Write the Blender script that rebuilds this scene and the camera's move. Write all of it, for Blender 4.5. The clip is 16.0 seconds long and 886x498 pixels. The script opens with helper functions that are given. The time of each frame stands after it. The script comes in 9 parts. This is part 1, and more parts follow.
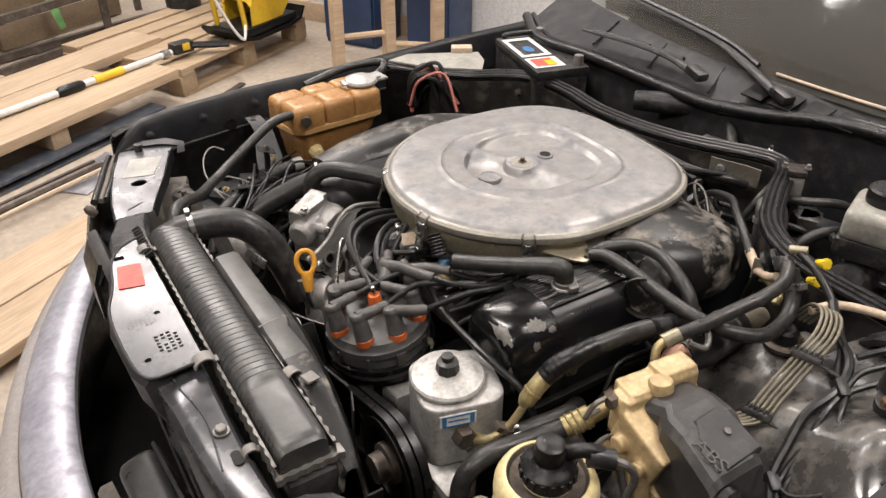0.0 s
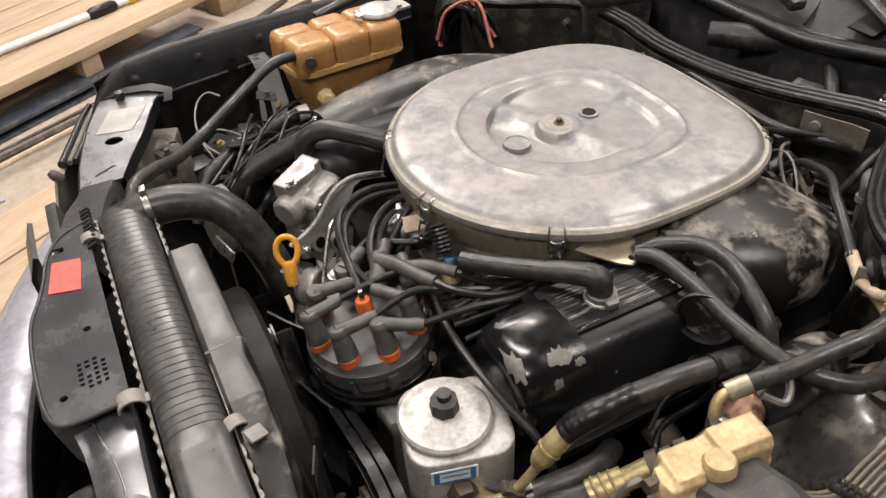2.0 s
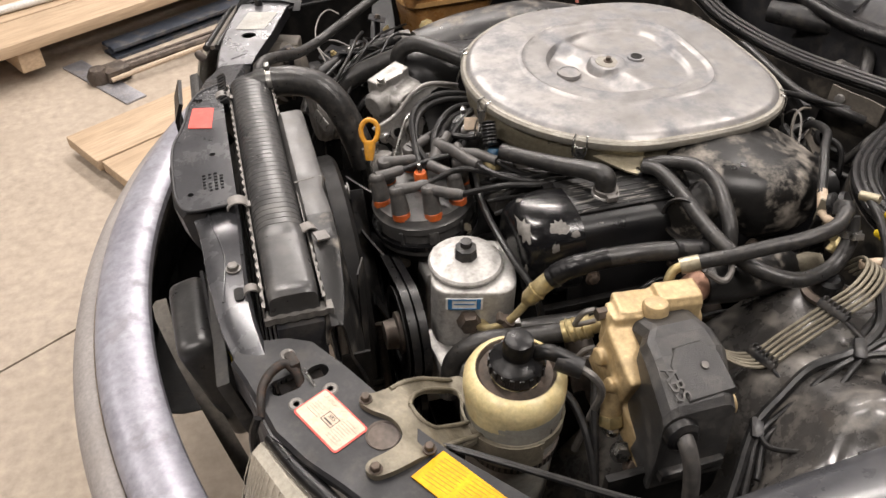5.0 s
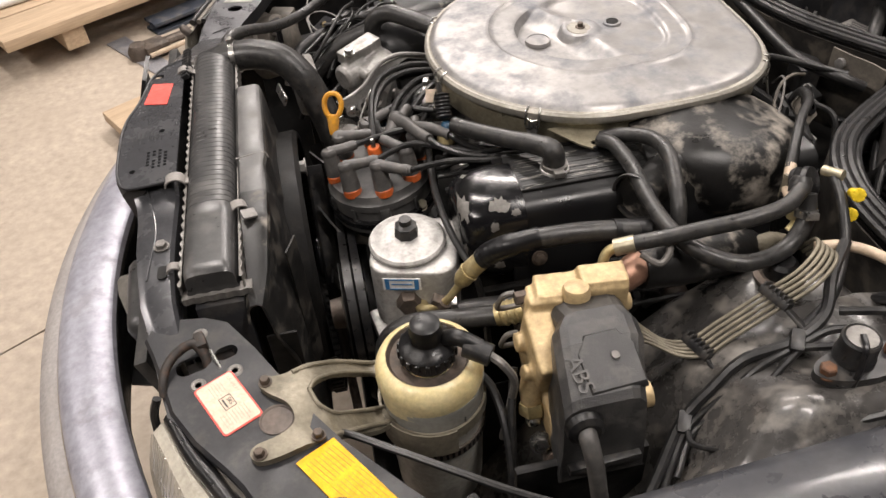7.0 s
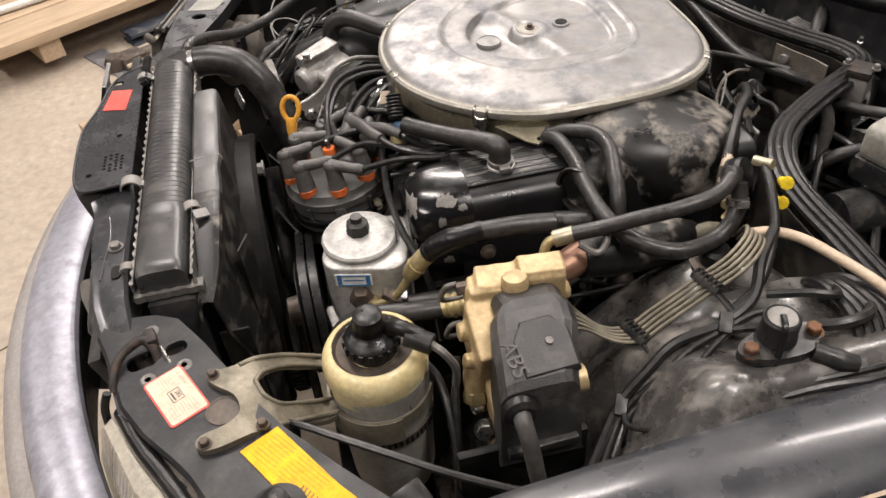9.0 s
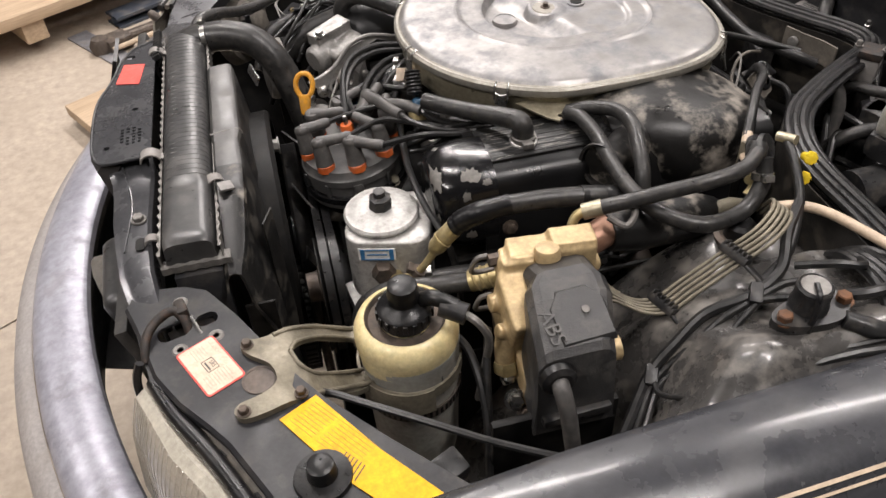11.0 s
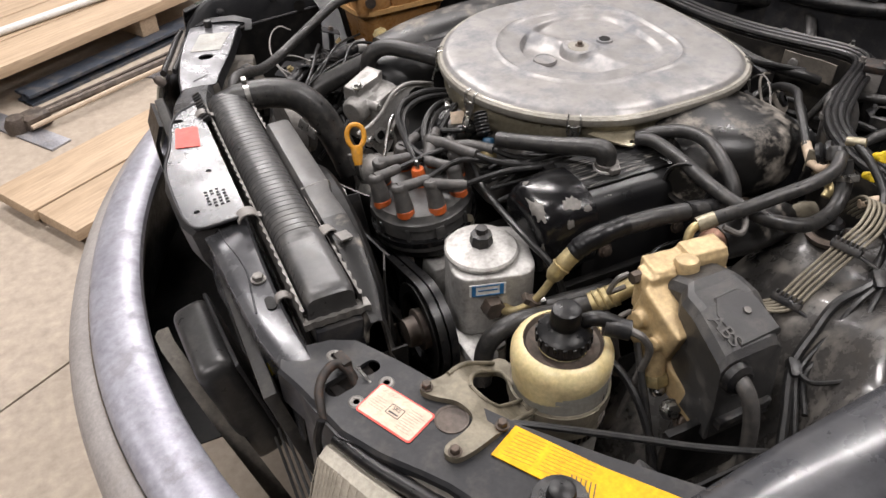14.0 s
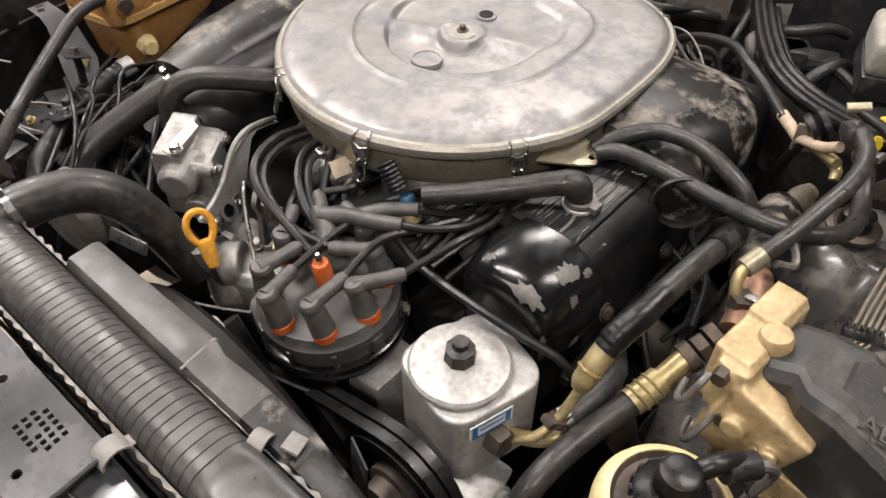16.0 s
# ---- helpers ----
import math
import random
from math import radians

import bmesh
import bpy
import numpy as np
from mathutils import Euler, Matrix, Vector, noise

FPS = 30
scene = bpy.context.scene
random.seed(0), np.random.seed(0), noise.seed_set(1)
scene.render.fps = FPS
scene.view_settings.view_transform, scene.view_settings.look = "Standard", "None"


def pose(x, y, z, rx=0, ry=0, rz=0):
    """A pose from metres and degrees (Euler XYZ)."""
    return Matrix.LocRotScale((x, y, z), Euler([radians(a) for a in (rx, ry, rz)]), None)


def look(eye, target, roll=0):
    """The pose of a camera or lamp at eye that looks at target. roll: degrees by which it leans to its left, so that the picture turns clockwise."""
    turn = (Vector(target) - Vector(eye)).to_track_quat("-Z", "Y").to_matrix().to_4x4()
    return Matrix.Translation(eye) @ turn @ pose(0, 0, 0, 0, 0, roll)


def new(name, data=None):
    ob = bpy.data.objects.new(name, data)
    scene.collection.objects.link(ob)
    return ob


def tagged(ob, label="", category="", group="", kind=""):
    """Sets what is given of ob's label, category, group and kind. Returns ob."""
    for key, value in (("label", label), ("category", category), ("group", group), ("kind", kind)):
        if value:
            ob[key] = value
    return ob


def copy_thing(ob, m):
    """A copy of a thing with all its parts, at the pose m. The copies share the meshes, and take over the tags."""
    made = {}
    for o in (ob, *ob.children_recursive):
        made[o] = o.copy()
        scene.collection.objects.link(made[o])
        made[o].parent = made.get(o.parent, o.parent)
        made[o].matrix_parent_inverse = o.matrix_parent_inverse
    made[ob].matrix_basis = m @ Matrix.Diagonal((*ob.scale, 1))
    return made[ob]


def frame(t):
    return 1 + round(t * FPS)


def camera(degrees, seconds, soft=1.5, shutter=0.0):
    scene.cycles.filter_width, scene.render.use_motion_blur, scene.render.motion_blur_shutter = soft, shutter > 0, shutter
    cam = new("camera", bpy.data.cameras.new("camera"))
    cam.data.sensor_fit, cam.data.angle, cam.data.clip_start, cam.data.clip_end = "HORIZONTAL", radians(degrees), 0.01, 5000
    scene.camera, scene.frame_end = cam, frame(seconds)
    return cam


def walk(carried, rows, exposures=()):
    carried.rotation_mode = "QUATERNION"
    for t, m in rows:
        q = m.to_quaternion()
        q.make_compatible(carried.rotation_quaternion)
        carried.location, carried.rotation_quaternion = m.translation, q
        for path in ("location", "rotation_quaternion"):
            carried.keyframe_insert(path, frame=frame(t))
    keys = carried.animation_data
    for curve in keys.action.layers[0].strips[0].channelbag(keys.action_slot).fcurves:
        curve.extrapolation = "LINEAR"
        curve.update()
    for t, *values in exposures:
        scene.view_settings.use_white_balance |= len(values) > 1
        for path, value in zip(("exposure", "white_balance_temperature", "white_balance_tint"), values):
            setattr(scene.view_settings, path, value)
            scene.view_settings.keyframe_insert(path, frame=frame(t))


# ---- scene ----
cam = camera(60.0, 16.0)
PATH = [
    (0, (0.0, 0.0, 1.5), (0.8889, 1.4225, 0.4108), -0.0),
    (0.5, (0.127, 0.1234, 1.4733), (0.9596, 1.5419, 0.3355), -0.42),
    (1, (0.1694, 0.1713, 1.4613), (0.9086, 1.5771, 0.2459), -1.75),
    (1.5, (0.187, 0.1753, 1.4505), (0.8802, 1.5746, 0.2009), -2.56),
    (2, (0.1923, 0.1757, 1.4504), (0.8585, 1.5693, 0.18), -3.2),
    (2.5, (0.1863, 0.1687, 1.4548), (0.8435, 1.5606, 0.1778), -3.31),
    (3, (0.1834, 0.1399, 1.4506), (0.836, 1.5279, 0.167), -2.79),
    (3.5, (0.1912, 0.1249, 1.4414), (0.8294, 1.5039, 0.141), -1.18),
    (4, (0.168, 0.0596, 1.4529), (0.7732, 1.4525, 0.1515), 0.51),
    (4.5, (0.14, -0.0425, 1.4748), (0.6864, 1.3704, 0.169), 1.61),
    (4.7, (0.142, -0.081, 1.495), (0.639, 1.353, 0.193), 1.3),
    (6.8, (0.338, -0.096, 1.477), (0.559, 1.354, 0.117), -4.6),
    (7, (0.3362, -0.0975, 1.4745), (0.5568, 1.3509, 0.1131), -4.65),
    (7.5, (0.3413, -0.0986, 1.4766), (0.5571, 1.3534, 0.1182), -5.22),
    (8, (0.3522, -0.1069, 1.4901), (0.5726, 1.3564, 0.1447), -5.47),
    (8.5, (0.3641, -0.117, 1.491), (0.5941, 1.3489, 0.15), -5.53),
    (9, (0.3814, -0.1366, 1.4755), (0.628, 1.3209, 0.1283), -5.12),
    (9.5, (0.3637, -0.1388, 1.4629), (0.6393, 1.3049, 0.1065), -4.16),
    (9.7, (0.317, -0.186, 1.482), (0.613, 1.256, 0.129), -3.5),
    (11.8, (0.316, -0.088, 1.457), (0.627, 1.334, 0.085), -3.3),
    (12, (0.3264, -0.0761, 1.4575), (0.6364, 1.349, 0.0889), -3.61),
    (12.5, (0.3273, -0.0629, 1.4542), (0.6743, 1.382, 0.1156), -3.21),
    (13, (0.2569, -0.0668, 1.4578), (0.6887, 1.3956, 0.1636), -2.32),
    (13.5, (0.0973, -0.1052, 1.4781), (0.6483, 1.3402, 0.2103), -1.19),
    (14, (0.0305, -0.0681, 1.4656), (0.6661, 1.3416, 0.1972), -1.32),
    (14.5, (0.0541, 0.1334, 1.4285), (0.7777, 1.4736, 0.1323), -1.91),
    (15, (0.0866, 0.2412, 1.4078), (0.9244, 1.4604, 0.0618), -1.22),
    (15.5, (0.0623, 0.3537, 1.4014), (1.0513, 1.3839, 0.0012), 0.63),
    (16, (0.068, 0.3585, 1.404), (1.1242, 1.2921, -0.0148), 0.23),
]
walk(cam, [(t, look(eye, target, roll)) for t, eye, target, roll in PATH], [(0.0, 0.0, 6500, 10), (3.0, 0.0, 6500, 10), (4.2, 0.06, 6500, 10), (9.7, 0.03, 6500, 10), (12.0, 0.0, 6200, 10), (14.6, 0.0, 6200, 10), (15.5, 0.1, 6380, 10), (16.0, 0.15, 6430, 10)])

# ---- light ----
world = bpy.data.worlds.new("workshop_air")
scene.world = world
world.use_nodes = True
world.node_tree.nodes["Background"].inputs[0].default_value = (0.9, 0.95, 1.0, 1)
world.node_tree.nodes["Background"].inputs[1].default_value = 0.02


def shop(u, v, z=0.0):
    """A place in the workshop's own axes, which stand askew to the car."""
    return Vector((u * 0.86 - v * 0.51, u * 0.51 + v * 0.86, z))


SHOP = Matrix.Rotation(math.atan2(0.51, 0.86), 4, "Z")
LAMPS = [(-1.3, 0.4), (-1.3, 3.2), (0.9, -0.9), (0.9, 1.6), (2.6, 3.4), (3.0, 0.2), (2.55, 2.2), (3.75, 5.2)]
CEILING = 3.3
for u, v in LAMPS:
    lamp = bpy.data.lights.new("tube_light", "AREA")
    lamp.shape, lamp.size, lamp.size_y = "RECTANGLE", 0.16, 1.3
    lamp.energy, lamp.color = 55.0, (1.0, 0.918, 0.868)
    ob = new("tube_light", lamp)
    ob.matrix_world = Matrix.Translation(shop(u, v, CEILING - 0.13)) @ SHOP


# ---- materials ----
def material(name, base, other=None, rough=0.5, metal=0.0, scale=12.0, fine=160.0, edge=(0.4, 0.65), bump=0.15,
             vary=0.2, dust=None, dusty=0.0, chip=None, chips=0.0, chip_scale=14.0, coat=0.0, through_light=0.0, glow=0.0, stretch=(1, 1, 1), spec=0.5, dust_edge=(0.5, 0.64)):
    """A procedural surface: two colours in large blotches, fine grain, a dust layer with its own pattern, chips of another colour."""
    m = bpy.data.materials.new(name)
    m.use_nodes = True
    t, n = m.node_tree, m.node_tree.nodes
    b = n["Principled BSDF"]

    def link(a, c):
        t.links.new(a, c)

    coord, mapping = n.new("ShaderNodeTexCoord"), n.new("ShaderNodeMapping")
    mapping.inputs["Scale"].default_value = stretch
    link(coord.outputs["Object"], mapping.inputs["Vector"])

    def cloud(s, detail, low, high, shift=0.0):
        tex, ramp, mv = n.new("ShaderNodeTexNoise"), n.new("ShaderNodeMapRange"), n.new("ShaderNodeVectorMath")
        mv.inputs[1].default_value = (shift, shift * 0.7, -shift)
        link(mapping.outputs[0], mv.inputs[0])
        link(mv.outputs[0], tex.inputs["Vector"])
        tex.inputs["Scale"].default_value, tex.inputs["Detail"].default_value, tex.inputs["Roughness"].default_value = s, detail, 0.66
        ramp.inputs["From Min"].default_value, ramp.inputs["From Max"].default_value = low, high
        link(tex.outputs["Fac"], ramp.inputs["Value"])
        return ramp.outputs[0]

    def mixed(fac, a, c, kind="MIX"):
        mix = n.new("ShaderNodeMix")
        mix.data_type, mix.blend_type = "RGBA", kind
        for socket, value in ((mix.inputs[0], fac), (mix.inputs[6], a), (mix.inputs[7], c)):
            if isinstance(value, (float, int)):
                socket.default_value = value
            elif isinstance(value, tuple):
                socket.default_value = (*value, 1)
            else:
                link(value, socket)
        return mix.outputs[2]

    other = other or tuple(c * 0.72 for c in base)
    colour = mixed(cloud(scale, 6, *edge), base, other)
    grain = cloud(fine, 3, 0.25, 0.75, 3.0)
    colour = mixed(mixed(grain, (0.0, 0.0, 0.0), (1.0, 1.0, 1.0)), mixed(0.35, colour, (0.0, 0.0, 0.0)), colour)
    roughness = n.new("ShaderNodeMapRange")
    roughness.inputs["To Min"].default_value, roughness.inputs["To Max"].default_value = max(0.03, rough - vary / 2), min(1, rough + vary / 2)
    link(cloud(scale * 2.3, 5, 0.3, 0.7, 7.0), roughness.inputs["Value"])
    rough_out, metal_out = roughness.outputs[0], metal
    if dust:
        fac = n.new("ShaderNodeMath")
        fac.operation = "MULTIPLY"
        fac.inputs[1].default_value = dusty
        link(cloud(scale * 2.2, 12, *dust_edge, 11.0), fac.inputs[0])
        colour = mixed(fac.outputs[0], colour, dust)
        rr = n.new("ShaderNodeMix")
        rr.inputs[3].default_value = 0.9
        link(fac.outputs[0], rr.inputs[0])
        link(rough_out, rr.inputs[2])
        rough_out = rr.outputs[0]
        if metal:
            mm = n.new("ShaderNodeMix")
            mm.inputs[2].default_value, mm.inputs[3].default_value = metal, 0.0
            link(fac.outputs[0], mm.inputs[0])
            metal_out = mm.outputs[0]
    if chip:
        fac = cloud(chip_scale, 7, 1 - chips, 1 - chips + 0.02, 17.0)
        colour = mixed(fac, colour, chip)
        rr = n.new("ShaderNodeMix")
        rr.inputs[3].default_value = 0.75
        link(fac, rr.inputs[0])
        link(rough_out, rr.inputs[2])
        rough_out = rr.outputs[0]
    link(colour, b.inputs["Base Color"])
    link(rough_out, b.inputs["Roughness"])
    if isinstance(metal_out, float):
        b.inputs["Metallic"].default_value = metal_out
    else:
        link(metal_out, b.inputs["Metallic"])
    b.inputs["Coat Weight"].default_value = coat
    b.inputs["Coat Roughness"].default_value = 0.12
    b.inputs["Specular IOR Level"].default_value = spec
    if through_light:
        b.inputs["Subsurface Weight"].default_value = through_light
        b.inputs["Subsurface Radius"].default_value = (0.02, 0.014, 0.008)
        b.inputs["Subsurface Scale"].default_value = 0.6
    if glow:
        b.inputs["Emission Color"].default_value = (*base, 1)
        b.inputs["Emission Strength"].default_value = glow
    if bump:
        bm_node = n.new("ShaderNodeBump")
        bm_node.inputs["Strength"].default_value, bm_node.inputs["Distance"].default_value = bump, 0.002
        link(cloud(fine * 0.8, 4, 0.2, 0.8, 5.0), bm_node.inputs["Height"])
        link(bm_node.outputs[0], b.inputs["Normal"])
    return m


DUST = (0.26, 0.225, 0.185)
RUBBER = material("black_rubber", (0.006, 0.006, 0.007), (0.009, 0.009, 0.009), rough=0.34, dust=DUST, dusty=0.04, scale=40, spec=0.35)
HOSE = material("hose_rubber", (0.018, 0.0178, 0.0175), (0.03, 0.029, 0.028), rough=0.38, dust=DUST, dusty=0.08, scale=45, vary=0.3, spec=0.45)
WIRE = material("wire_sleeve", (0.009, 0.009, 0.0095), (0.016, 0.016, 0.016), rough=0.38, dust=DUST, dusty=0.05, scale=60, bump=0.0, spec=0.4)
PLASTIC = material("black_plastic", (0.014, 0.014, 0.015), (0.022, 0.022, 0.022), rough=0.38, dust=DUST, dusty=0.12, scale=26, vary=0.3, spec=0.4)
DUSTY = material("dusty_plastic", (0.007, 0.007, 0.007), (0.012, 0.0115, 0.011), rough=0.36, dust=(0.235, 0.212, 0.182), dusty=0.85, scale=9.5, spec=0.38)
# near-black for oily parts; also puts shade into the bay's recesses and cowl well
DEEP = material("oil_and_shade_black", (0.004, 0.004, 0.004), (0.007, 0.0065, 0.006), rough=0.5, dust=(0.07, 0.06, 0.05), dusty=0.1, scale=22, spec=0.2)
PAINT = material("body_paint", (0.034, 0.036, 0.042), (0.042, 0.043, 0.048), rough=0.3, coat=0.3, dust=(0.16, 0.15, 0.14), dusty=0.09, scale=6, bump=0.02)
SHEET = material("painted_sheet", (0.02, 0.0205, 0.023), (0.03, 0.03, 0.032), rough=0.45, dust=DUST, dusty=0.09, scale=14, bump=0.04, vary=0.25, spec=0.3)
SCRAPED = material("scraped_silver_plate", (0.15, 0.15, 0.16), (0.10, 0.10, 0.107), rough=0.3, metal=0.5, scale=16, dust=(0.10, 0.098, 0.095), dusty=0.3, bump=0.02, vary=0.2)
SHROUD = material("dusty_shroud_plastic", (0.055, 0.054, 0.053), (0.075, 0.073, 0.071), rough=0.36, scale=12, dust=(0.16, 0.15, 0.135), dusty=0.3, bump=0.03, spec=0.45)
WORN = material("worn_sheet", (0.062, 0.063, 0.068), (0.09, 0.091, 0.097), rough=0.25, metal=0.35, coat=0.08, dust=(0.16, 0.155, 0.15), dusty=0.1, scale=7, edge=(0.4, 0.75), bump=0.02, vary=0.15)
INNER = material("inner_fender_paint", (0.046, 0.044, 0.042), (0.07, 0.066, 0.062), rough=0.26, coat=0.25, dust=(0.21, 0.19, 0.165), dusty=0.5, scale=11, bump=0.06, vary=0.3)
BARE = material("bulkhead_primer", (0.022, 0.02, 0.018), (0.012, 0.0115, 0.011), rough=0.45, dust=(0.1, 0.085, 0.065), dusty=0.4, scale=12, spec=0.35)
LID = material("lid_aluminium", (0.335, 0.32, 0.308), (0.29, 0.281, 0.275), rough=0.40, metal=0.55, scale=11, fine=40, dust=(0.10, 0.108, 0.128), dusty=0.85, bump=0.02, vary=0.14, dust_edge=(0.46, 0.72))
ZINC = material("zinc_plate", (0.44, 0.395, 0.285), (0.34, 0.305, 0.22), rough=0.36, metal=0.65, scale=18, dust=(0.14, 0.12, 0.085), dusty=0.35, bump=0.04)
ALLOY = material("cast_alloy", (0.52, 0.51, 0.49), (0.40, 0.39, 0.372), rough=0.46, metal=0.45, scale=30, dust=(0.14, 0.125, 0.105), dusty=0.4, bump=0.25)
DARK_ALLOY = material("stained_alloy", (0.25, 0.24, 0.225), (0.14, 0.13, 0.12), rough=0.5, metal=0.6, scale=18, dust=(0.1, 0.09, 0.08), dusty=0.5, bump=0.25)
STEEL = material("bright_steel", (0.55, 0.54, 0.52), (0.4, 0.39, 0.37), rough=0.3, metal=1.0, scale=30, bump=0.04)
CHROME = material("polished_strip", (0.75, 0.75, 0.76), (0.6, 0.6, 0.62), rough=0.16, metal=1.0, scale=20, bump=0.02)
RUST = material("rusty_bolt", (0.2, 0.09, 0.04), (0.1, 0.055, 0.035), rough=0.75, metal=0.3, scale=60)
OLD_BOLT = material("brown_bolt", (0.13, 0.1, 0.08), (0.07, 0.06, 0.05), rough=0.6, metal=0.6, scale=70)
COPPER = material("heat_stained_pipe", (0.34, 0.19, 0.13), (0.24, 0.14, 0.095), rough=0.45, metal=0.6, scale=20, dust=DUST, dusty=0.15)
BRASS = material("yellow_passivated", (0.58, 0.485, 0.26), (0.42, 0.33, 0.16), rough=0.42, metal=0.7, scale=26, dust=(0.18, 0.15, 0.1), dusty=0.4)
CASTY = material("gold_passivated_casting", (0.57, 0.43, 0.235), (0.48, 0.35, 0.18), rough=0.42, metal=0.3, scale=22, dust=(0.16, 0.12, 0.075), dusty=0.35, bump=0.2)
VALVE = material("chipped_black_enamel", (0.005, 0.005, 0.006), (0.008, 0.008, 0.008), rough=0.36, scale=9, chip=(0.22, 0.21, 0.195), chips=0.33, chip_scale=22, bump=0.03, spec=0.35)
VALVE_TOP = material("worn_ribbed_enamel", (0.007, 0.007, 0.007), (0.011, 0.011, 0.011), rough=0.36, scale=9, chip=(0.12, 0.112, 0.1), chips=0.37, chip_scale=40, bump=0.1, stretch=(0.22, 1, 1), spec=0.35)
CORRODED = material("corroded_casting", (0.25, 0.222, 0.165), (0.165, 0.148, 0.11), rough=0.5, metal=0.4, scale=20, dust=(0.11, 0.095, 0.07), dusty=0.5, bump=0.3)
# unseen ceiling and side walls, toned down to reflect less light into the bay
DIM = material("dim_unseen_ceiling", (0.16, 0.155, 0.15), (0.12, 0.12, 0.115), rough=0.8, scale=3)
GREY_WALL = material("grey_unseen_wall", (0.34, 0.335, 0.325), (0.28, 0.275, 0.27), rough=0.85, scale=2, fine=60)
ORANGE = material("orange_insulator", (0.7, 0.15, 0.028), (0.54, 0.11, 0.025), rough=0.42, scale=40, dust=DUST, dusty=0.2)
YELLOW = material("yellow_plastic", (0.84, 0.45, 0.0), (0.76, 0.39, 0.0), rough=0.5, scale=40, bump=0.03, spec=0.25)
DIP = material("amber_plastic", (0.72, 0.34, 0.03), (0.6, 0.27, 0.02), rough=0.4, scale=30, dust=DUST, dusty=0.2)
CREAM = material("aged_reservoir_plastic", (0.72, 0.61, 0.34), (0.63, 0.51, 0.25), rough=0.38, scale=18, through_light=0.2, bump=0.03)
MILKY = material("milky_plastic", (0.36, 0.35, 0.31), (0.22, 0.215, 0.19), rough=0.42, scale=20, through_light=0.1, dust=DUST, dusty=0.3)
AMBER = material("browned_tank_plastic", (0.42, 0.225, 0.085), (0.33, 0.165, 0.055), rough=0.3, scale=16, through_light=0.12, bump=0.05)
SEAM = material("tank_seam_plastic", (0.6, 0.37, 0.16), (0.5, 0.29, 0.11), rough=0.4, scale=18, bump=0.04)
RED = material("red_sticker", (0.8, 0.07, 0.05), (0.7, 0.09, 0.07), rough=0.5, scale=30, dust=DUST, dusty=0.15)
PAPER = material("white_sticker", (0.66, 0.53, 0.40), (0.57, 0.46, 0.35), rough=0.55, scale=25, bump=0.02)
WHITE = material("white_paint", (0.76, 0.75, 0.72), (0.66, 0.65, 0.62), rough=0.5, scale=15, bump=0.03)
INK = material("dark_print", (0.05, 0.05, 0.05), rough=0.6, bump=0.0)
BLUE = material("blue_print", (0.04, 0.2, 0.45), rough=0.45, bump=0.0)
BLUE_PLASTIC = material("blue_sensor_plastic", (0.01, 0.055, 0.11), rough=0.4, scale=40)
TAN = material("tan_line_plastic", (0.55, 0.43, 0.31), (0.45, 0.35, 0.25), rough=0.5, scale=30, dust=DUST, dusty=0.2)
BUMPER = material("scuffed_silver_bumper", (0.47, 0.47, 0.53), (0.37, 0.365, 0.42), rough=0.42, metal=0.4, scale=9, fine=60, dust=(0.15, 0.14, 0.145), dusty=0.5, bump=0.0, vary=0.1)
GREY = material("grey_bumper_plastic", (0.2, 0.19, 0.18), (0.25, 0.235, 0.22), rough=0.55, scale=10, dust=DUST, dusty=0.2)
LENS = material("headlamp_glass", (0.55, 0.51, 0.43), (0.46, 0.43, 0.36), rough=0.2, scale=20, coat=0.5, bump=0.05)
CONCRETE = material("shop_concrete", (0.46, 0.39, 0.315), (0.405, 0.34, 0.27), rough=0.72, scale=1.3, fine=30, dust=(0.34, 0.285, 0.225), dusty=0.35, bump=0.04)
JOINT = material("joint_filler", (0.14, 0.12, 0.1), rough=0.9, scale=20)
TIMBER = material("pine_timber", (0.56, 0.42, 0.285), (0.46, 0.34, 0.225), rough=0.65, scale=5, fine=70, bump=0.12, stretch=(0.12, 1.6, 1.6))
OLD_TIMBER = material("dusty_timber", (0.44, 0.32, 0.2), (0.36, 0.26, 0.16), rough=0.7, scale=6, fine=70, dust=(0.45, 0.38, 0.3), dusty=0.4, stretch=(0.12, 1.6, 1.6))
BEAM = material("blue_grey_steel", (0.085, 0.10, 0.13), (0.06, 0.07, 0.09), rough=0.5, metal=0.3, scale=9, dust=DUST, dusty=0.35)
RAW_STEEL = material("raw_steel", (0.10, 0.085, 0.075), (0.14, 0.11, 0.09), rough=0.55, metal=0.6, scale=14, dust=DUST, dusty=0.35)
PLATE = material("scraped_steel_plate", (0.4, 0.4, 0.43), (0.28, 0.28, 0.3), rough=0.42, metal=0.6, scale=12, dust=DUST, dusty=0.4)
WALL = material("white_shop_wall", (0.70, 0.70, 0.71), (0.64, 0.64, 0.65), rough=0.8, scale=2, fine=60, bump=0.06)
NAVY = material("blue_cabinet_paint", (0.03, 0.065, 0.16), (0.025, 0.05, 0.12), rough=0.4, scale=8)
MACHINE_YELLOW = material("machine_yellow", (0.85, 0.56, 0.03), (0.76, 0.47, 0.03), rough=0.4, scale=10, dust=DUST, dusty=0.2)
TUBE_GLOW = material("lit_tube", (1.0, 0.94, 0.86), rough=0.4, bump=0.0, glow=9.0)
GREEN = material("green_strap", (0.16, 0.36, 0.12), rough=0.7, scale=30)
PINK = material("salmon_wire", (0.5, 0.16, 0.12), rough=0.45, bump=0.0)
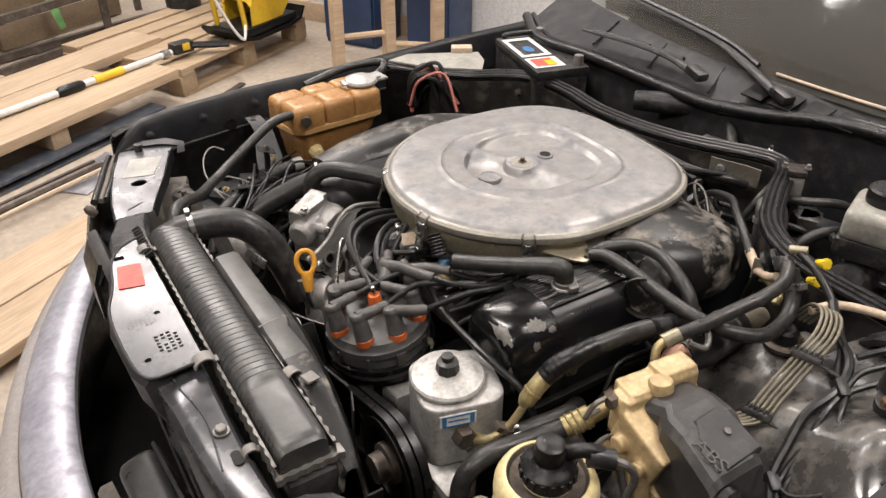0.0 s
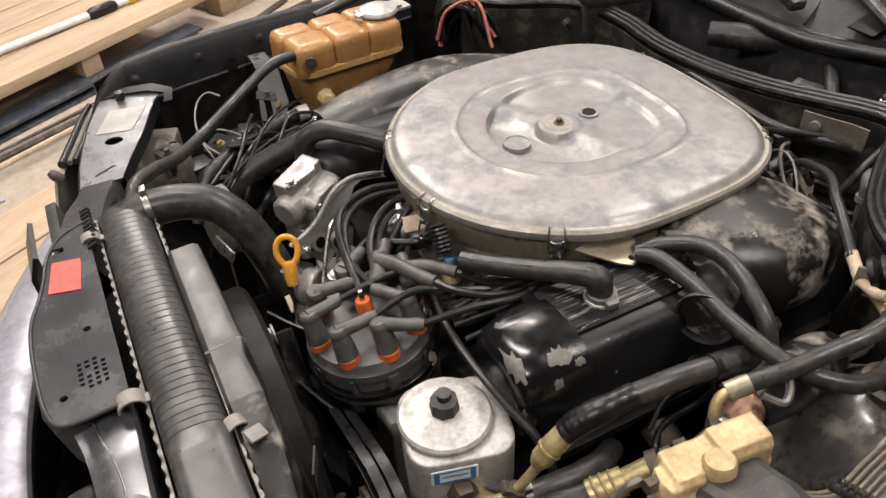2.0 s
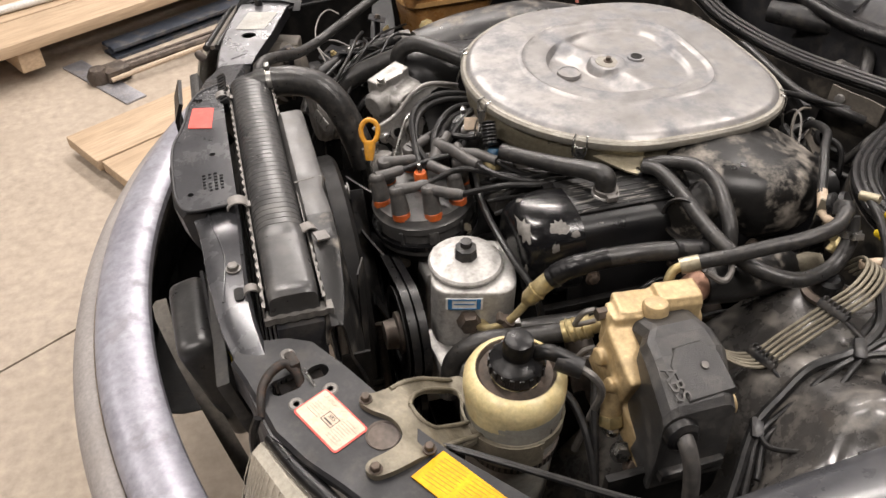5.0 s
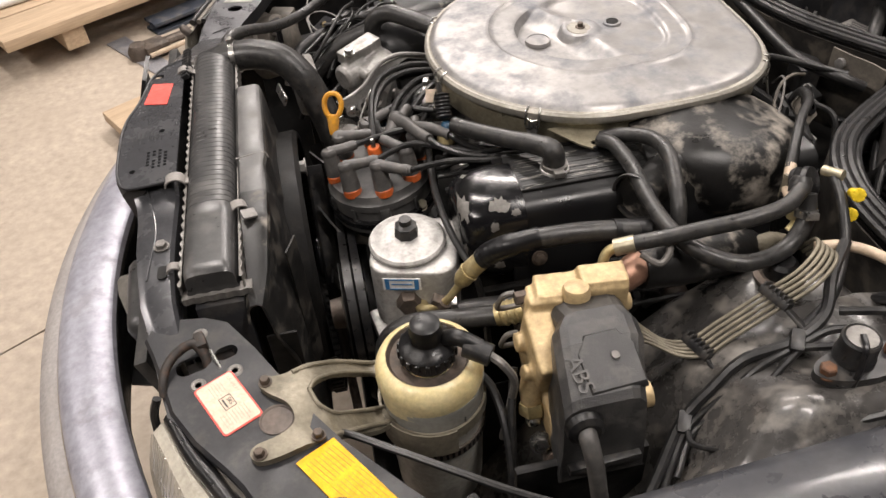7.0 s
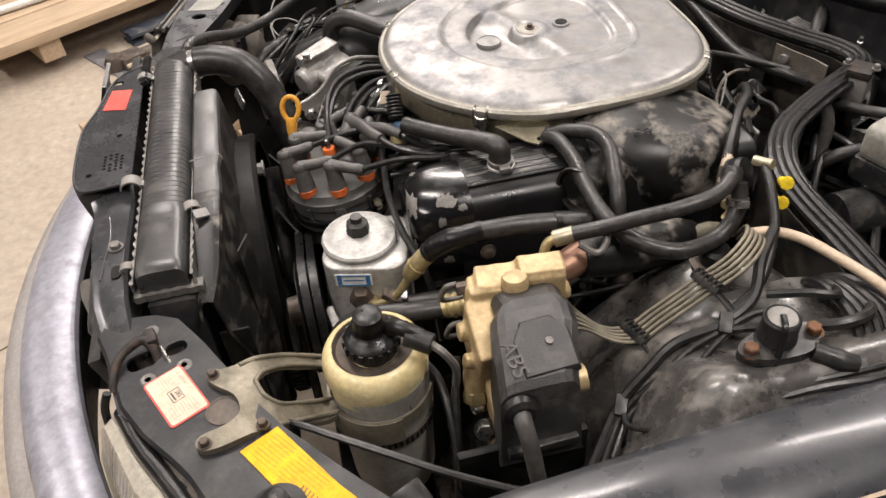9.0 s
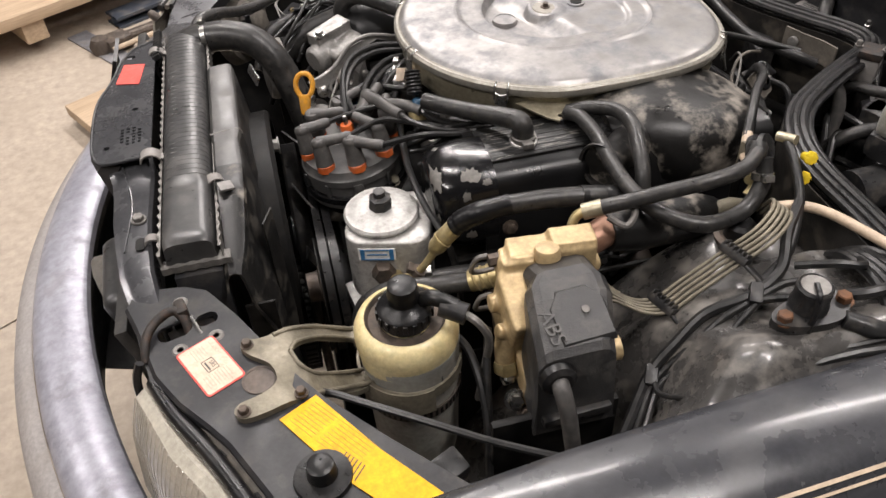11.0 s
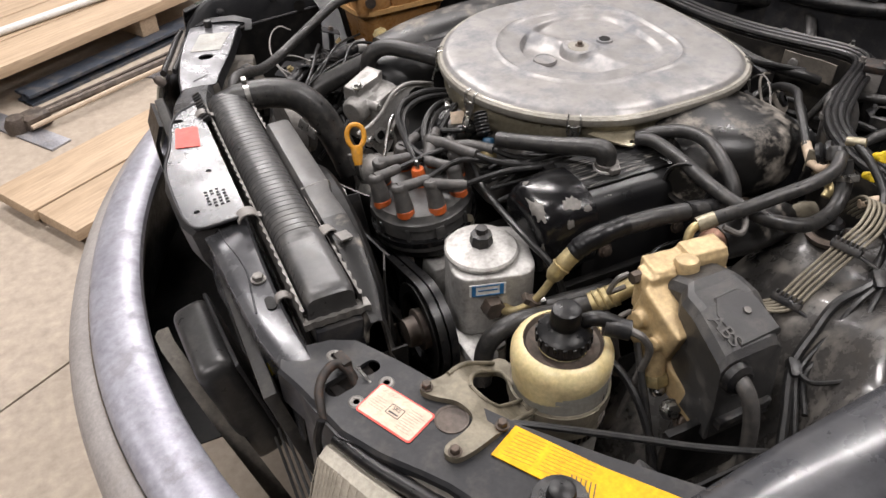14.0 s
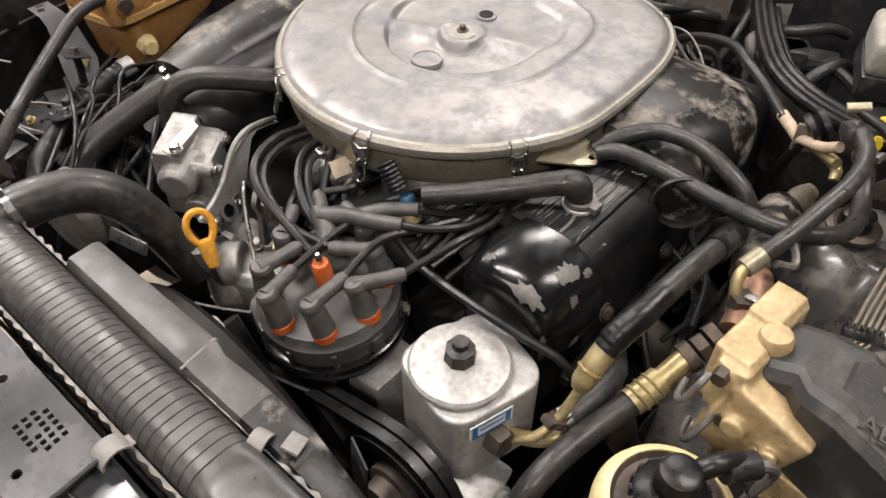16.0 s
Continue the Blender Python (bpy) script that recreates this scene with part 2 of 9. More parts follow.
COVER = material("textured_cover_plastic", (0.024, 0.024, 0.0245), (0.036, 0.0355, 0.035), rough=0.4, scale=14, fine=700, dust=(0.19, 0.175, 0.155), dusty=0.22, bump=0.25)
BOOT = material("grey_boot_rubber", (0.055, 0.052, 0.05), (0.078, 0.075, 0.071), rough=0.45, scale=40, dust=(0.16, 0.14, 0.12), dusty=0.25, bump=0.1)
RAIL_PAINT = material("black_rail_paint", (0.007, 0.0075, 0.009), (0.012, 0.012, 0.013), rough=0.42, scale=10, dust=(0.1, 0.095, 0.09), dusty=0.08, bump=0.02, spec=0.22)
LEMON = material("lemon_plastic", (0.84, 0.62, 0.02), (0.75, 0.53, 0.02), rough=0.45, scale=40, bump=0.0)
# old timber at about half value, for the crate
DARK_TIMBER = material("dark_brown_timber", (0.2, 0.145, 0.09), (0.15, 0.105, 0.065), rough=0.75, scale=6, fine=70, stretch=(0.12, 1.6, 1.6))
TANK = material("tank_plastic", (0.034, 0.034, 0.0345), (0.05, 0.0495, 0.049), rough=0.34, scale=16, dust=(0.17, 0.16, 0.145), dusty=0.18, bump=0.03, spec=0.5)
RIM = material("yellowed_rim", (0.38, 0.36, 0.315), (0.33, 0.31, 0.27), rough=0.4, metal=0.4, scale=20, dust=(0.2, 0.175, 0.12), dusty=0.3, bump=0.03)
GREY_CAST = material("grey_cast_alloy", (0.36, 0.35, 0.336), (0.26, 0.252, 0.24), rough=0.42, metal=0.55, scale=22, dust=(0.1, 0.09, 0.075), dusty=0.35, bump=0.3)
DARK_FINS = material("dusty_black_fins", (0.02, 0.019, 0.018), (0.035, 0.033, 0.03), rough=0.6, scale=30, dust=(0.1, 0.09, 0.075), dusty=0.3)
RUSTY_SHEET = material("rusting_black_sheet", (0.02, 0.018, 0.017), (0.035, 0.028, 0.023), rough=0.6, metal=0.3, scale=40, dust=(0.14, 0.075, 0.045), dusty=0.3, bump=0.2)
BEZEL = material("aged_housing_plastic", (0.13, 0.115, 0.095), (0.09, 0.08, 0.068), rough=0.6, scale=22, dust=DUST, dusty=0.3)
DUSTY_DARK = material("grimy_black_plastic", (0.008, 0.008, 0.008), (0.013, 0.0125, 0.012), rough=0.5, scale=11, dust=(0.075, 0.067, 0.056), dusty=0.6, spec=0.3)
VALVE_BLACK = material("gloss_black_enamel", (0.005, 0.005, 0.006), (0.008, 0.008, 0.008), rough=0.2, scale=20, bump=0.02, spec=0.4)
FLAKED = material("flaked_bare_metal", (0.17, 0.16, 0.147), (0.11, 0.104, 0.095), rough=0.55, metal=0.3, scale=60, bump=0.2)
BUMPER_FACE = material("warm_grey_bumper_plastic", (0.36, 0.335, 0.32), (0.29, 0.27, 0.26), rough=0.5, scale=9, dust=DUST, dusty=0.2, bump=0.03)
FAINT = material("faded_print", (0.5, 0.42, 0.34), rough=0.6, bump=0.0)
AMBER_PRINT = material("faint_brown_print", (0.6, 0.3, 0.01), rough=0.6, bump=0.0)
GLASS = bpy.data.materials.new("windscreen_glass")
GLASS.use_nodes = True
gb = GLASS.node_tree.nodes["Principled BSDF"]
gb.inputs["Base Color"].default_value = (0.5, 0.55, 0.52, 1)
gb.inputs["Roughness"].default_value, gb.inputs["Transmission Weight"].default_value, gb.inputs["IOR"].default_value = 0.06, 1.0, 1.5
# a dust film lies on the glass
_t = GLASS.node_tree
_mix, _film, _noise = _t.nodes.new("ShaderNodeMixShader"), _t.nodes.new("ShaderNodeBsdfDiffuse"), _t.nodes.new("ShaderNodeTexNoise")
_film.inputs["Color"].default_value = (0.26, 0.24, 0.215, 1)
_noise.inputs["Scale"].default_value, _noise.inputs["Detail"].default_value = 5.0, 8.0
_range = _t.nodes.new("ShaderNodeMapRange")
_range.inputs["To Min"].default_value, _range.inputs["To Max"].default_value = 0.06, 0.2
_t.links.new(_noise.outputs["Fac"], _range.inputs["Value"])
_t.links.new(_range.outputs[0], _mix.inputs[0])
_t.links.new(gb.outputs[0], _mix.inputs[1])
_t.links.new(_film.outputs[0], _mix.inputs[2])
_t.links.new(_mix.outputs[0], _t.nodes["Material Output"].inputs["Surface"])


# ---- building helpers ----
BASES = {}


def thing(name, at, label, category, group="", kind=""):
    """An empty at a thing's base."""
    ob = new(name)
    ob.location = at
    ob.empty_display_size = 0.05
    BASES[ob.name] = Vector(at)
    return tagged(ob, label, category, group, kind)


def part(name, bm, mat, parent=None, label="", angle=38, kind=""):
    """Links a bmesh, built in place, as one mesh object, under a thing or a part."""
    bmesh.ops.recalc_face_normals(bm, faces=bm.faces)
    me = bpy.data.meshes.new(name)
    bm.to_mesh(me)
    bm.free()
    me.materials.append(mat)
    me.shade_smooth()
    me.set_sharp_from_angle(angle=radians(angle))
    ob = new(name, me)
    if parent:
        ob.parent = parent
        if parent.name in BASES:
            ob.matrix_parent_inverse = Matrix.Translation(-BASES[parent.name])
    if label:
        ob["label"] = label
    if kind:
        ob["kind"] = kind
    return ob


def single(name, bm, mat, label, category, group="", kind="", angle=38):
    """A thing of one mesh."""
    return tagged(part(name, bm, mat, angle=angle), label, category, group, kind)


def cast(name, bm, mat, parent, label="", grain=0.0025, rounds=5):
    """A casting: overlapping pieces fused into one skin with soft edges."""
    ob = part(name, bm, mat, parent, label, angle=80)
    fuse = ob.modifiers.new("fuse", "REMESH")
    fuse.mode, fuse.voxel_size, fuse.use_smooth_shade = "VOXEL", grain, True
    soft = ob.modifiers.new("soften", "SMOOTH")
    soft.factor, soft.iterations = 0.5, rounds
    return ob


def lettering(text, size, m, raise_by=0.0006):
    """Raised letters in the built-in font, as a bmesh."""
    cu = bpy.data.curves.new("letters", "FONT")
    cu.body, cu.size, cu.extrude, cu.align_x, cu.align_y = text, size, raise_by, "CENTER", "CENTER"
    ob = bpy.data.objects.new("letters", cu)
    bpy.context.scene.collection.objects.link(ob)
    bpy.context.view_layer.update()
    me = bpy.data.meshes.new_from_object(ob.evaluated_get(bpy.context.evaluated_depsgraph_get()))
    bm = bmesh.new()
    bm.from_mesh(me)
    bm.transform(m)
    bpy.data.objects.remove(ob)
    bpy.data.curves.remove(cu)
    bpy.data.meshes.remove(me)
    return bm


def smooth_path(pts, res=6):
    pts = [Vector(p) for p in pts]
    if len(pts) < 3:
        return pts
    ext = [2 * pts[0] - pts[1], *pts, 2 * pts[-1] - pts[-2]]
    out = []
    for i in range(1, len(ext) - 2):
        a, b, c, d = ext[i - 1:i + 3]
        for k in range(res):
            s = k / res
            out.append(0.5 * ((2 * b) + (c - a) * s + (2 * a - 5 * b + 4 * c - d) * s * s + (3 * b - a - 3 * c + d) * s ** 3))
    return [*out, pts[-1]]


def tube(pts, r, seg=10, res=6, bm=None, flat=1.0, straight=False):
    """A pipe along a smooth path; r: one radius or one for each point along the way."""
    bm = bm or bmesh.new()
    path = [Vector(p) for p in pts] if straight else smooth_path(pts, res)
    n = len(path)
    radii = [r] * n if isinstance(r, (int, float)) else [float(np.interp(i / (n - 1), np.linspace(0, 1, len(r)), r)) for i in range(n)]
    normal, rings = None, []
    for i, p in enumerate(path):
        way = (path[min(i + 1, n - 1)] - path[max(i - 1, 0)]).normalized()
        if normal is None:
            normal = way.orthogonal().normalized() if flat == 1.0 else (way.cross(Vector((0, 0, 1))).normalized())
        normal = (normal - way * normal.dot(way)).normalized()
        side = way.cross(normal)
        rings.append([bm.verts.new(p + radii[i] * (normal * math.cos(2 * math.pi * k / seg) + side * math.sin(2 * math.pi * k / seg) * flat)) for k in range(seg)])
    for a, b in zip(rings, rings[1:]):
        for k in range(seg):
            bm.faces.new((a[k], a[(k + 1) % seg], b[(k + 1) % seg], b[k]))
    bm.faces.new(rings[0][::-1])
    bm.faces.new(rings[-1])
    return bm


def lathe(profile, m=None, seg=32, bm=None, caps=True):
    """Turns a profile of (radius, height) about the z axis."""
    bm = bm or bmesh.new()
    m = m or Matrix()
    rings = []
    for r, z in profile:
        if r < 1e-6:
            rings.append([bm.verts.new(m @ Vector((0, 0, z)))])
        else:
            rings.append([bm.verts.new(m @ Vector((r * math.cos(2 * math.pi * k / seg), r * math.sin(2 * math.pi * k / seg), z))) for k in range(seg)])
    for a, b in zip(rings, rings[1:]):
        for k in range(seg):
            k2 = (k + 1) % seg
            if len(a) == 1 and len(b) > 1:
                bm.faces.new((a[0], b[k], b[k2]))
            elif len(b) == 1 and len(a) > 1:
                bm.faces.new((a[k], a[k2], b[0]))
            elif len(a) > 1:
                bm.faces.new((a[k], a[k2], b[k2], b[k]))
    for ring, flip in ((rings[0], True), (rings[-1], False)):
        if len(ring) > 1 and caps:
            bm.faces.new(ring[::-1] if flip else ring)
    return bm


def box(size, m=None, bevel=0.003, bm=None, seg=2):
    """A box with rounded edges, centred on the pose m."""
    bm = bm or bmesh.new()
    m = m or Matrix()
    made = bmesh.ops.create_cube(bm, size=1, matrix=m @ Matrix.Diagonal((*size, 1)))
    if bevel:
        edges = list({e for v in made["verts"] for e in v.link_edges})
        bmesh.ops.bevel(bm, geom=edges, offset=bevel, segments=seg, affect="EDGES", profile=0.6)
    return bm


def slab(outline, z0, z1, m=None, bevel=0.0, holes=(), bm=None):
    """A flat plate with an outline and holes, from height z0 to z1."""
    bm = bm or bmesh.new()
    m = m or Matrix()
    edges = []
    for loop in (outline, *holes):
        vs = [bm.verts.new((x, y, z1)) for x, y in loop]
        edges += [bm.edges.new((vs[i], vs[(i + 1) % len(vs)])) for i in range(len(vs))]
    verts = list({v for e in edges for v in e.verts})
    faces = [f for f in bmesh.ops.triangle_fill(bm, use_beauty=True, use_dissolve=False, edges=edges)["geom"] if isinstance(f, bmesh.types.BMFace)]
    ext = bmesh.ops.extrude_face_region(bm, geom=faces)
    low = [v for v in ext["geom"] if isinstance(v, bmesh.types.BMVert)]
    for v in low:
        v.co.z = z0
    for v in {*verts, *low}:
        v.co = m @ v.co
    return bm


def ring2d(cx, cy, rx, ry=None, n=20, start=0.0):
    ry = ry or rx
    return [(cx + rx * math.cos(start + 2 * math.pi * k / n), cy + ry * math.sin(start + 2 * math.pi * k / n)) for k in range(n)]


def rounded(w, h, r, cx=0.0, cy=0.0, n=4):
    out = []
    for sx, sy, a0 in ((1, 1, 0), (-1, 1, 90), (-1, -1, 180), (1, -1, 270)):
        for k in range(n + 1):
            a = radians(a0 + 90 * k / n)
            out.append((cx + sx * (w / 2 - r) + r * math.cos(a), cy + sy * (h / 2 - r) + r * math.sin(a)))
    return out


def curvy(pts, res=5):
    """A closed smooth outline through a few points."""
    n = len(pts)
    out = []
    for i in range(n):
        a, b, c, d = (Vector(pts[(i + k) % n]) for k in (-1, 0, 1, 2))
        for k in range(res):
            s = k / res
            p = 0.5 * ((2 * b) + (c - a) * s + (2 * a - 5 * b + 4 * c - d) * s * s + (3 * b - a - 3 * c + d) * s ** 3)
            out.append((p.x, p.y))
    return out


def sheet(rows, thick=0.0, bm=None, m=None):
    """A skin over rows of points (equal counts), given thickness along its normals."""
    bm = bm or bmesh.new()
    m = m or Matrix()
    grid = [[bm.verts.new(m @ Vector(p)) for p in row] for row in rows]
    for a, b in zip(grid, grid[1:]):
        for k in range(len(a) - 1):
            bm.faces.new((a[k], a[k + 1], b[k + 1], b[k]))
    if thick:
        bmesh.ops.recalc_face_normals(bm, faces=bm.faces)
        bmesh.ops.solidify(bm, geom=list(bm.faces), thickness=thick)
    return bm


def axis(at, way, spin=0.0):
    """A pose at a place, with its z axis along a direction."""
    return Matrix.Translation(at) @ Vector(way).to_track_quat("Z", "Y").to_matrix().to_4x4() @ Matrix.Rotation(radians(spin), 4, "Z")


def hexbolt(at, way, r=0.008, h=0.006, washer=True, bm=None):
    m = axis(at, way)
    bm = bm or bmesh.new()
    if washer:
        lathe([(0, 0), (r * 1.5, 0), (r * 1.5, 0.002), (0, 0.002)], m, 20, bm)
    lathe([(r * 1.1, 0.002), (r * 1.1, 0.002 + h * 0.85), (r * 0.9, 0.002 + h), (0, 0.002 + h)], m, 6, bm)
    return bm


def band(at, way, r, width=0.008, bm=None):
    """A hose clip."""
    m = axis(at, way)
    bm = lathe([(r, -width / 2), (r + 0.0018, -width / 2), (r + 0.0018, width / 2), (r, width / 2)], m, 24, bm)
    box((0.014, 0.008, 0.008), m @ Matrix.Translation((0, r + 0.004, 0)), 0.001, bm)
    return bm


# ---- the workshop ----
def build_room():
    u0, u1, v0, v1, h = -4.6, 4.15, -3.6, 7.4, CEILING
    joint = [(-1.31, 0.97), (0.41, 1.99)]
    across = (Vector(joint[1]) - Vector(joint[0])).normalized()
    side = Vector((-across.y, across.x))
    far_a, far_b = Vector(joint[0]) - across * 9, Vector(joint[1]) + across * 9
    floor = thing("floor", (0, 0, 0), "pale dusty concrete workshop floor with a saw-cut joint", "floor", kind="structure")
    bm = bmesh.new()
    for s in (1, -1):
        a, b = far_a + side * s * 0.0035, far_b + side * s * 0.0035
        c, d = b + side * s * 12, a + side * s * 12
        vs = [bm.verts.new((p.x, p.y, 0)) for p in (a, b, c, d)]
        low = [bm.verts.new((p.x, p.y, -0.02)) for p in (a, b)]
        bm.faces.new(vs)
        bm.faces.new((vs[0], vs[1], low[1], low[0]))
    part("slab", bm, CONCRETE, floor)
    bm = bmesh.new()
    bm.faces.new([bm.verts.new((p.x, p.y, -0.012)) for p in (far_a - side * 0.02, far_b - side * 0.02, far_b + side * 0.02, far_a + side * 0.02)])
    part("joint", bm, JOINT, floor, "dark filled floor joint")
    mid_u, mid_v = (u0 + u1) / 2, (v0 + v1) / 2
    for name, size, at in (("wall_east", (0.2, v1 - v0, h), (u1 + 0.1, mid_v)), ("wall_west", (0.2, v1 - v0, h), (u0 - 0.1, mid_v)),
                           ("wall_north", (u1 - u0 + 0.4, 0.2, h), (mid_u, v1 + 0.1)), ("wall_south", (u1 - u0 + 0.4, 0.2, h), (mid_u, v0 - 0.1))):
        single(name, box(size, Matrix.Translation(shop(*at, h / 2 - 0.001)) @ SHOP, 0), WALL if name == "wall_east" else GREY_WALL, "plain white painted workshop wall" if name == "wall_east" else "unseen wall kept grey to cut reflected light", "wall", kind="structure")
    single("ceiling", box((u1 - u0 + 0.4, v1 - v0 + 0.4, 0.15), Matrix.Translation(shop(mid_u, mid_v, h + 0.075)) @ SHOP, 0), DIM, "unseen ceiling kept dark to cut reflected light", "ceiling", kind="structure")
    single("baseboard", box((0.03, 2.6, 0.12), Matrix.Translation(shop(u1 - 0.016, 3.4, 0.06)) @ SHOP, 0.003), TIMBER, "bare wooden board along the foot of the wall", "trim", kind="structure")
    for u, v in LAMPS:
        m = Matrix.Translation(shop(u, v, h)) @ SHOP
        lamp = thing("ceiling_light", m.translation, "white fluorescent tube fitting on the ceiling", "ceiling light", "workshop lights")
        part("housing", box((0.14, 1.36, 0.05), m @ Matrix.Translation((0, 0, -0.025)), 0.006), WHITE, lamp)
        for s in (-0.035, 0.035):
            part("lamp_tube", tube([m @ Vector((s, -0.62, -0.075)), m @ Vector((s, 0.62, -0.075))], 0.013, 10), TUBE_GLOW, lamp)
            for e in (-0.62, 0.62):
                part("socket", box((0.03, 0.02, 0.05), m @ Matrix.Translation((s, e, -0.07)), 0.003), WHITE, lamp)


def board(u0, u1, v0, v1, z0, z1, mat, label, skew=0.0, group="boards on the floor"):
    m = Matrix.Translation(shop((u0 + u1) / 2, (v0 + v1) / 2, (z0 + z1) / 2)) @ SHOP @ Matrix.Rotation(radians(skew), 4, "Z")
    bm = box((u1 - u0, v1 - v0, z1 - z0), Matrix(), 0.004)
    ob = single("board", bm, mat, label, "board", group)
    ob.matrix_world = m
    return ob


def build_timber():
    pine = "sawn pine board lying on the workshop floor"
    board(0.85, 3.3, 1.865, 2.06, 0.035, 0.075, TIMBER, pine)
    board(0.84, 3.2, 2.07, 2.285, 0.035, 0.075, TIMBER, pine)
    for u in (1.25, 2.4):
        single("batten", box((0.06, 0.5, 0.033), Matrix.Translation(shop(u, 2.08, 0.0175)) @ SHOP, 0.002), OLD_TIMBER, "short wooden batten under two boards", "batten", "battens")
    # the long raised boards that carry the telescopic tool
    for begin, v, end in ((0.74, 2.85, 2.66), (-1.6, 3.075, 2.45), (-1.6, 3.30, 3.0), (-1.6, 3.525, 2.2)):
        board(begin, end, v, v + 0.215, 0.135, 0.18, TIMBER, "long pine board resting on blocks", 0.0, "raised boards")
    for u in (-0.9, 1.0, 1.95):
        single("block", box((0.09, 0.9, 0.085), Matrix.Translation(shop(u, 3.32, 0.0925)) @ SHOP, 0.004), TIMBER, "square pine block under the long boards", "block", "blocks")
    for v, e, b in ((2.86, 2.5, 0.8), (3.5, 2.3, -2.0)):
        m = Matrix.Translation(shop(0.5, v, 0)) @ SHOP
        prof = [(-0.05, 0.0), (0.05, 0.0), (0.05, 0.012), (0.006, 0.012), (0.006, 0.038), (0.05, 0.038), (0.05, 0.05), (-0.05, 0.05), (-0.05, 0.038), (-0.006, 0.038), (-0.006, 0.012), (-0.05, 0.012)]
        rows = [[m @ Vector((u, y, z)) for y, z in (*prof, prof[0])] for u in (b, e - 0.5)]
        bm = sheet(rows)
        bmesh.ops.holes_fill(bm, edges=bm.edges)
        single("steel_beam", bm, BEAM, "blue-grey painted steel I-beam on the floor", "beam", "steel beams", angle=20)
    # loose flat steel
    for (u, v, w, d, rot), z in zip(((1.17, 2.68, 0.085, 0.45, 4), (1.9, 2.63, 0.36, 0.16, 14), (2.75, 2.72, 0.5, 0.035, 8), (2.7, 2.66, 0.7, 0.03, -4)), (0.004, 0.004, 0.008, 0.008)):
        single("steel_plate", box((w, d, 0.008), Matrix.Translation(shop(u, v, z)) @ SHOP @ Matrix.Rotation(radians(rot), 4, "Z"), 0.001), PLATE if w * d > 0.03 else RAW_STEEL,
               "loose flat steel offcut on the floor", "steel offcut", "steel offcuts")


def build_pallet():
    p = thing("pallet", shop(3.25, 3.3, 0), "worn wooden pallet under the yellow machine", "pallet")
    for v in (2.95, 3.1, 3.25, 3.4, 3.55, 3.7):
        part("deck_board", box((1.05, 0.12, 0.022), Matrix.Translation(shop(3.24, v, 0.139)) @ SHOP, 0.003), OLD_TIMBER, p)
    for u in (2.76, 3.24, 3.72):
        part("runner", box((0.09, 0.87, 0.022), Matrix.Translation(shop(u, 3.325, 0.117)) @ SHOP, 0.003), OLD_TIMBER, p)
        for v in (2.95, 3.325, 3.7):
            part("pallet_block", box((0.11, 0.11, 0.084), Matrix.Translation(shop(u, v, 0.064)) @ SHOP, 0.004), OLD_TIMBER, p)
    for v in (2.95, 3.325, 3.7):
        part("skid", box((1.05, 0.1, 0.022), Matrix.Translation(shop(3.24, v, 0.011)) @ SHOP, 0.003), OLD_TIMBER, p)
    # the yellow plate compactor on the pallet
    m = Matrix.Translation(shop(3.42, 2.98, 0.15)) @ SHOP
    c = thing("plate_compactor", m.translation, "yellow plate compactor with black base on a pallet", "machine")
    rows = []
    for y in (-0.14, 0.14):
        rows.append([m @ Vector((x, y, z)) for x, z in ((-0.29, 0.07), (-0.24, 0.02), (-0.15, 0.0), (0.15, 0.0), (0.25, 0.02), (0.29, 0.08))])
    part("base_plate", sheet(rows, 0.018), DEEP, c, "black curved base plate")
    part("rubber_deck", box((0.46, 0.25, 0.05), m @ Matrix.Translation((0, 0, 0.045)), 0.015), RUBBER, c, "black rubber-edged deck")
    rows = []
    for x, z0, z1, w in ((-0.14, 0.07, 0.2, 0.1), (-0.08, 0.07, 0.34, 0.105), (0.0, 0.07, 0.42, 0.11), (0.12, 0.07, 0.45, 0.105), (0.2, 0.12, 0.4, 0.09)):
        rows.append([m @ Vector((x, y, z)) for y, z in ((-w, z0), (-w, z1 - 0.03), (-w + 0.03, z1), (w - 0.03, z1), (w, z1 - 0.03), (w, z0))])
    part("hood", sheet(rows, 0.01), MACHINE_YELLOW, c, "bright yellow sheet hood")
    part("roll_bar", tube([m @ Vector(p) for p in ((-0.2, -0.1, 0.06), (-0.22, -0.1, 0.42), (-0.05, -0.1, 0.55), (0.2, -0.1, 0.5))], 0.014), MACHINE_YELLOW, c)
    part("roll_bar", tube([m @ Vector(p) for p in ((-0.2, 0.1, 0.06), (-0.22, 0.1, 0.42), (-0.05, 0.1, 0.55), (0.2, 0.1, 0.5))], 0.014), MACHINE_YELLOW, c)
    part("pulley_wheel", lathe([(0, -0.02), (0.07, -0.02), (0.075, 0), (0.07, 0.02), (0, 0.02)], m @ pose(0.24, -0.08, 0.2, 90, 0, 0)), DEEP, c, "black guard wheel")
    part("hose", tube([m @ Vector(p) for p in ((-0.22, -0.12, 0.1), (-0.3, -0.16, 0.05), (-0.36, -0.1, 0.2), (-0.42, 0.0, 0.5))], 0.008), WHITE, c, "pale thin hose")


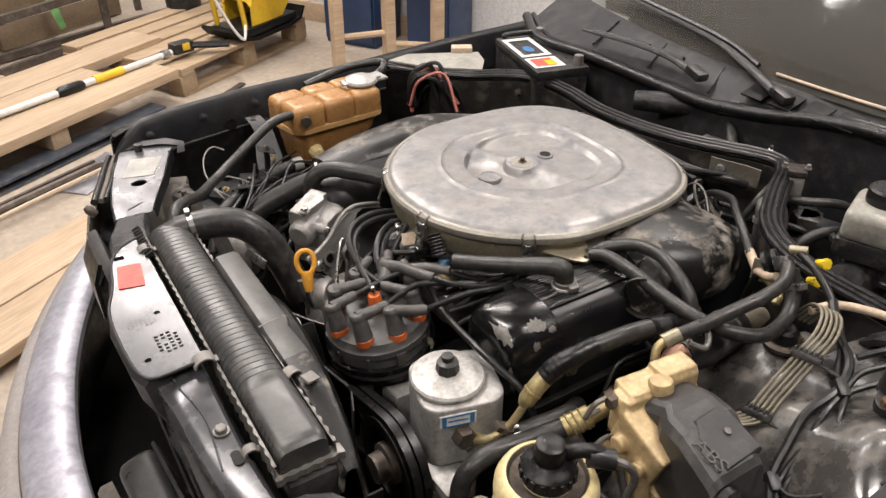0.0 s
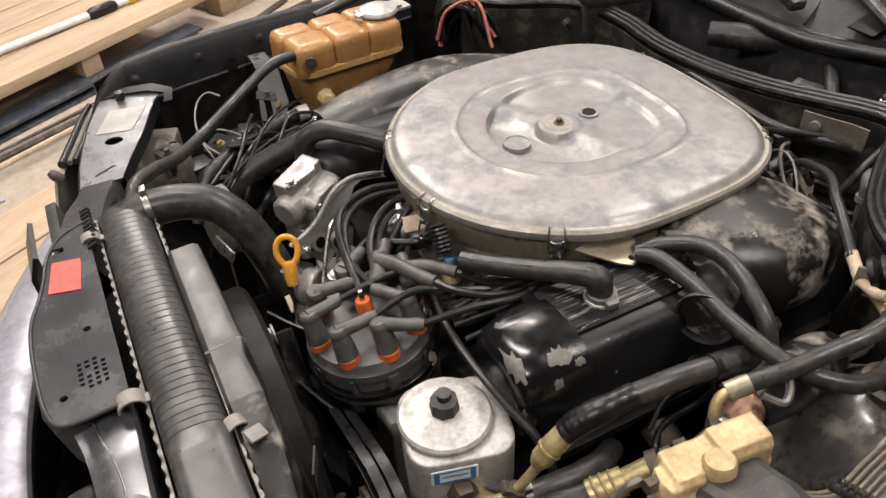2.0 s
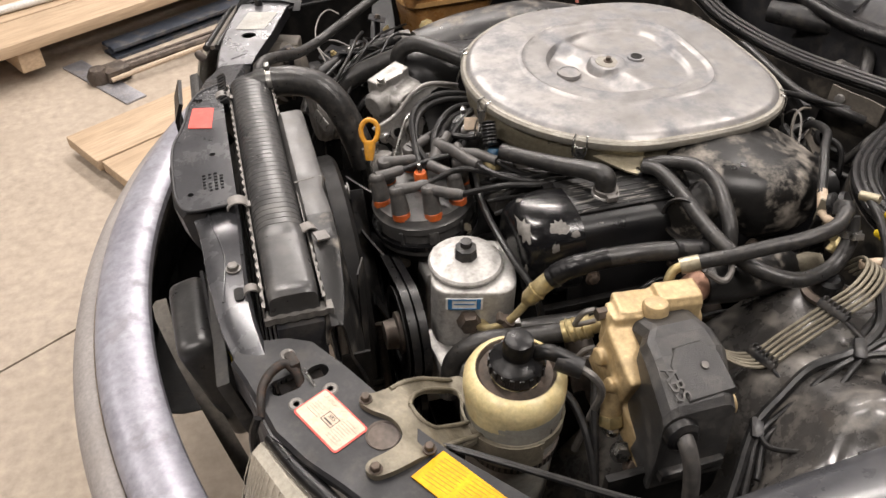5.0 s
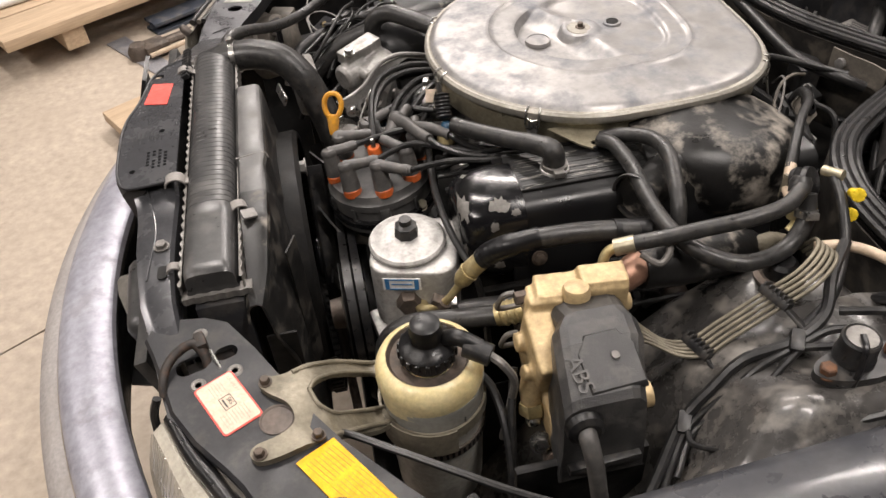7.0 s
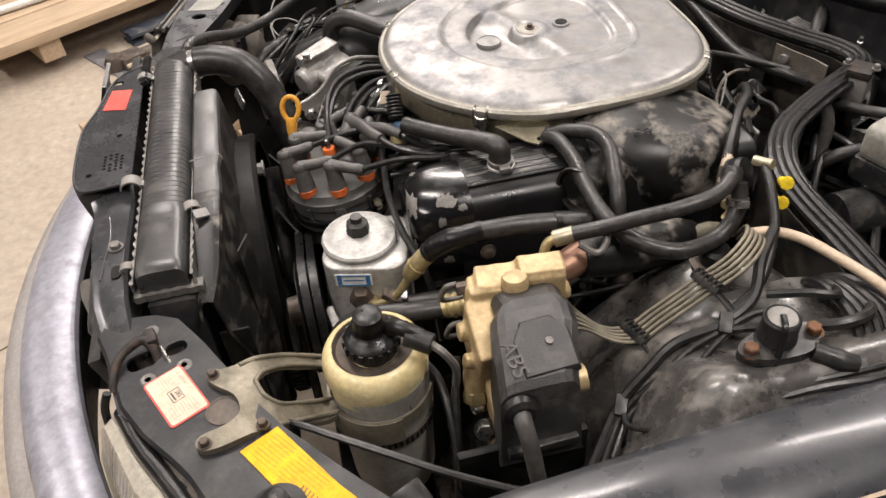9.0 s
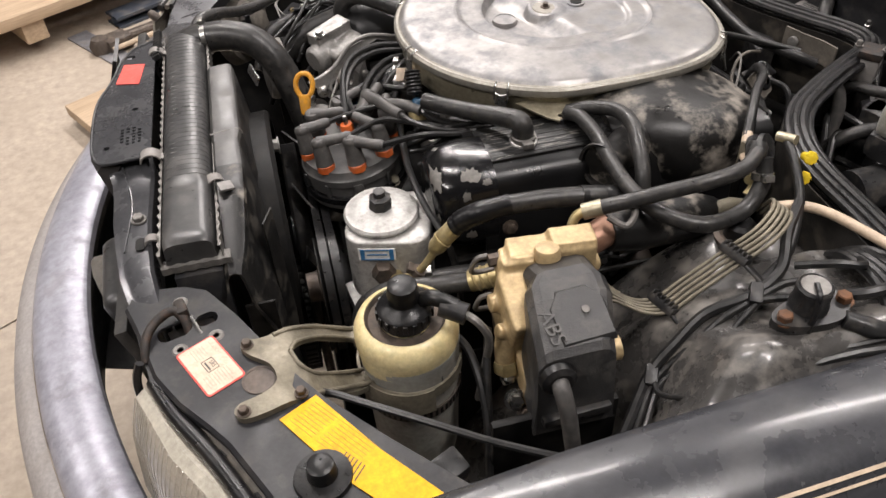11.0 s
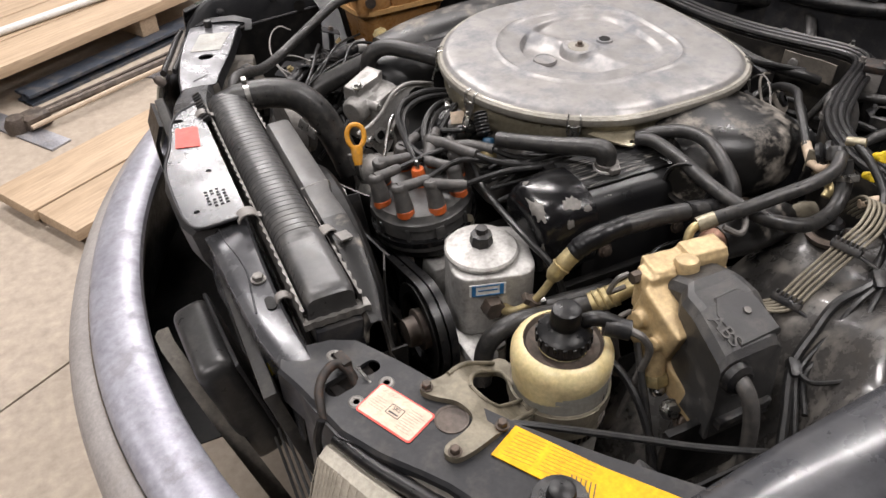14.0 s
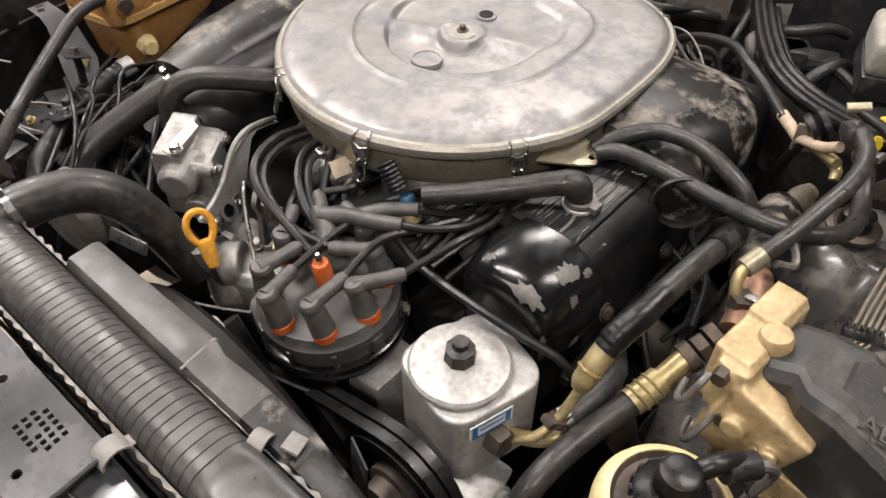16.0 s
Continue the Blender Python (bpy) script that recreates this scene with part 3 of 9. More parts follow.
def build_shop_things():
    # telescopic pole with a battery tool head
    a, b = Vector((-0.9, 3.14, 0.198)), Vector((0.86, 4.015, 0.198))
    way = (b - a).normalized()
    pole = thing("pole_saw", (0.0, 3.6, 0.18), "white telescopic pole saw with black grip and yellow sleeve", "pole saw")
    part("shaft", tube([a, b], 0.016, 14), WHITE, pole)
    part("grip", tube([a + way * 1.3, a + way * 1.32, a + way * 1.42, a + way * 1.44], [0.017, 0.026, 0.026, 0.018], 14, straight=True), RUBBER, pole, "black rubber grip")
    part("sleeve", tube([a + way * 1.5, a + way * 1.66], 0.021, 14), MACHINE_YELLOW, pole, "yellow plastic sleeve")
    part("collar", tube([b - way * 0.06, b - way * 0.02], 0.024, 14), STEEL, pole)
    m = Matrix.Translation(b + way * 0.07 + Vector((0, 0, 0.01))) @ SHOP @ Matrix.Scale(0.72, 4)
    part("motor_head", box((0.17, 0.1, 0.085), m @ pose(0, 0, 0, 0, 0, -12), 0.018), PLASTIC, pole, "black motor head")
    part("side_cover", box((0.06, 0.012, 0.05), m @ pose(-0.005, -0.055, 0.012, 0, 0, -12), 0.004), MACHINE_YELLOW, pole)
    part("guard", tube([m @ Vector((0.06, -0.02, 0.0)), m @ Vector((0.18, -0.13, -0.012)), m @ Vector((0.26, -0.22, -0.018))], [0.03, 0.035, 0.028], 10, flat=0.5), DEEP, pole, "black blade guard")
    # ladder leaning on the wall
    lad = thing("step_ladder", (1.9, 3.7, 0), "pale wooden step ladder standing by the wall", "ladder")
    feet = [Vector((1.67, 3.74, 0)), Vector((1.95, 3.68, 0)), Vector((2.20, 3.58, 0))]
    lean = Vector((0.03, 0.04, 1.5))
    for f in feet:
        part("rail", tube([f, f + lean], 0.04, 4, straight=True), TIMBER, lad)
    for k in range(5):
        z = 0.21 + 0.27 * k
        part("rung", tube([feet[0] + lean * (z / 1.5), feet[1] + lean * (z / 1.5)], 0.018, 8), TIMBER, lad)
        part("rung", tube([feet[1] + lean * ((z - 0.06) / 1.5), feet[2] + lean * ((z - 0.09) / 1.5)], 0.018, 8), TIMBER, lad)
    # blue steel cabinets behind the ladder
    for v, w in ((2.6, 0.35), (2.07, 0.27)):
        cab = thing("steel_cabinet", shop(3.97, v, 0), "dark blue steel cabinet against the wall", "cabinet", "blue cabinets")
        m = Matrix.Translation(shop(3.97, v, 0.7)) @ SHOP
        part("body", box((0.3, w, 1.4), m, 0.006), NAVY, cab)
        d = part("door", box((0.02, w - 0.02, 1.34), m @ Matrix.Translation((-0.162, 0, 0)), 0.004), NAVY, cab)
        part("handle", box((0.02, 0.012, 0.12), m @ Matrix.Translation((-0.18, 0.3 * w, 0.1)), 0.003), STEEL, d)
    # black bin beside the compactor
    bin_ob = thing("waste_bin", shop(3.6, 3.75, 0), "tall black plastic bin by the wall", "bin")
    part("body", lathe([(0.0, 0.0), (0.1, 0.0), (0.12, 0.45), (0.128, 0.455), (0.128, 0.48), (0.112, 0.48), (0.1, 0.04), (0, 0.04)], Matrix.Translation(shop(3.62, 3.72, 0))), PLASTIC, bin_ob)
    # low steel rack and long bars beyond the boards
    rack = thing("steel_rack", (0.3, 5.1, 0), "dark rusty steel trolley frame with long bars", "rack")
    for (a, b), r in (((( -0.6, 4.25, 0.03), (0.91, 5.2, 0.03)), 0.028), (((-0.6, 4.65, 0.03), (1.32, 5.44, 0.03)), 0.03), (((-0.3, 4.9, 0.32), (1.15, 5.75, 0.32)), 0.035), (((-0.5, 4.3, 0.3), (1.0, 5.22, 0.3)), 0.03)):
        part("rail", tube([a, b], r, 4, straight=True), RAW_STEEL, rack)
    for x, y in ((-0.25, 4.5), (0.75, 5.1), (0.05, 5.1), (1.05, 5.65)):
        part("leg", tube([(x, y, 0.0), (x, y, 0.34)], 0.03, 4, straight=True), RAW_STEEL, rack)
    m = Matrix.Translation((1.19, 5.03, 0.06)) @ SHOP
    wheel = part("caster", lathe([(0, -0.018), (0.04, -0.018), (0.06, -0.01), (0.06, 0.01), (0.04, 0.018), (0, 0.018)], m @ pose(0, 0, 0, 90, 0, 0)), BEAM, rack, "blue-grey caster wheel")
    part("fork", box((0.05, 0.06, 0.1), m @ Matrix.Translation((0, 0, 0.08)), 0.006), RAW_STEEL, wheel)
    part("strap", tube([(0.46, 5.2, 0.36), (0.48, 5.12, 0.2), (0.5, 5.1, 0.1)], [0.03, 0.025, 0.02], 8, flat=0.3), GREEN, rack, "faded green strap")
    crate = thing("timber_crate", (1.2, 5.3, 0), "wooden crate boards at the wall", "crate")
    for k in range(3):
        part("slat", box((0.9, 0.03, 0.14), Matrix.Translation(shop(3.2, 4.35, 0.08 + 0.16 * k)) @ SHOP @ pose(0, 0, 0, 0, 0, 0), 0.003), DARK_TIMBER, crate)
    for u in (2.8, 3.6):
        part("post", box((0.06, 0.05, 0.5), Matrix.Translation(shop(u, 4.39, 0.25)) @ SHOP, 0.003), DARK_TIMBER, crate)
    # trolley-jack handle: slim assembly of bars lying by the boards
    jack = thing("tie_rod", (-0.1, 3.0, 0), "greasy steel linkage lying on the floor", "car part")
    a, b = Vector((-0.37, 2.9, 0.03)), Vector((0.32, 3.22, 0.045))
    part("bar", tube([a, b], 0.016, 8), RAW_STEEL, jack)
    part("bar", tube([a + Vector((0.05, -0.05, 0)), (a + b) / 2 + Vector((0.03, -0.06, 0.01)), b + Vector((0.02, -0.04, 0))], 0.01, 8), TAN, jack, "pale sheathed cable")
    part("bar", tube([a + Vector((0.02, 0.06, -0.01)), b + Vector((-0.02, 0.06, -0.01))], 0.012, 4, straight=True), RAW_STEEL, jack)
    part("joint_head", lathe([(0, -0.03), (0.04, -0.03), (0.045, 0.0), (0.03, 0.03), (0, 0.035)], pose(a.x, a.y, 0.032, 0, 0, 0)), RAW_STEEL, jack)
    part("joint_head", box((0.1, 0.09, 0.05), Matrix.Translation((a.x + 0.06, a.y + 0.02, 0.03)) @ SHOP, 0.01), RAW_STEEL, jack)


# ---- the car's body ----
MID = 0.885


def build_car():
    car = thing("car", (0.6, MID, 0), "dark saloon car with its bonnet removed, engine bay open", "car")

    # bumper: silver top band, bright edge, grey plastic face
    def nose(y):
        return -0.167 + 0.46 * (y - MID + 0.03) ** 2 + 0.5 * max(0, abs(y - MID) - 0.75) ** 1.6

    ys = np.linspace(MID - 0.93, MID + 0.93, 61)
    top = [[(nose(y) + dx, y, z) for dx, z in ((0.128, 0.652), (0.126, 0.661), (0.122, 0.664), (0.10, 0.668), (0.075, 0.664), (0.058, 0.655), (0.052, 0.647), (0.05, 0.64))] for y in ys]
    bumper = part("bumper", sheet(top, 0.004), BUMPER, car, "scuffed silver bumper top")
    edge = [[(nose(y) + dx, y, z) for dx, z in ((0.052, 0.645), (0.048, 0.644), (0.044, 0.639), (0.046, 0.633))] for y in ys]
    part("edge_strip", sheet(edge, 0.003), CHROME, bumper, "bright metal edge strip")
    face = [[(nose(y) + dx, y, z) for dx, z in ((0.052, 0.635), (0.03, 0.630), (0.012, 0.618), (0.003, 0.597), (0.0, 0.56), (0.004, 0.48), (0.03, 0.43))] for y in ys]
    part("rub_strip", sheet(face, 0.006), BUMPER_FACE, bumper, "grey plastic bumper face")

    # front cross panel: middle section with catch holes
    outline = [(0.060, 0.742), (0.052, 0.765), (0.049, 0.80), (0.048, 0.86), (0.052, 0.90), (0.062, 0.932), (0.070, 0.965), (0.077, 1.005), (0.095, 1.04), (0.127, 1.06), (0.127, 0.738), (0.108, 0.737), (0.075, 0.735)]
    holes = []
    for i in range(4):
        for j in range(6):
            cx, cy = 0.0885 + i * 0.0075, 0.774 + j * 0.0072 + 0.001 * i
            if (i, j) not in ((0, 0), (3, 5), (1, 3)):
                holes.append([(cx - 0.0022, cy - 0.0022), (cx + 0.0022, cy - 0.0022), (cx + 0.0022, cy + 0.0022), (cx - 0.0022, cy + 0.0022)])
    holes += [ring2d(0.103, 0.86, 0.0042, n=10), ring2d(0.070, 0.772, 0.0042, n=10), rounded(0.014, 0.01, 0.002, 0.09, 1.015)]
    tilt = Matrix.Translation((0, 0, 0.8925)) @ Matrix.Rotation(radians(-0.6), 4, "Y")
    panel = part("slam_panel", slab(outline, -0.003, 0, tilt, holes=holes), WORN, car, "worn black front cross panel")
    part("panel_front", sheet([[(x + dx, y, z) for dx, z in ((0.0, 0.886), (-0.006, 0.88), (0.0, 0.84), (0.02, 0.79))] for x, y in ((0.088, 0.737), (0.062, 0.742), (0.052, 0.77), (0.048, 0.86), (0.062, 0.932), (0.077, 1.005), (0.11, 1.055))], 0.003), SHEET, panel)
    part("panel_bead", tube([tilt @ Vector((x, y, 0.0)) for x, y in outline[10:] + outline[:10]], 0.0022, 8, 3), SHEET, panel, "rounded pressed edge")
    part("sticker", slab([(0.073, 0.937), (0.106, 0.928), (0.113, 0.985), (0.082, 0.992)], 0.0005, 0.0014, tilt), RED, panel, "faded red warning sticker")
    bm = bmesh.new()
    for k in range(7):
        box((0.0018, 0.010 + 0.008 * (k % 3), 0.0003), tilt @ pose(0.064 + 0.0055 * k, 0.848 + 0.004 * (k % 2), 0.0004), 0, bm)
    part("print", bm, SHEET, panel, "worn embossed writing")
    # front beam towards the near corner
    rows = []
    for y, x0, x1, z in ((0.752, 0.070, 0.126, 0.885), (0.74, 0.072, 0.126, 0.880), (0.722, 0.076, 0.126, 0.874), (0.69, 0.079, 0.125, 0.873), (0.64, 0.081, 0.124, 0.873), (0.60, 0.085, 0.124, 0.871), (0.55, 0.091, 0.127, 0.866), (0.518, 0.099, 0.132, 0.860), (0.49, 0.106, 0.137, 0.854)):
        w = x1 - x0
        rows.append([(x0 - 0.002, y, z - 0.11), (x0 - 0.001, y, z - 0.016), (x0 - 0.004, y, z - 0.010), (x0 - 0.003, y, z - 0.005), (x0 + 0.002, y, z - 0.003), (x0 + 0.006, y, z - 0.0015), (x0 + 0.35 * w, y, z - 0.001), (x0 + 0.6 * w, y, z), (x1 - 0.004, y, z), (x1, y, z - 0.004), (x1 + 0.001, y, z - 0.05)])
    part("front_beam", sheet(rows, 0.003), WORN, car, "pressed black front beam")
    bm = tube([(0.086, 0.748, 0.8855), (0.091, 0.723, 0.8745), (0.098, 0.69, 0.8725), (0.101, 0.66, 0.8725), (0.0995, 0.635, 0.8725), (0.096, 0.603, 0.871), (0.094, 0.585, 0.869)], 0.0012, 8)
    part("beam_bead", bm, WORN, car, "pressed bead")
    part("beam_slot", slab(rounded(0.011, 0.022, 0.005, 0.1125, 0.592), 0.8700, 0.8718), DEEP, car, "dark slot in the beam")
    rows = []
    for y, x0, x1, z in ((1.05, 0.085, 0.145, 0.888), (1.09, 0.088, 0.15, 0.872), (1.16, 0.095, 0.158, 0.85), (1.22, 0.11, 0.168, 0.832), (1.275, 0.125, 0.18, 0.8195)):
        rows.append([(x0 + 0.004, y, z - 0.09), (x0, y, z - 0.012), (x0 + 0.006, y, z), (x1 - 0.006, y, z), (x1, y, z - 0.008), (x1, y, z - 0.05)])
    part("front_beam", sheet(rows, 0.003), WORN, car, "worn black front beam")
    part("flap", sheet([[(0.062 + dx, y, z) for dx, z in ((0, 0.89), (-0.012, 0.86), (-0.012, 0.80), (0, 0.77))] for y in (1.02, 1.05, 1.08, 1.10)], 0.006), RUBBER, car, "black rubber front flap")
    # bumper flange, carrier bar, condenser and auxiliary fan between bumper and radiator
    # below the flange, a black lining stands for the shaded gap
    part("gap_lining", sheet([[(nose(y) + dx, y, z) for dx, z in ((0.126, 0.653), (0.127, 0.638), (0.104, 0.628), (0.098, 0.53), (0.08, 0.44))] for y in ys], 0.003), DEEP, car, "bumper flange with near-black lining for the shaded gap")
    # added dark sheet covers the bright floor, standing for shade behind the bumper
    part("nose_shade_sheet", sheet([[(nose(y) + 0.03, y, 0.44), (-0.04, y, 0.40), (0.06, y, 0.40), (0.12, y, 0.44)] for y in np.linspace(0.83, 1.6, 12)], 0.003), DEEP, car, "near-black sheet added as shade under the nose")
    part("condenser", box((0.016, 0.74, 0.34), pose(0.115, 0.87, 0.66, 0, -12, 0), 0.003), DARK_FINS, car, "dark finned condenser")
    for k in range(12):
        part("fin", box((0.004, 0.70, 0.004), pose(0.088 + 0.0062 * k, 0.87, 0.545 + 0.026 * k, 0, -12, 0), 0.001), DARK_FINS, car)
    bar = part("carrier", sheet([[(x - 0.010, y - 0.005, z + 0.008), (x - 0.004, y, z + 0.013), (x + 0.011, y + 0.004, z + 0.011), (x + 0.012, y + 0.004, z - 0.012)] for x, y, z in ((-0.02, 0.825, 0.662), (-0.017, 0.80, 0.655), (0.002, 0.745, 0.622), (0.02, 0.699, 0.588), (0.056, 0.619, 0.525), (0.085, 0.555, 0.475))], 0.003), BEZEL, car, "bare bent bumper carrier bar")
    part("carrier_foot", box((0.05, 0.03, 0.012), pose(0.078, 0.565, 0.487, 0, 30, 20), 0.003), SHEET, bar)
    fanb = part("auxiliary_fan", box((0.056, 0.15, 0.22), pose(0.052, 0.742, 0.615, 0, -12, 4), 0.022, seg=4), TANK, car, "black auxiliary fan housing")
    part("fan_lip", box((0.006, 0.16, 0.22), pose(0.08, 0.742, 0.615, 0, -12, 4), 0.002), SHEET, fanb)
    part("fan_bolt", hexbolt((0.021, 0.75, 0.665), (-1, 0, 0.2), 0.006), STEEL, fanb)
    part("drain_union", lathe([(0, 0), (0.007, 0), (0.007, 0.012), (0.009, 0.013), (0.009, 0.024), (0, 0.024)], axis((0.098, 0.56, 0.80), (-0.4, -0.5, 0.6)), 8), LEMON, car, "small yellow valve cap")
    part("drain_pipe", tube([(0.099, 0.562, 0.80), (0.103, 0.55, 0.77), (0.105, 0.54, 0.72)], 0.005, 8), ALLOY, car)
    part("side_baffle", sheet([[(0.109, 0.47, z), (0.118, 0.43, z), (0.126, 0.40, z), (0.15, 0.37, z)] for z in (0.852, 0.75, 0.5)], 0.003), SHEET, car, "black sheet baffle")
    part("beam_bolt", hexbolt((0.110, 0.635, 0.873), (0, 0, 1), 0.0062), DARK_ALLOY, car)

    # corner plates each side
    def corner(side, z, drop):
        def f(x, y):
            return (x, y if side < 0 else 2 * MID - y)
        out = [f(*p) for p in ((0.097, 0.505), (0.102, 0.519), (0.121, 0.526), (0.158, 0.521), (0.183, 0.508), (0.212, 0.463), (0.24, 0.412), (0.262, 0.37), (0.29, 0.328), (0.345, 0.262), (0.405, 0.195), (0.255, 0.19), (0.225, 0.25), (0.199, 0.30), (0.184, 0.321), (0.154, 0.359), (0.13, 0.40), (0.12, 0.436), (0.108, 0.475))]
        holes = [[f(0.147 + x * 0.97 + y * 0.24, 0.455 + x * 0.24 - y * 0.97) for x, y in rounded(0.034, 0.022, 0.009)], [f(0.182 + x * 0.97 + y * 0.24, 0.464 + x * 0.24 - y * 0.97) for x, y in rounded(0.024, 0.018, 0.0085)], [f(0.231 + x, 0.365 + y) for x, y in ring2d(0, 0, 0.0155, n=18)]]
        if side > 0:
            out = [(0.124, 1.26), (0.131, 1.32), (0.143, 1.38), (0.162, 1.45), (0.187, 1.522), (0.20, 1.552), (0.262, 1.54), (0.296, 1.513), (0.278, 1.49), (0.262, 1.45), (0.236, 1.38), (0.20, 1.30), (0.185, 1.26)]
            holes = [ring2d(0.191, 1.379, 0.0145, 0.012, 20)]
        bm = slab(out, z - 0.003, z, None, holes=holes)
        plate = part("corner_plate", bm, SHEET if side < 0 else SCRAPED, car, "black painted corner plate" if side < 0 else "corner plate worn to dull silver")
        front = [f(*p) for p in ((0.097, 0.505), (0.108, 0.475), (0.12, 0.436), (0.13, 0.40), (0.154, 0.359), (0.184, 0.321), (0.199, 0.30), (0.225, 0.25), (0.255, 0.19))]
        if side > 0:
            front = [(0.124, 1.26), (0.131, 1.32), (0.143, 1.38), (0.162, 1.45), (0.187, 1.522), (0.20, 1.552)]
            part("rear_lip", sheet([[(x, y, z), (x + 0.004, y, z + 0.004), (x + 0.006, y - 0.003, z - 0.016)] for x, y in ((0.187, 1.265), (0.201, 1.302), (0.237, 1.38), (0.263, 1.45), (0.279, 1.488))], 0.002), RAIL_PAINT, plate)
        part("plate_lip", sheet([[(x, y, z), (x - 0.004, y, z - 0.004), (x - 0.004, y, z - drop)] for x, y in front], 0.002), SHEET, plate)
        return plate

    near = corner(-1, 0.857, 0.05)
    far = corner(1, 0.822, 0.06)
    part("sticker", slab(rounded(0.0705, 0.0425, 0.004), 0.0006, 0.0012, pose(0.184, 0.397, 0.857, 0, 0, -63)), RED, near, "red-bordered label")
    lab = part("sticker_face", slab(rounded(0.067, 0.039, 0.003), 0.0012, 0.0018, pose(0.184, 0.397, 0.857, 0, 0, -63)), PAPER, near, "yellowed white label with small print")
    lm = pose(0.184, 0.397, 0.857, 0, 0, -63)
    bm = bmesh.new()
    streak = random.Random(8)
    for k in range(9):
        for x0 in (-0.029, 0.011):
            if k in (2, 3, 4, 5, 6) or x0 > 0:
                w = 0.014 + 0.006 * streak.random()
                box((w, 0.0006, 0.0002), lm @ Matrix.Translation((x0 + w / 2, 0.0115 - 0.0032 * k, 0.0019)), 0, bm)
    part("print", bm, FAINT, lab, "faded small print")
    part("print", lettering("CAUTION", 0.0052, lm @ pose(-0.018, 0.0145, 0.0019), 0.0001), FAINT, lab)
    part("print_box", slab(rounded(0.017, 0.013, 0.001), 0.0018, 0.0021, lm, holes=[rounded(0.0155, 0.0115, 0.001)]), INK, lab)
    part("print", lettering("SRS", 0.0062, lm @ pose(0, 0.0025, 0.0019), 0.0001), INK, lab)
    part("print", box((0.012, 0.0018, 0.0002), lm @ pose(0, -0.003, 0.0019), 0), INK, lab)
    # blank plug, bonnet catch and pull hook
    part("blank_plug", lathe([(0, -0.004), (0.004, -0.0045), (0.007, -0.003), (0.013, -0.004), (0.0155, 0.0005), (0.0175, 0.0012), (0.0175, 0)], pose(0.231, 0.365, 0.857)), RAW_STEEL, near, "dull pressed plug")
    catch = part("catch_hook", tube([(0.118, 0.424, 0.852), (0.119, 0.434, 0.860), (0.123, 0.450, 0.866), (0.134, 0.465, 0.869), (0.15, 0.473, 0.870), (0.160, 0.464, 0.862), (0.163, 0.452, 0.85)], [0.004, 0.0046, 0.005, 0.0052, 0.0055, 0.005], 10), RUSTY_SHEET, near, "dark rusty bonnet catch hook")
    part("catch_web", box((0.012, 0.022, 0.016), pose(0.158, 0.476, 0.866, 0, 0, 15), 0.004), RUSTY_SHEET, catch)
    part("catch_pin", tube([(0.168, 0.462, 0.868), (0.176, 0.445, 0.856)], 0.0018, 8), STEEL, catch)
    part("catch_plate", box((0.05, 0.03, 0.004), pose(0.165, 0.46, 0.84, 8, 0, 14), 0.001), RUSTY_SHEET, near)
    part("catch_cable", tube([(0.114, 0.418, 0.86), (0.106, 0.412, 0.84), (0.104, 0.40, 0.80)], 0.0045, 8), RUBBER, near)
    for p in ((0.154, 0.497, 0.857), (0.154, 0.427, 0.857), (0.191, 0.437, 0.857)):
        part("spot_weld", lathe([(0, 0), (0.0032, 0), (0.0038, 0.0008), (0.007, 0.0012), (0.0085, 0.0)], pose(*p), 20), DARK_ALLOY, near, "scuffed spot weld")
    part("rubber_stop", lathe([(0, 0), (0.027, 0), (0.026, 0.005), (0.014, 0.007), (0.012, 0.022), (0.008, 0.024), (0, 0.024)], pose(0.278, 0.240, 0.857)), RUBBER, near, "black rubber bonnet stop")
    part("yellow_plate", slab([(0.246, 0.311), (0.283, 0.330), (0.332, 0.254), (0.377, 0.196), (0.340, 0.182), (0.297, 0.232)], 0.0008, 0.0022, pose(0, 0, 0.857)), YELLOW, near, "yellow label plate with illegible print")
    bm = bmesh.new()
    for k in range(8):
        d = 0.0046 * k
        for a0, l in ((0.006, 0.03), (0.042, 0.045)):
            box((l, 0.0007, 0.0002), pose(0.252 + 0.6 * (a0 + l / 2) + d * 0.8, 0.312 - 0.8 * (a0 + l / 2) + d * 0.45, 0.8594, 0, 0, -53), 0, bm)
    part("print", bm, AMBER_PRINT, near, "faint brown print")
    bm = bmesh.new()
    for k in range(6):
        box((0.0012, 0.018, 0.0002), pose(0.296 + 0.0028 * k, 0.252 - 0.0035 * k, 0.8594, 0, 0, -42), 0, bm)
    part("print", bm, INK, near)
    # far plate silver wear patch
    part("label_patch", slab([(0.168, 1.412), (0.223, 1.398), (0.26, 1.472), (0.201, 1.486)], 0.0005, 0.001, pose(0, 0, 0.822)), MILKY, far, "pale worn label on the plate")
    part("grip_pin", lathe([(0, 0), (0.008, 0), (0.008, 0.016), (0, 0.018)], pose(0.225, 1.52, 0.82)), PLASTIC, far)
    part("plate_slot", slab(rounded(0.036, 0.006, 0.003, 0, 0), 0.0, 0.0006, pose(0.165, 1.292, 0.8222, 0, 0, 28)), DEEP, far, "dark slot")
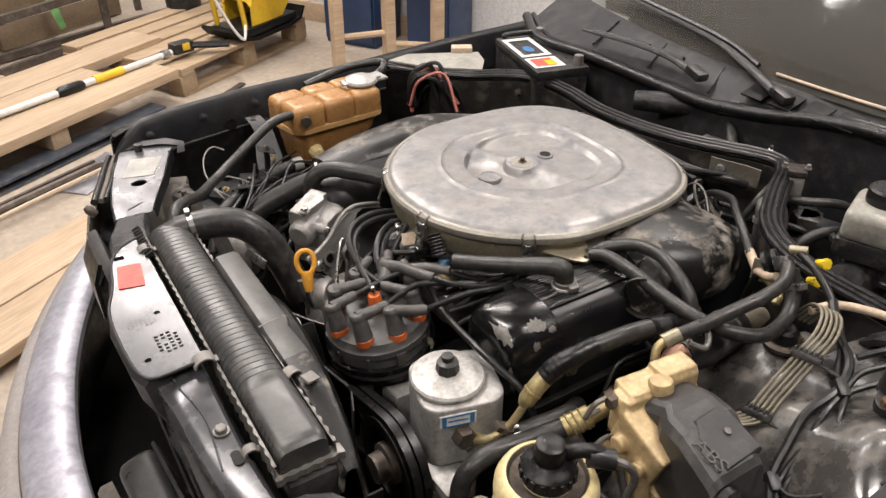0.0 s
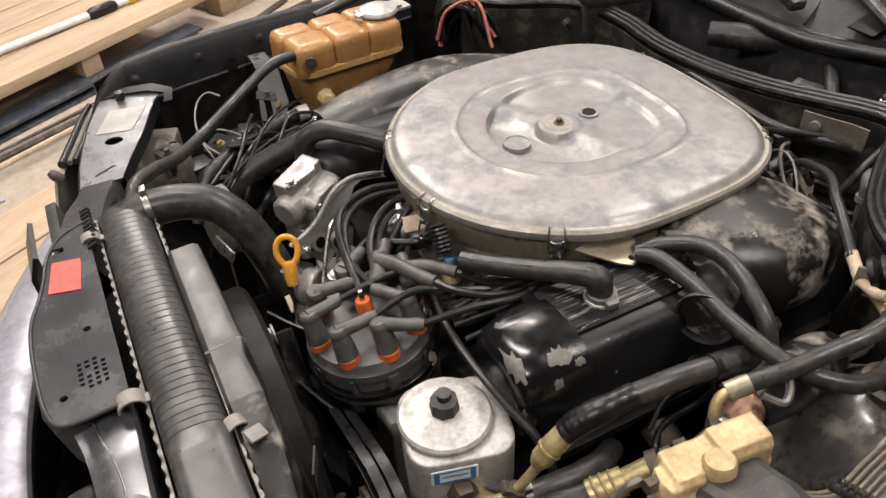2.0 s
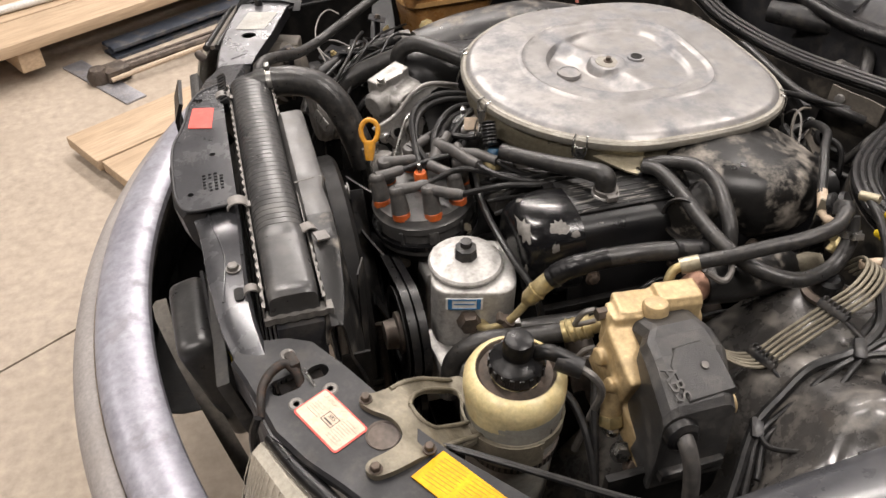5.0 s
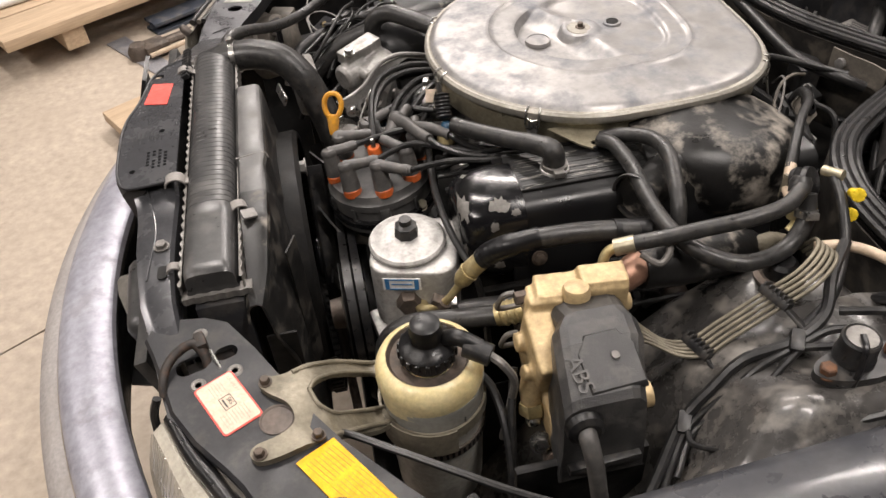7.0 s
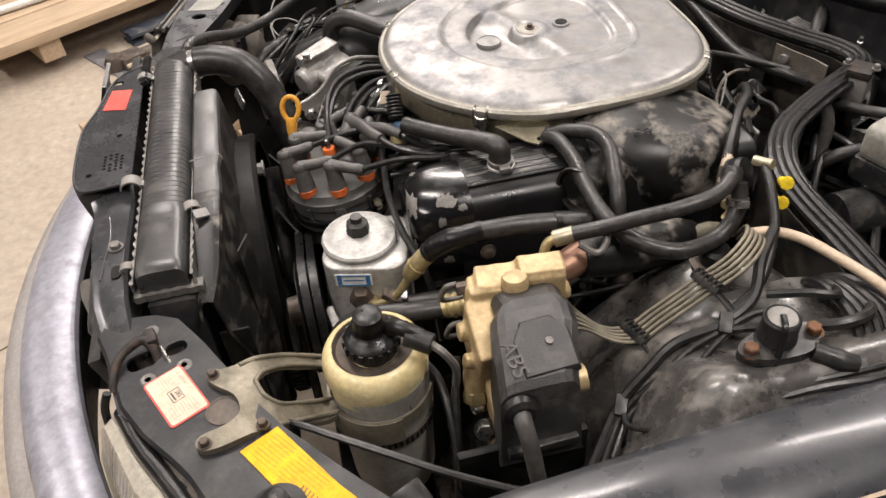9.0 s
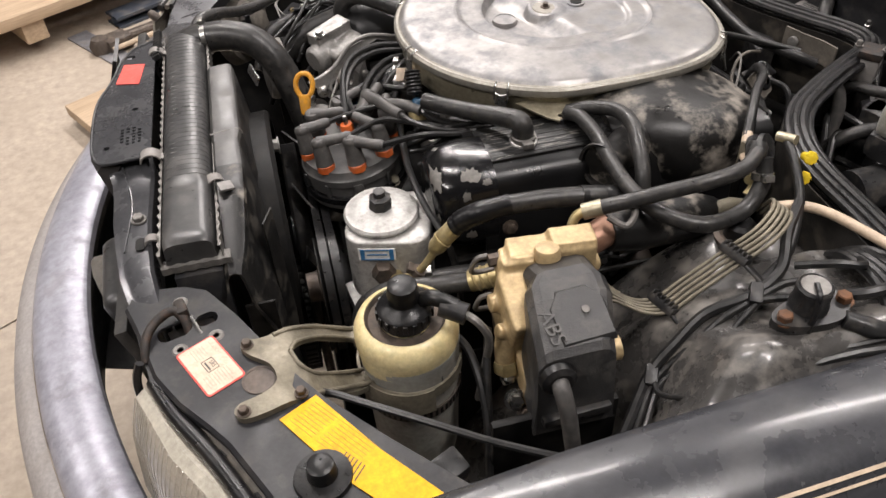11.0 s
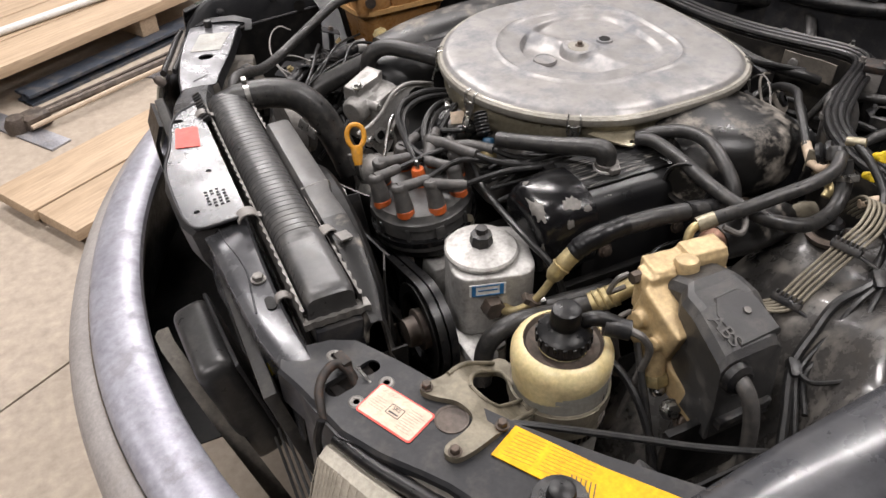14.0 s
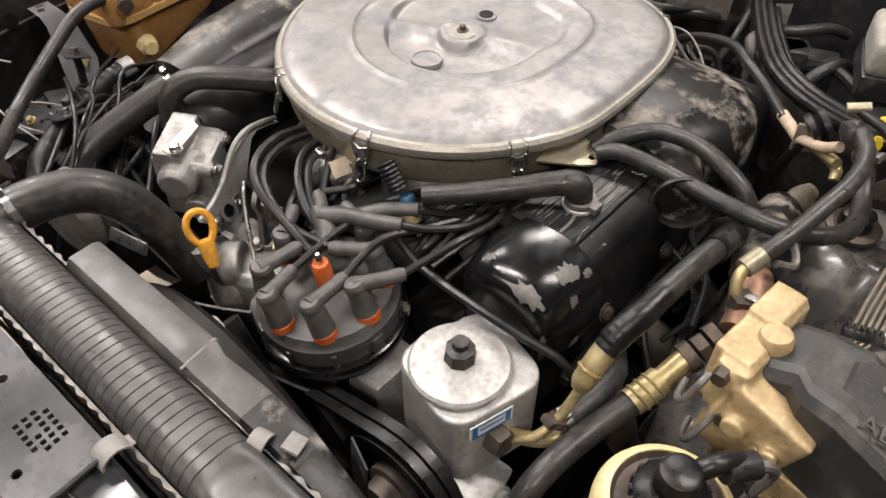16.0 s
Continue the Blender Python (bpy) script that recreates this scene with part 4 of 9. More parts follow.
    part("gasket", sheet([[(0.192, 1.532, 0.823), (0.197, 1.548, 0.825)], [(0.23, 1.531, 0.826), (0.24, 1.548, 0.829)], [(0.27, 1.517, 0.828), (0.284, 1.534, 0.831)], [(0.297, 1.497, 0.826), (0.313, 1.504, 0.828)], [(0.29, 1.478, 0.818), (0.306, 1.482, 0.816)]], 0.003), RAIL_PAINT, far, "bent black rubber gasket")

    # headlamps
    lens = ((0.106, 0.402), (0.118, 0.375), (0.142, 0.318), (0.172, 0.272), (0.205, 0.20), (0.25, 0.10))
    trim = ((0.124, 0.405), (0.146, 0.356), (0.172, 0.312), (0.196, 0.268), (0.232, 0.19), (0.275, 0.09))
    inner = ((0.131, 0.408), (0.152, 0.362), (0.181, 0.323), (0.21, 0.278), (0.25, 0.195), (0.295, 0.09))
    z = 0.838
    lamp = part("headlamp", sheet([[(*(x + dx, y + dx * 0.4), z + dz) for dx, dz in ((0.014, -0.004), (0.006, -0.001), (-0.004, -0.008), (-0.02, -0.06), (-0.034, -0.16))] for x, y in lens], 0.004), LENS, car, "cream-tinted fluted headlamp glass")
    for k in range(30):
        t = k / 29 * 4.6
        i0 = min(int(t), 4)
        px = lens[i0][0] + (lens[i0 + 1][0] - lens[i0][0]) * (t - i0)
        py = lens[i0][1] + (lens[i0 + 1][1] - lens[i0][1]) * (t - i0)
        part("flute", tube([(*(px - 0.005, py - 0.002), z - 0.008), (*(px - 0.022, py - 0.008), z - 0.06), (*(px - 0.035, py - 0.014), z - 0.15)], 0.0005, 6, 3), LENS, lamp)
    part("lamp_seal", tube([(*(x, y), z + 0.004) for x, y in trim], 0.0085, 10), RUBBER, lamp, "thick black rubber lamp seal")
    part("lamp_bezel", sheet([[(*(a[0] + 0.002, a[1]), z - 0.012), (*(a[0] + 0.006, a[1]), z - 0.002), (*(b[0] - 0.003, b[1]), z + 0.002), (*(b[0] - 0.001, b[1]), z - 0.03)] for a, b in zip(trim, inner)], 0.003), BEZEL, lamp, "grey-brown plastic lamp housing edge")
    for k, (a, b) in enumerate(((0, 1), (0, 1), (1, 2), (1, 2), (2, 3), (3, 4))):
        w = (0.3, 0.75, 0.2, 0.7, 0.4, 0.35)[k]
        px = (trim[a][0] * (1 - w) + trim[b][0] * w + inner[a][0] * (1 - w) + inner[b][0] * w) / 2
        py = (trim[a][1] * (1 - w) + trim[b][1] * w + inner[a][1] * (1 - w) + inner[b][1] * w) / 2
        part("lamp_slot", box((0.012, 0.008, 0.008), pose(*(px + 0.003, py + 0.002), z + 0.0005, 0, 0, -62), 0.002), DEEP, lamp, "dark slot")
    lamp = part("headlamp", sheet([[(x + dx, y, 0.80 + dz) for dx, dz in ((0.004, 0.004), (-0.008, -0.004), (-0.024, -0.06), (-0.038, -0.16))] for x, y in ((0.096, 1.35), (0.124, 1.43), (0.144, 1.50), (0.168, 1.56), (0.21, 1.60))], 0.004), LENS, car, "far headlamp glass")
    for dx, r, mat in ((0.0, 0.0065, RUBBER), (0.012, 0.005, BEZEL), (0.021, 0.0055, RUBBER)):
        part("lamp_seal", tube([(0.106 + dx, 1.365, 0.812), (0.131 + dx, 1.435, 0.812), (0.152 + dx, 1.50, 0.810), (0.172 + dx, 1.556, 0.806)], r, 10), mat, lamp, "thick lamp seal strip")
    part("lamp_pivot", lathe([(0, -0.01), (0.007, -0.01), (0.0085, -0.005), (0.0085, 0.005), (0.005, 0.012), (0, 0.012)], axis((0.095, 1.335, 0.812), (-0.6, 0.3, 0.7)), 16), RAW_STEEL, lamp, "dull adjuster knob")
    back = part("lamp_back", lathe([(0, 0.05), (0.034, 0.05), (0.04, 0.046), (0.042, 0.03), (0.05, 0.028), (0.055, 0.024), (0.057, 0.0), (0.066, -0.004), (0.068, -0.03), (0, -0.03)], axis((0.245, 1.405, 0.725), (0.8, -0.3, 0.25)), 32), BEZEL, car, "dusty grey headlamp back cover")
    for k in range(8):
        part("rib", box((0.006, 0.012, 0.028), axis((0.245, 1.405, 0.725), (0.8, -0.3, 0.25)) @ Matrix.Rotation(k * math.pi / 4, 4, "Z") @ pose(0.046, 0, 0.03), 0.001), BEZEL, back)
    part("lamp_box", box((0.05, 0.045, 0.05), pose(0.272, 1.475, 0.735, 0, 0, -20), 0.006), BEZEL, car, "grey lamp levelling box")

    # near fender
    rows, marks = [], []
    for x in np.linspace(0.22, 1.45, 24):
        k = (x - 0.22) / 1.33
        rise = 0.018 * k
        edge = float(np.interp(x, (0.22, 0.41, 0.49, 0.6, 0.7, 0.84, 1.45), (0.168, 0.186, 0.193, 0.199, 0.203, 0.209, 0.225)))
        prof = ((edge + 0.004, 0.80), (edge + 0.004, 0.872 + rise), (edge, 0.880 + rise), (edge - 0.012, 0.886 + rise), (edge - 0.04, 0.893 + rise), (edge - 0.07, 0.893 + rise), (edge - 0.095, 0.882 + rise), (edge - 0.13, 0.85 + rise), (edge - 0.165, 0.79), (edge - 0.215, 0.70), (edge - 0.235, 0.6), (edge - 0.24, 0.45), (edge - 0.23, 0.3))
        rows.append([(x, y, z) for y, z in prof])
        marks.append((x, edge, rise))
    fender = part("fender", sheet(rows, 0.002), PAINT, car, "dark dusty painted front fender")
    for d, w in ((0.098, 0.0016), (0.1055, 0.0011)):
        part("pinstripe", sheet([[(x, e - d - t, 0.8865 - 0.44 * (d + t - 0.07) + r + 0.0075) for t in (-w, w)] for x, e, r in marks], 0.0006), TAN, fender, "thin pale pinstripe")

    # far rail and fender
    def rail_y(x):
        return float(np.interp(x, (0.13, 0.158, 0.19, 0.25, 0.33, 0.49, 0.73, 1.09, 1.45), (1.38, 1.47, 1.535, 1.583, 1.61, 1.64, 1.655, 1.70, 1.72)))

    xs = (0.172, 0.177, 0.183, 0.19, 0.205, 0.22, 0.25, 0.29, 0.33, 0.4, 0.49, 0.6, 0.73, 0.9, 1.09, 1.3, 1.45)
    rows = []
    for x in xs:
        y = rail_y(x)
        nose_drop = 0.045 * max(0, (0.25 - x) / 0.08) ** 1.6
        rows.append([(x, y - 0.030, 0.765), (x, y - 0.027, 0.785 - nose_drop), (x, y - 0.021, 0.806 - nose_drop), (x, y - 0.008, 0.847 - nose_drop), (x, y, 0.855 - nose_drop), (x, y + 0.012, 0.857 - nose_drop), (x, y + 0.02, 0.852 - nose_drop)])
    lip = [(x, rail_y(x) - 0.031, 0.787) for x in xs[5:14]]
    rail = part("inner_rail", sheet(rows, 0.002), RAIL_PAINT, car, "black inner rail with bolt heads")
    for x in (0.262, 0.385, 0.51, 0.635, 0.80, 0.96):
        part("rail_bolt", hexbolt((x, rail_y(x) - 0.016, 0.828), (0, -1, 0.35), 0.0062, 0.005), SHEET, rail)
    part("rail_lip", tube(lip, 0.0028, 8), SHEET, rail, "rolled lower edge")
    rows = []
    for x in xs[3:]:
        y = rail_y(x)
        rows.append([(x, y + dy, z) for dy, z in ((0.018, 0.848), (0.05, 0.842), (0.09, 0.815), (0.115, 0.74), (0.125, 0.6), (0.125, 0.3))])
    part("fender", sheet(rows, 0.002), PAINT, car, "dark painted far fender")
    # far inner wing
    rows = []
    for x in np.linspace(0.2, 1.1, 10):
        rows.append([(x, rail_y(x) - 0.03, 0.785), (x, rail_y(x) - 0.034, 0.72), (x, min(1.56, rail_y(x) - 0.04), 0.62), (x, 1.46, 0.52), (x, 1.38, 0.4)])
    # the void beside the rail is coloured in, not left to the lamps
    part("inner_wing", sheet(rows, 0.002), DEEP, car, "far inner wing coloured near-black for shade")
    part("wing_hole", lathe([(0, 0), (0.013, 0), (0.013, 0.001), (0, 0.001)], axis((0.441, rail_y(0.441) - 0.034, 0.80), (0, -1, 0.1)), 20), DEEP, car, "dark round hole")

    # near inner wing with strut dome
    rows = []
    for x in np.linspace(0.44, 0.98, 40):
        row = []
        for y in np.linspace(0.186, 0.5, 30):
            d = math.hypot((x - 0.81) / 0.17, (y - 0.28) / 0.17)
            dome = 0.082 * (1 / (1 + math.exp((d - 0.95) * 7)))
            slope = 0.785 + 0.085 * math.exp(-((y - 0.186) / 0.065) ** 2) - 1.1 * max(0, y - 0.37) - 1.3 * max(0, 0.645 - x)
            lump = 0.012 * math.exp(-((x - 0.68) / 0.03) ** 2 - ((y - 0.27) / 0.05) ** 2) - 0.01 * math.exp(-((x - 0.64) / 0.025) ** 2 - ((y - 0.30) / 0.03) ** 2)
            crease = 0.006 * abs(noise.noise(Vector((x * 22, y * 16, 3)))) - 0.003
            near = min(1, max(0, (y - 0.19) / 0.07))
            near = near * near * (3 - 2 * near)
            level = 0.858 + 0.018 * (x - 0.22) / 1.33 - 0.25 * max(0, 0.6 - x)
            slope = level * (1 - near) + slope * near
            dome *= near
            d2 = math.hypot((x - 0.80) / 0.085, (y - 0.395) / 0.085)
            slope = max(slope, 0.846 - 0.09 * max(0, d2 - 0.6) - dome)
            row.append((x, y, slope + dome + lump + crease + 0.005 * noise.noise(Vector((x * 14, y * 14, 0)))))
        rows.append(row)
    part("inner_wing", sheet(rows, 0.002), INNER, car, "dusty pressed inner wing and strut tower")
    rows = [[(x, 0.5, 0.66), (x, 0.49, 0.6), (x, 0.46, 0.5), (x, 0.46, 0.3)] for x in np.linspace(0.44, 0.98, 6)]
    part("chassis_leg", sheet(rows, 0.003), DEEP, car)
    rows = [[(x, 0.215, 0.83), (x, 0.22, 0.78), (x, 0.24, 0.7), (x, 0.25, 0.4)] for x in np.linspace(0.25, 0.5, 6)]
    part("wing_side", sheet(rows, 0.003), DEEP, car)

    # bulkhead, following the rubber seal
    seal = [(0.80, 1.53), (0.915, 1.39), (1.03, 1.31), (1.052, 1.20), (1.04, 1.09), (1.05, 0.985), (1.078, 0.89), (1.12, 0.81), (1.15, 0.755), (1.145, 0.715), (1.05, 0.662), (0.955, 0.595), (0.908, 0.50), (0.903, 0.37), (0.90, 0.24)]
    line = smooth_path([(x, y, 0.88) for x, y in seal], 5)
    # panel colour carries the shade between air filter and seal
    part("bulkhead", sheet([[(p.x, p.y, z) for z in (0.878, 0.80, 0.7, 0.5, 0.35)] for p in line], 0.003), DEEP, car, "bulkhead panel coloured near-black for shade")
    part("bulkhead_skin", sheet([[(p.x - 0.006, p.y - 0.003, z) for z in (0.876, 0.84, 0.80, 0.74)] for p in line[3:]], 0.002), BARE, car, "dusty brown primer-stained bulkhead skin")
    for k in range(5):
        p = line[10 + 9 * k]
        part("bulkhead_bolt", hexbolt((p.x - 0.01, p.y, 0.852), (-1, -0.3, 0), 0.006), OLD_BOLT, car)
    for k, (off, r, dz) in enumerate(((0.0, 0.0055, 0.0), (0.0085, 0.005, 0.003), (0.0175, 0.0062, 0.004), (0.0265, 0.0052, 0.0))):
        pts = []
        for i, p in enumerate(line):
            way = (line[min(i + 1, len(line) - 1)] - line[max(i - 1, 0)]).normalized()
            n = Vector((-way.y, way.x, 0))
            pts.append(p + n * off + Vector((0, 0, 0.005 + dz)))
        part("bonnet_seal", tube(pts[::2] + [pts[-1]], r, 8, 3), RUBBER, car, "ribbed black rubber seal")
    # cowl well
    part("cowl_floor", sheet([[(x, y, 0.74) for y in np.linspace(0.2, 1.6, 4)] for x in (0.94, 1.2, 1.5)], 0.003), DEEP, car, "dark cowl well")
    strip = [(1.26, 1.60, 0.915), (1.185, 1.47, 0.918), (1.16, 1.38, 0.92), (1.178, 1.27, 0.92), (1.18, 1.15, 0.92), (1.18, 1.03, 0.92), (1.187, 0.925, 0.921), (1.215, 0.82, 0.93), (1.245, 0.724, 0.945), (1.254, 0.61, 0.958), (1.25, 0.45, 0.96), (1.22, 0.28, 0.95)]
    line2 = smooth_path(strip, 5)
    part("cowl_seal", tube(strip, 0.0125, 10), RUBBER, car, "thick black cowl seal")
    part("cowl_seal", tube([(x + 0.022, y, z + 0.002) for x, y, z in strip], 0.007, 8), RUBBER, car)

    def screen_x(y):
        return 1.285 + 0.25 * (y - 0.9) ** 2

    rows = []
    for p in line2:
        rows.append([(p.x + 0.004, p.y, 0.74), (p.x + 0.004, p.y, p.z - 0.01), (p.x + 0.03, p.y, p.z - 0.006), (max(p.x + 0.045, screen_x(p.y) - 0.03), p.y, 0.955), (max(p.x + 0.06, screen_x(p.y)), p.y, 0.968)])
    part("cowl_panel", sheet(rows, 0.003), SHEET, car, "black cowl panel under the windscreen")
    for k, y in enumerate(np.linspace(0.50, 0.86, 7)):
        part("cowl_grille", box((0.05, 0.046, 0.004), pose(screen_x(y) - 0.036, y, 0.9545, 0, -16, 0), 0.001), DEEP, car, "dark cowl vent")
    for y in (0.95, 1.12, 1.3):
        part("cowl_seam", tube([(1.215 + 0.02 * (y - 0.9), y, 0.93), (screen_x(y) - 0.01, y + 0.02, 0.964)], 0.003, 6), PLASTIC, car)
    # windscreen
    rows = []
    for z, dx in ((0.968, 0.0), (1.03, 0.11), (1.12, 0.27), (1.25, 0.51), (1.38, 0.78)):
        rows.append([(screen_x(y) + dx, y, z) for y in np.linspace(MID - 0.68, MID + 0.68, 15)])
    ws = part("windscreen", sheet(rows, 0.005), GLASS, car, "dusty dark windscreen")
    part("screen_trim", tube([(screen_x(y) + 0.012, y, 0.979) for y in np.linspace(MID - 0.68, MID - 0.02, 8)], 0.0032, 8, 2), TAN, ws, "pale windscreen seal edge")
    part("dash_top", box((0.5, 1.3, 0.03), pose(1.72, MID, 0.93), 0.01), DEEP, car, "black dashboard top")
    part("cabin", box((1.5, 1.5, 0.6), pose(2.4, MID, 0.55), 0.03), DEEP, car)
    part("roof", box((0.9, 1.35, 0.03), pose(2.75, MID, 1.39), 0.01), PAINT, car)
    for s in (-1, 1):
        part("pillar", tube([(1.40, MID + s * 0.72, 0.95), (1.75, MID + s * 0.7, 1.18), (2.18, MID + s * 0.66, 1.39)], 0.03, 8), PAINT, car)
        w = part("tyre", lathe([(0.17, -0.1), (0.29, -0.1), (0.31, -0.08), (0.315, 0), (0.31, 0.08), (0.29, 0.1), (0.17, 0.1)], pose(0.78, MID + s * 0.77, 0.315, 90, 0, 0), 40), RUBBER, car)
        part("rim", lathe([(0, -0.05), (0.17, -0.08), (0.175, 0), (0.17, 0.08), (0, 0.05)], pose(0.78, MID + s * 0.77, 0.315, 90, 0, 0), 40), ALLOY, w)
        part("tyre", lathe([(0.17, -0.1), (0.29, -0.1), (0.31, -0.08), (0.315, 0), (0.31, 0.08), (0.29, 0.1), (0.17, 0.1)], pose(2.9, MID + s * 0.72, 0.315, 90, 0, 0), 40), RUBBER, car)
    part("subframe", box((0.9, 1.0, 0.06), pose(0.75, MID, 0.3), 0.01), DEEP, car)
    # wipers
    for pts in ([(1.216, 0.986, 0.953), (1.222, 1.06, 0.966), (1.222, 1.17, 0.966), (1.212, 1.325, 0.958)], [(1.244, 0.808, 0.96), (1.275, 0.92, 0.985), (1.31, 1.05, 1.0), (1.352, 1.34, 1.012)]):
        wiper = part("wiper", tube(pts, [0.012, 0.010, 0.007, 0.005], 8, flat=0.6), PLASTIC, car, "black wiper arm")
        part("blade", tube([(x + 0.012, y - 0.02, z + 0.002) for x, y, z in pts[1:]], 0.005, 6), RUBBER, wiper)
        part("pivot_cap", box((0.028, 0.046, 0.018), pose(pts[0][0], pts[0][1], pts[0][2] + 0.006, 10, 0, -12), 0.006), PLASTIC, wiper)
    return car


build_room()
build_timber()
build_pallet()
build_shop_things()
build_car()


# ---- the engine ----
LX, LY = 0.727, 0.906


def lid_outline(a, s=1.0):
    """The air filter's outline: round in front, squarer behind."""
    c, si = math.cos(a), math.sin(a)
    n = 2.0 + 1.25 * (0.5 + 0.5 * math.tanh((c + 0.12) * 4))
    r = (abs(c) ** n + abs(si) ** n) ** (-1 / n)
    return LX + 0.237 * r * c * s, LY + 0.223 * r * si * s


def build_air_filter():
    f = thing("air_filter_housing", (LX, LY, 0.86), "large silver round air filter housing on the engine", "air filter")
    n = 112
    prof = [(0.985, 0.905), (1.0, 0.9065), (1.006, 0.911), (1.004, 0.9155), (0.992, 0.9185), (0.978, 0.9182), (0.968, 0.9195), (0.955, 0.9235), (0.93, 0.9258), (0.88, 0.9268), (0.8, 0.9276), (0.74, 0.928), (0.68, 0.928)]
    bm = bmesh.new()
    rings = []
    for s, z in prof:
        rings.append([bm.verts.new((*lid_outline(2 * math.pi * k / n, s), z)) for k in range(n)])

    def height(s, a, x, y):
        z = 0.9285
        # raised oval ring
        z += 0.0028 * math.exp(-((s - 0.60) / 0.013) ** 2) - 0.0014 * (0.5 + 0.5 * math.tanh((0.585 - s) / 0.01))
        # half-moon dish, deep at the front, fading to the rear
        front = 0.5 + 0.5 * math.tanh(-math.cos(a - 0.18) * 5)
        wedge = 0.35 + 0.65 * front
        dish = 0.5 + 0.5 * math.tanh((0.47 - 0.05 * front - s) / 0.009)
        z -= 0.0165 * wedge * dish
        for ray in (radians(118), radians(-76)):
            off = math.atan2(math.sin(a - ray), math.cos(a - ray)) * s
            z += 0.0165 * wedge * dish * 0.85 * math.exp(-(off / 0.085) ** 2) * (0.5 + 0.5 * math.tanh((s - 0.13) / 0.03))
        # boss in the middle
        d = math.hypot(x - 0.722, y - 0.906)
        z += (0.0128 * wedge + 0.001) * (0.5 + 0.5 * math.tanh((0.029 - d) / 0.0025))
        z -= 0.003 * (0.5 + 0.5 * math.tanh((0.014 - d) / 0.0015))
        return z

    s = 0.66
    while s > 0.02:
        ring = []
        for k in range(n):
            a = 2 * math.pi * k / n
            x, y = lid_outline(a, s)
            if s < 0.5:
                m = (0.5 - s) / 0.5
                x, y = x + (0.722 - LX) * m, y
            ring.append(bm.verts.new((x, y, height(s, a, x, y))))
        rings.append(ring)
        s -= 0.012
    for a, b in zip(rings, rings[1:]):
        for k in range(n):
            bm.faces.new((a[k], a[(k + 1) % n], b[(k + 1) % n], b[k]))
    bm.faces.new(rings[-1])
    lid = part("lid", bm, LID, f, "scuffed bare aluminium lid")
    bm = bmesh.new()
    band_rings = [[bm.verts.new((*lid_outline(2 * math.pi * k / n, s), z)) for k in range(n)] for s, z in ((0.984, 0.9045), (1.001, 0.906), (1.0085, 0.911), (1.006, 0.9162), (0.992, 0.9194), (0.979, 0.919), (0.970, 0.9203))]
    for a, b in zip(band_rings, band_rings[1:]):
        for k in range(n):
            bm.faces.new((a[k], a[(k + 1) % n], b[(k + 1) % n], b[k]))
    part("rim", bm, RIM, f, "yellowed rolled rim")
    part("stud", lathe([(0, 0), (0.0075, 0), (0.0075, 0.006), (0.004, 0.0065), (0.004, 0.012), (0, 0.012)], pose(0.722, 0.906, 0.921), 12), OLD_BOLT, lid, "threaded stud with nut")
    part("washer", lathe([(0.005, 0.002), (0.009, 0.001), (0.019, 0.0012), (0.021, -0.001)], pose(0.722, 0.906, 0.9248), 28), RIM, lid)
    part("breather_hole", lathe([(0, 0.0), (0.0085, 0.0), (0.009, 0.0008), (0.0095, -0.002)], pose(0.774, 0.911, 0.9248), 24), DEEP, lid, "dark round hole")
    part("hole_rim", lathe([(0.0092, 0.0004), (0.0105, 0.0008), (0.013, 0.0), (0.014, -0.004)], pose(0.774, 0.911, 0.9243), 24, None, False), LID, lid)
    part("badge", lathe([(0, 0.0015), (0.016, 0.0015), (0.0165, 0.0026), (0.0185, 0.0026), (0.019, 0), (0.019, -0.003)], pose(0.657, 0.906, 0.9146), 32), LID, lid, "plain round embossed badge")
    # drum below
    prof = [(0.5, 0.862), (0.94, 0.862), (0.955, 0.866), (0.965, 0.874), (0.97, 0.9), (0.985, 0.903), (0.985, 0.909), (0.95, 0.909)]
    bm = bmesh.new()
    rings = [[bm.verts.new((*lid_outline(2 * math.pi * k / n, s), z)) for k in range(n)] for s, z in prof]
    for a, b in zip(rings, rings[1:]):
        for k in range(n):
            bm.faces.new((a[k], a[(k + 1) % n], b[(k + 1) % n], b[k]))
    bm.faces.new(rings[0])
    bm.faces.new(rings[-1])
    drum = part("drum", bm, ZINC, f, "yellowish zinc-plated lower pan")
    # wire clips
    for deg in (-124, -166, 152, 96, -38, 30):
        a = radians(deg)
        x, y = lid_outline(a, 1.0)
        x2, y2 = lid_outline(a + 0.01, 1.0)
        tang = Vector((x2 - x, y2 - y, 0)).normalized()
        out = Vector((tang.y, -tang.x, 0))
        base = Vector((x, y, 0))

        def at(t, o, z):
            return base + tang * t + out * o + Vector((0, 0, z))
        clip = part("clip", tube([at(-0.008, -0.006, 0.9215), at(-0.009, 0.003, 0.917), at(-0.009, 0.004, 0.9), at(-0.006, 0.004, 0.89)], 0.0013, 6), STEEL, f, "sprung steel wire clip")
        part("wire", tube([at(0.008, -0.006, 0.9215), at(0.009, 0.003, 0.917), at(0.009, 0.004, 0.9), at(0.006, 0.004, 0.89)], 0.0013, 6), STEEL, clip)
        part("wire", tube([at(-0.009, 0.002, 0.908), at(0, 0.0045, 0.906), at(0.009, 0.002, 0.908)], 0.0013, 6), STEEL, clip)
        part("lever", box((0.012, 0.004, 0.022), Matrix.Translation(at(0, 0.003, 0.893)) @ Matrix.Rotation(math.atan2(tang.y, tang.x), 4, "Z"), 0.001), STEEL, clip)
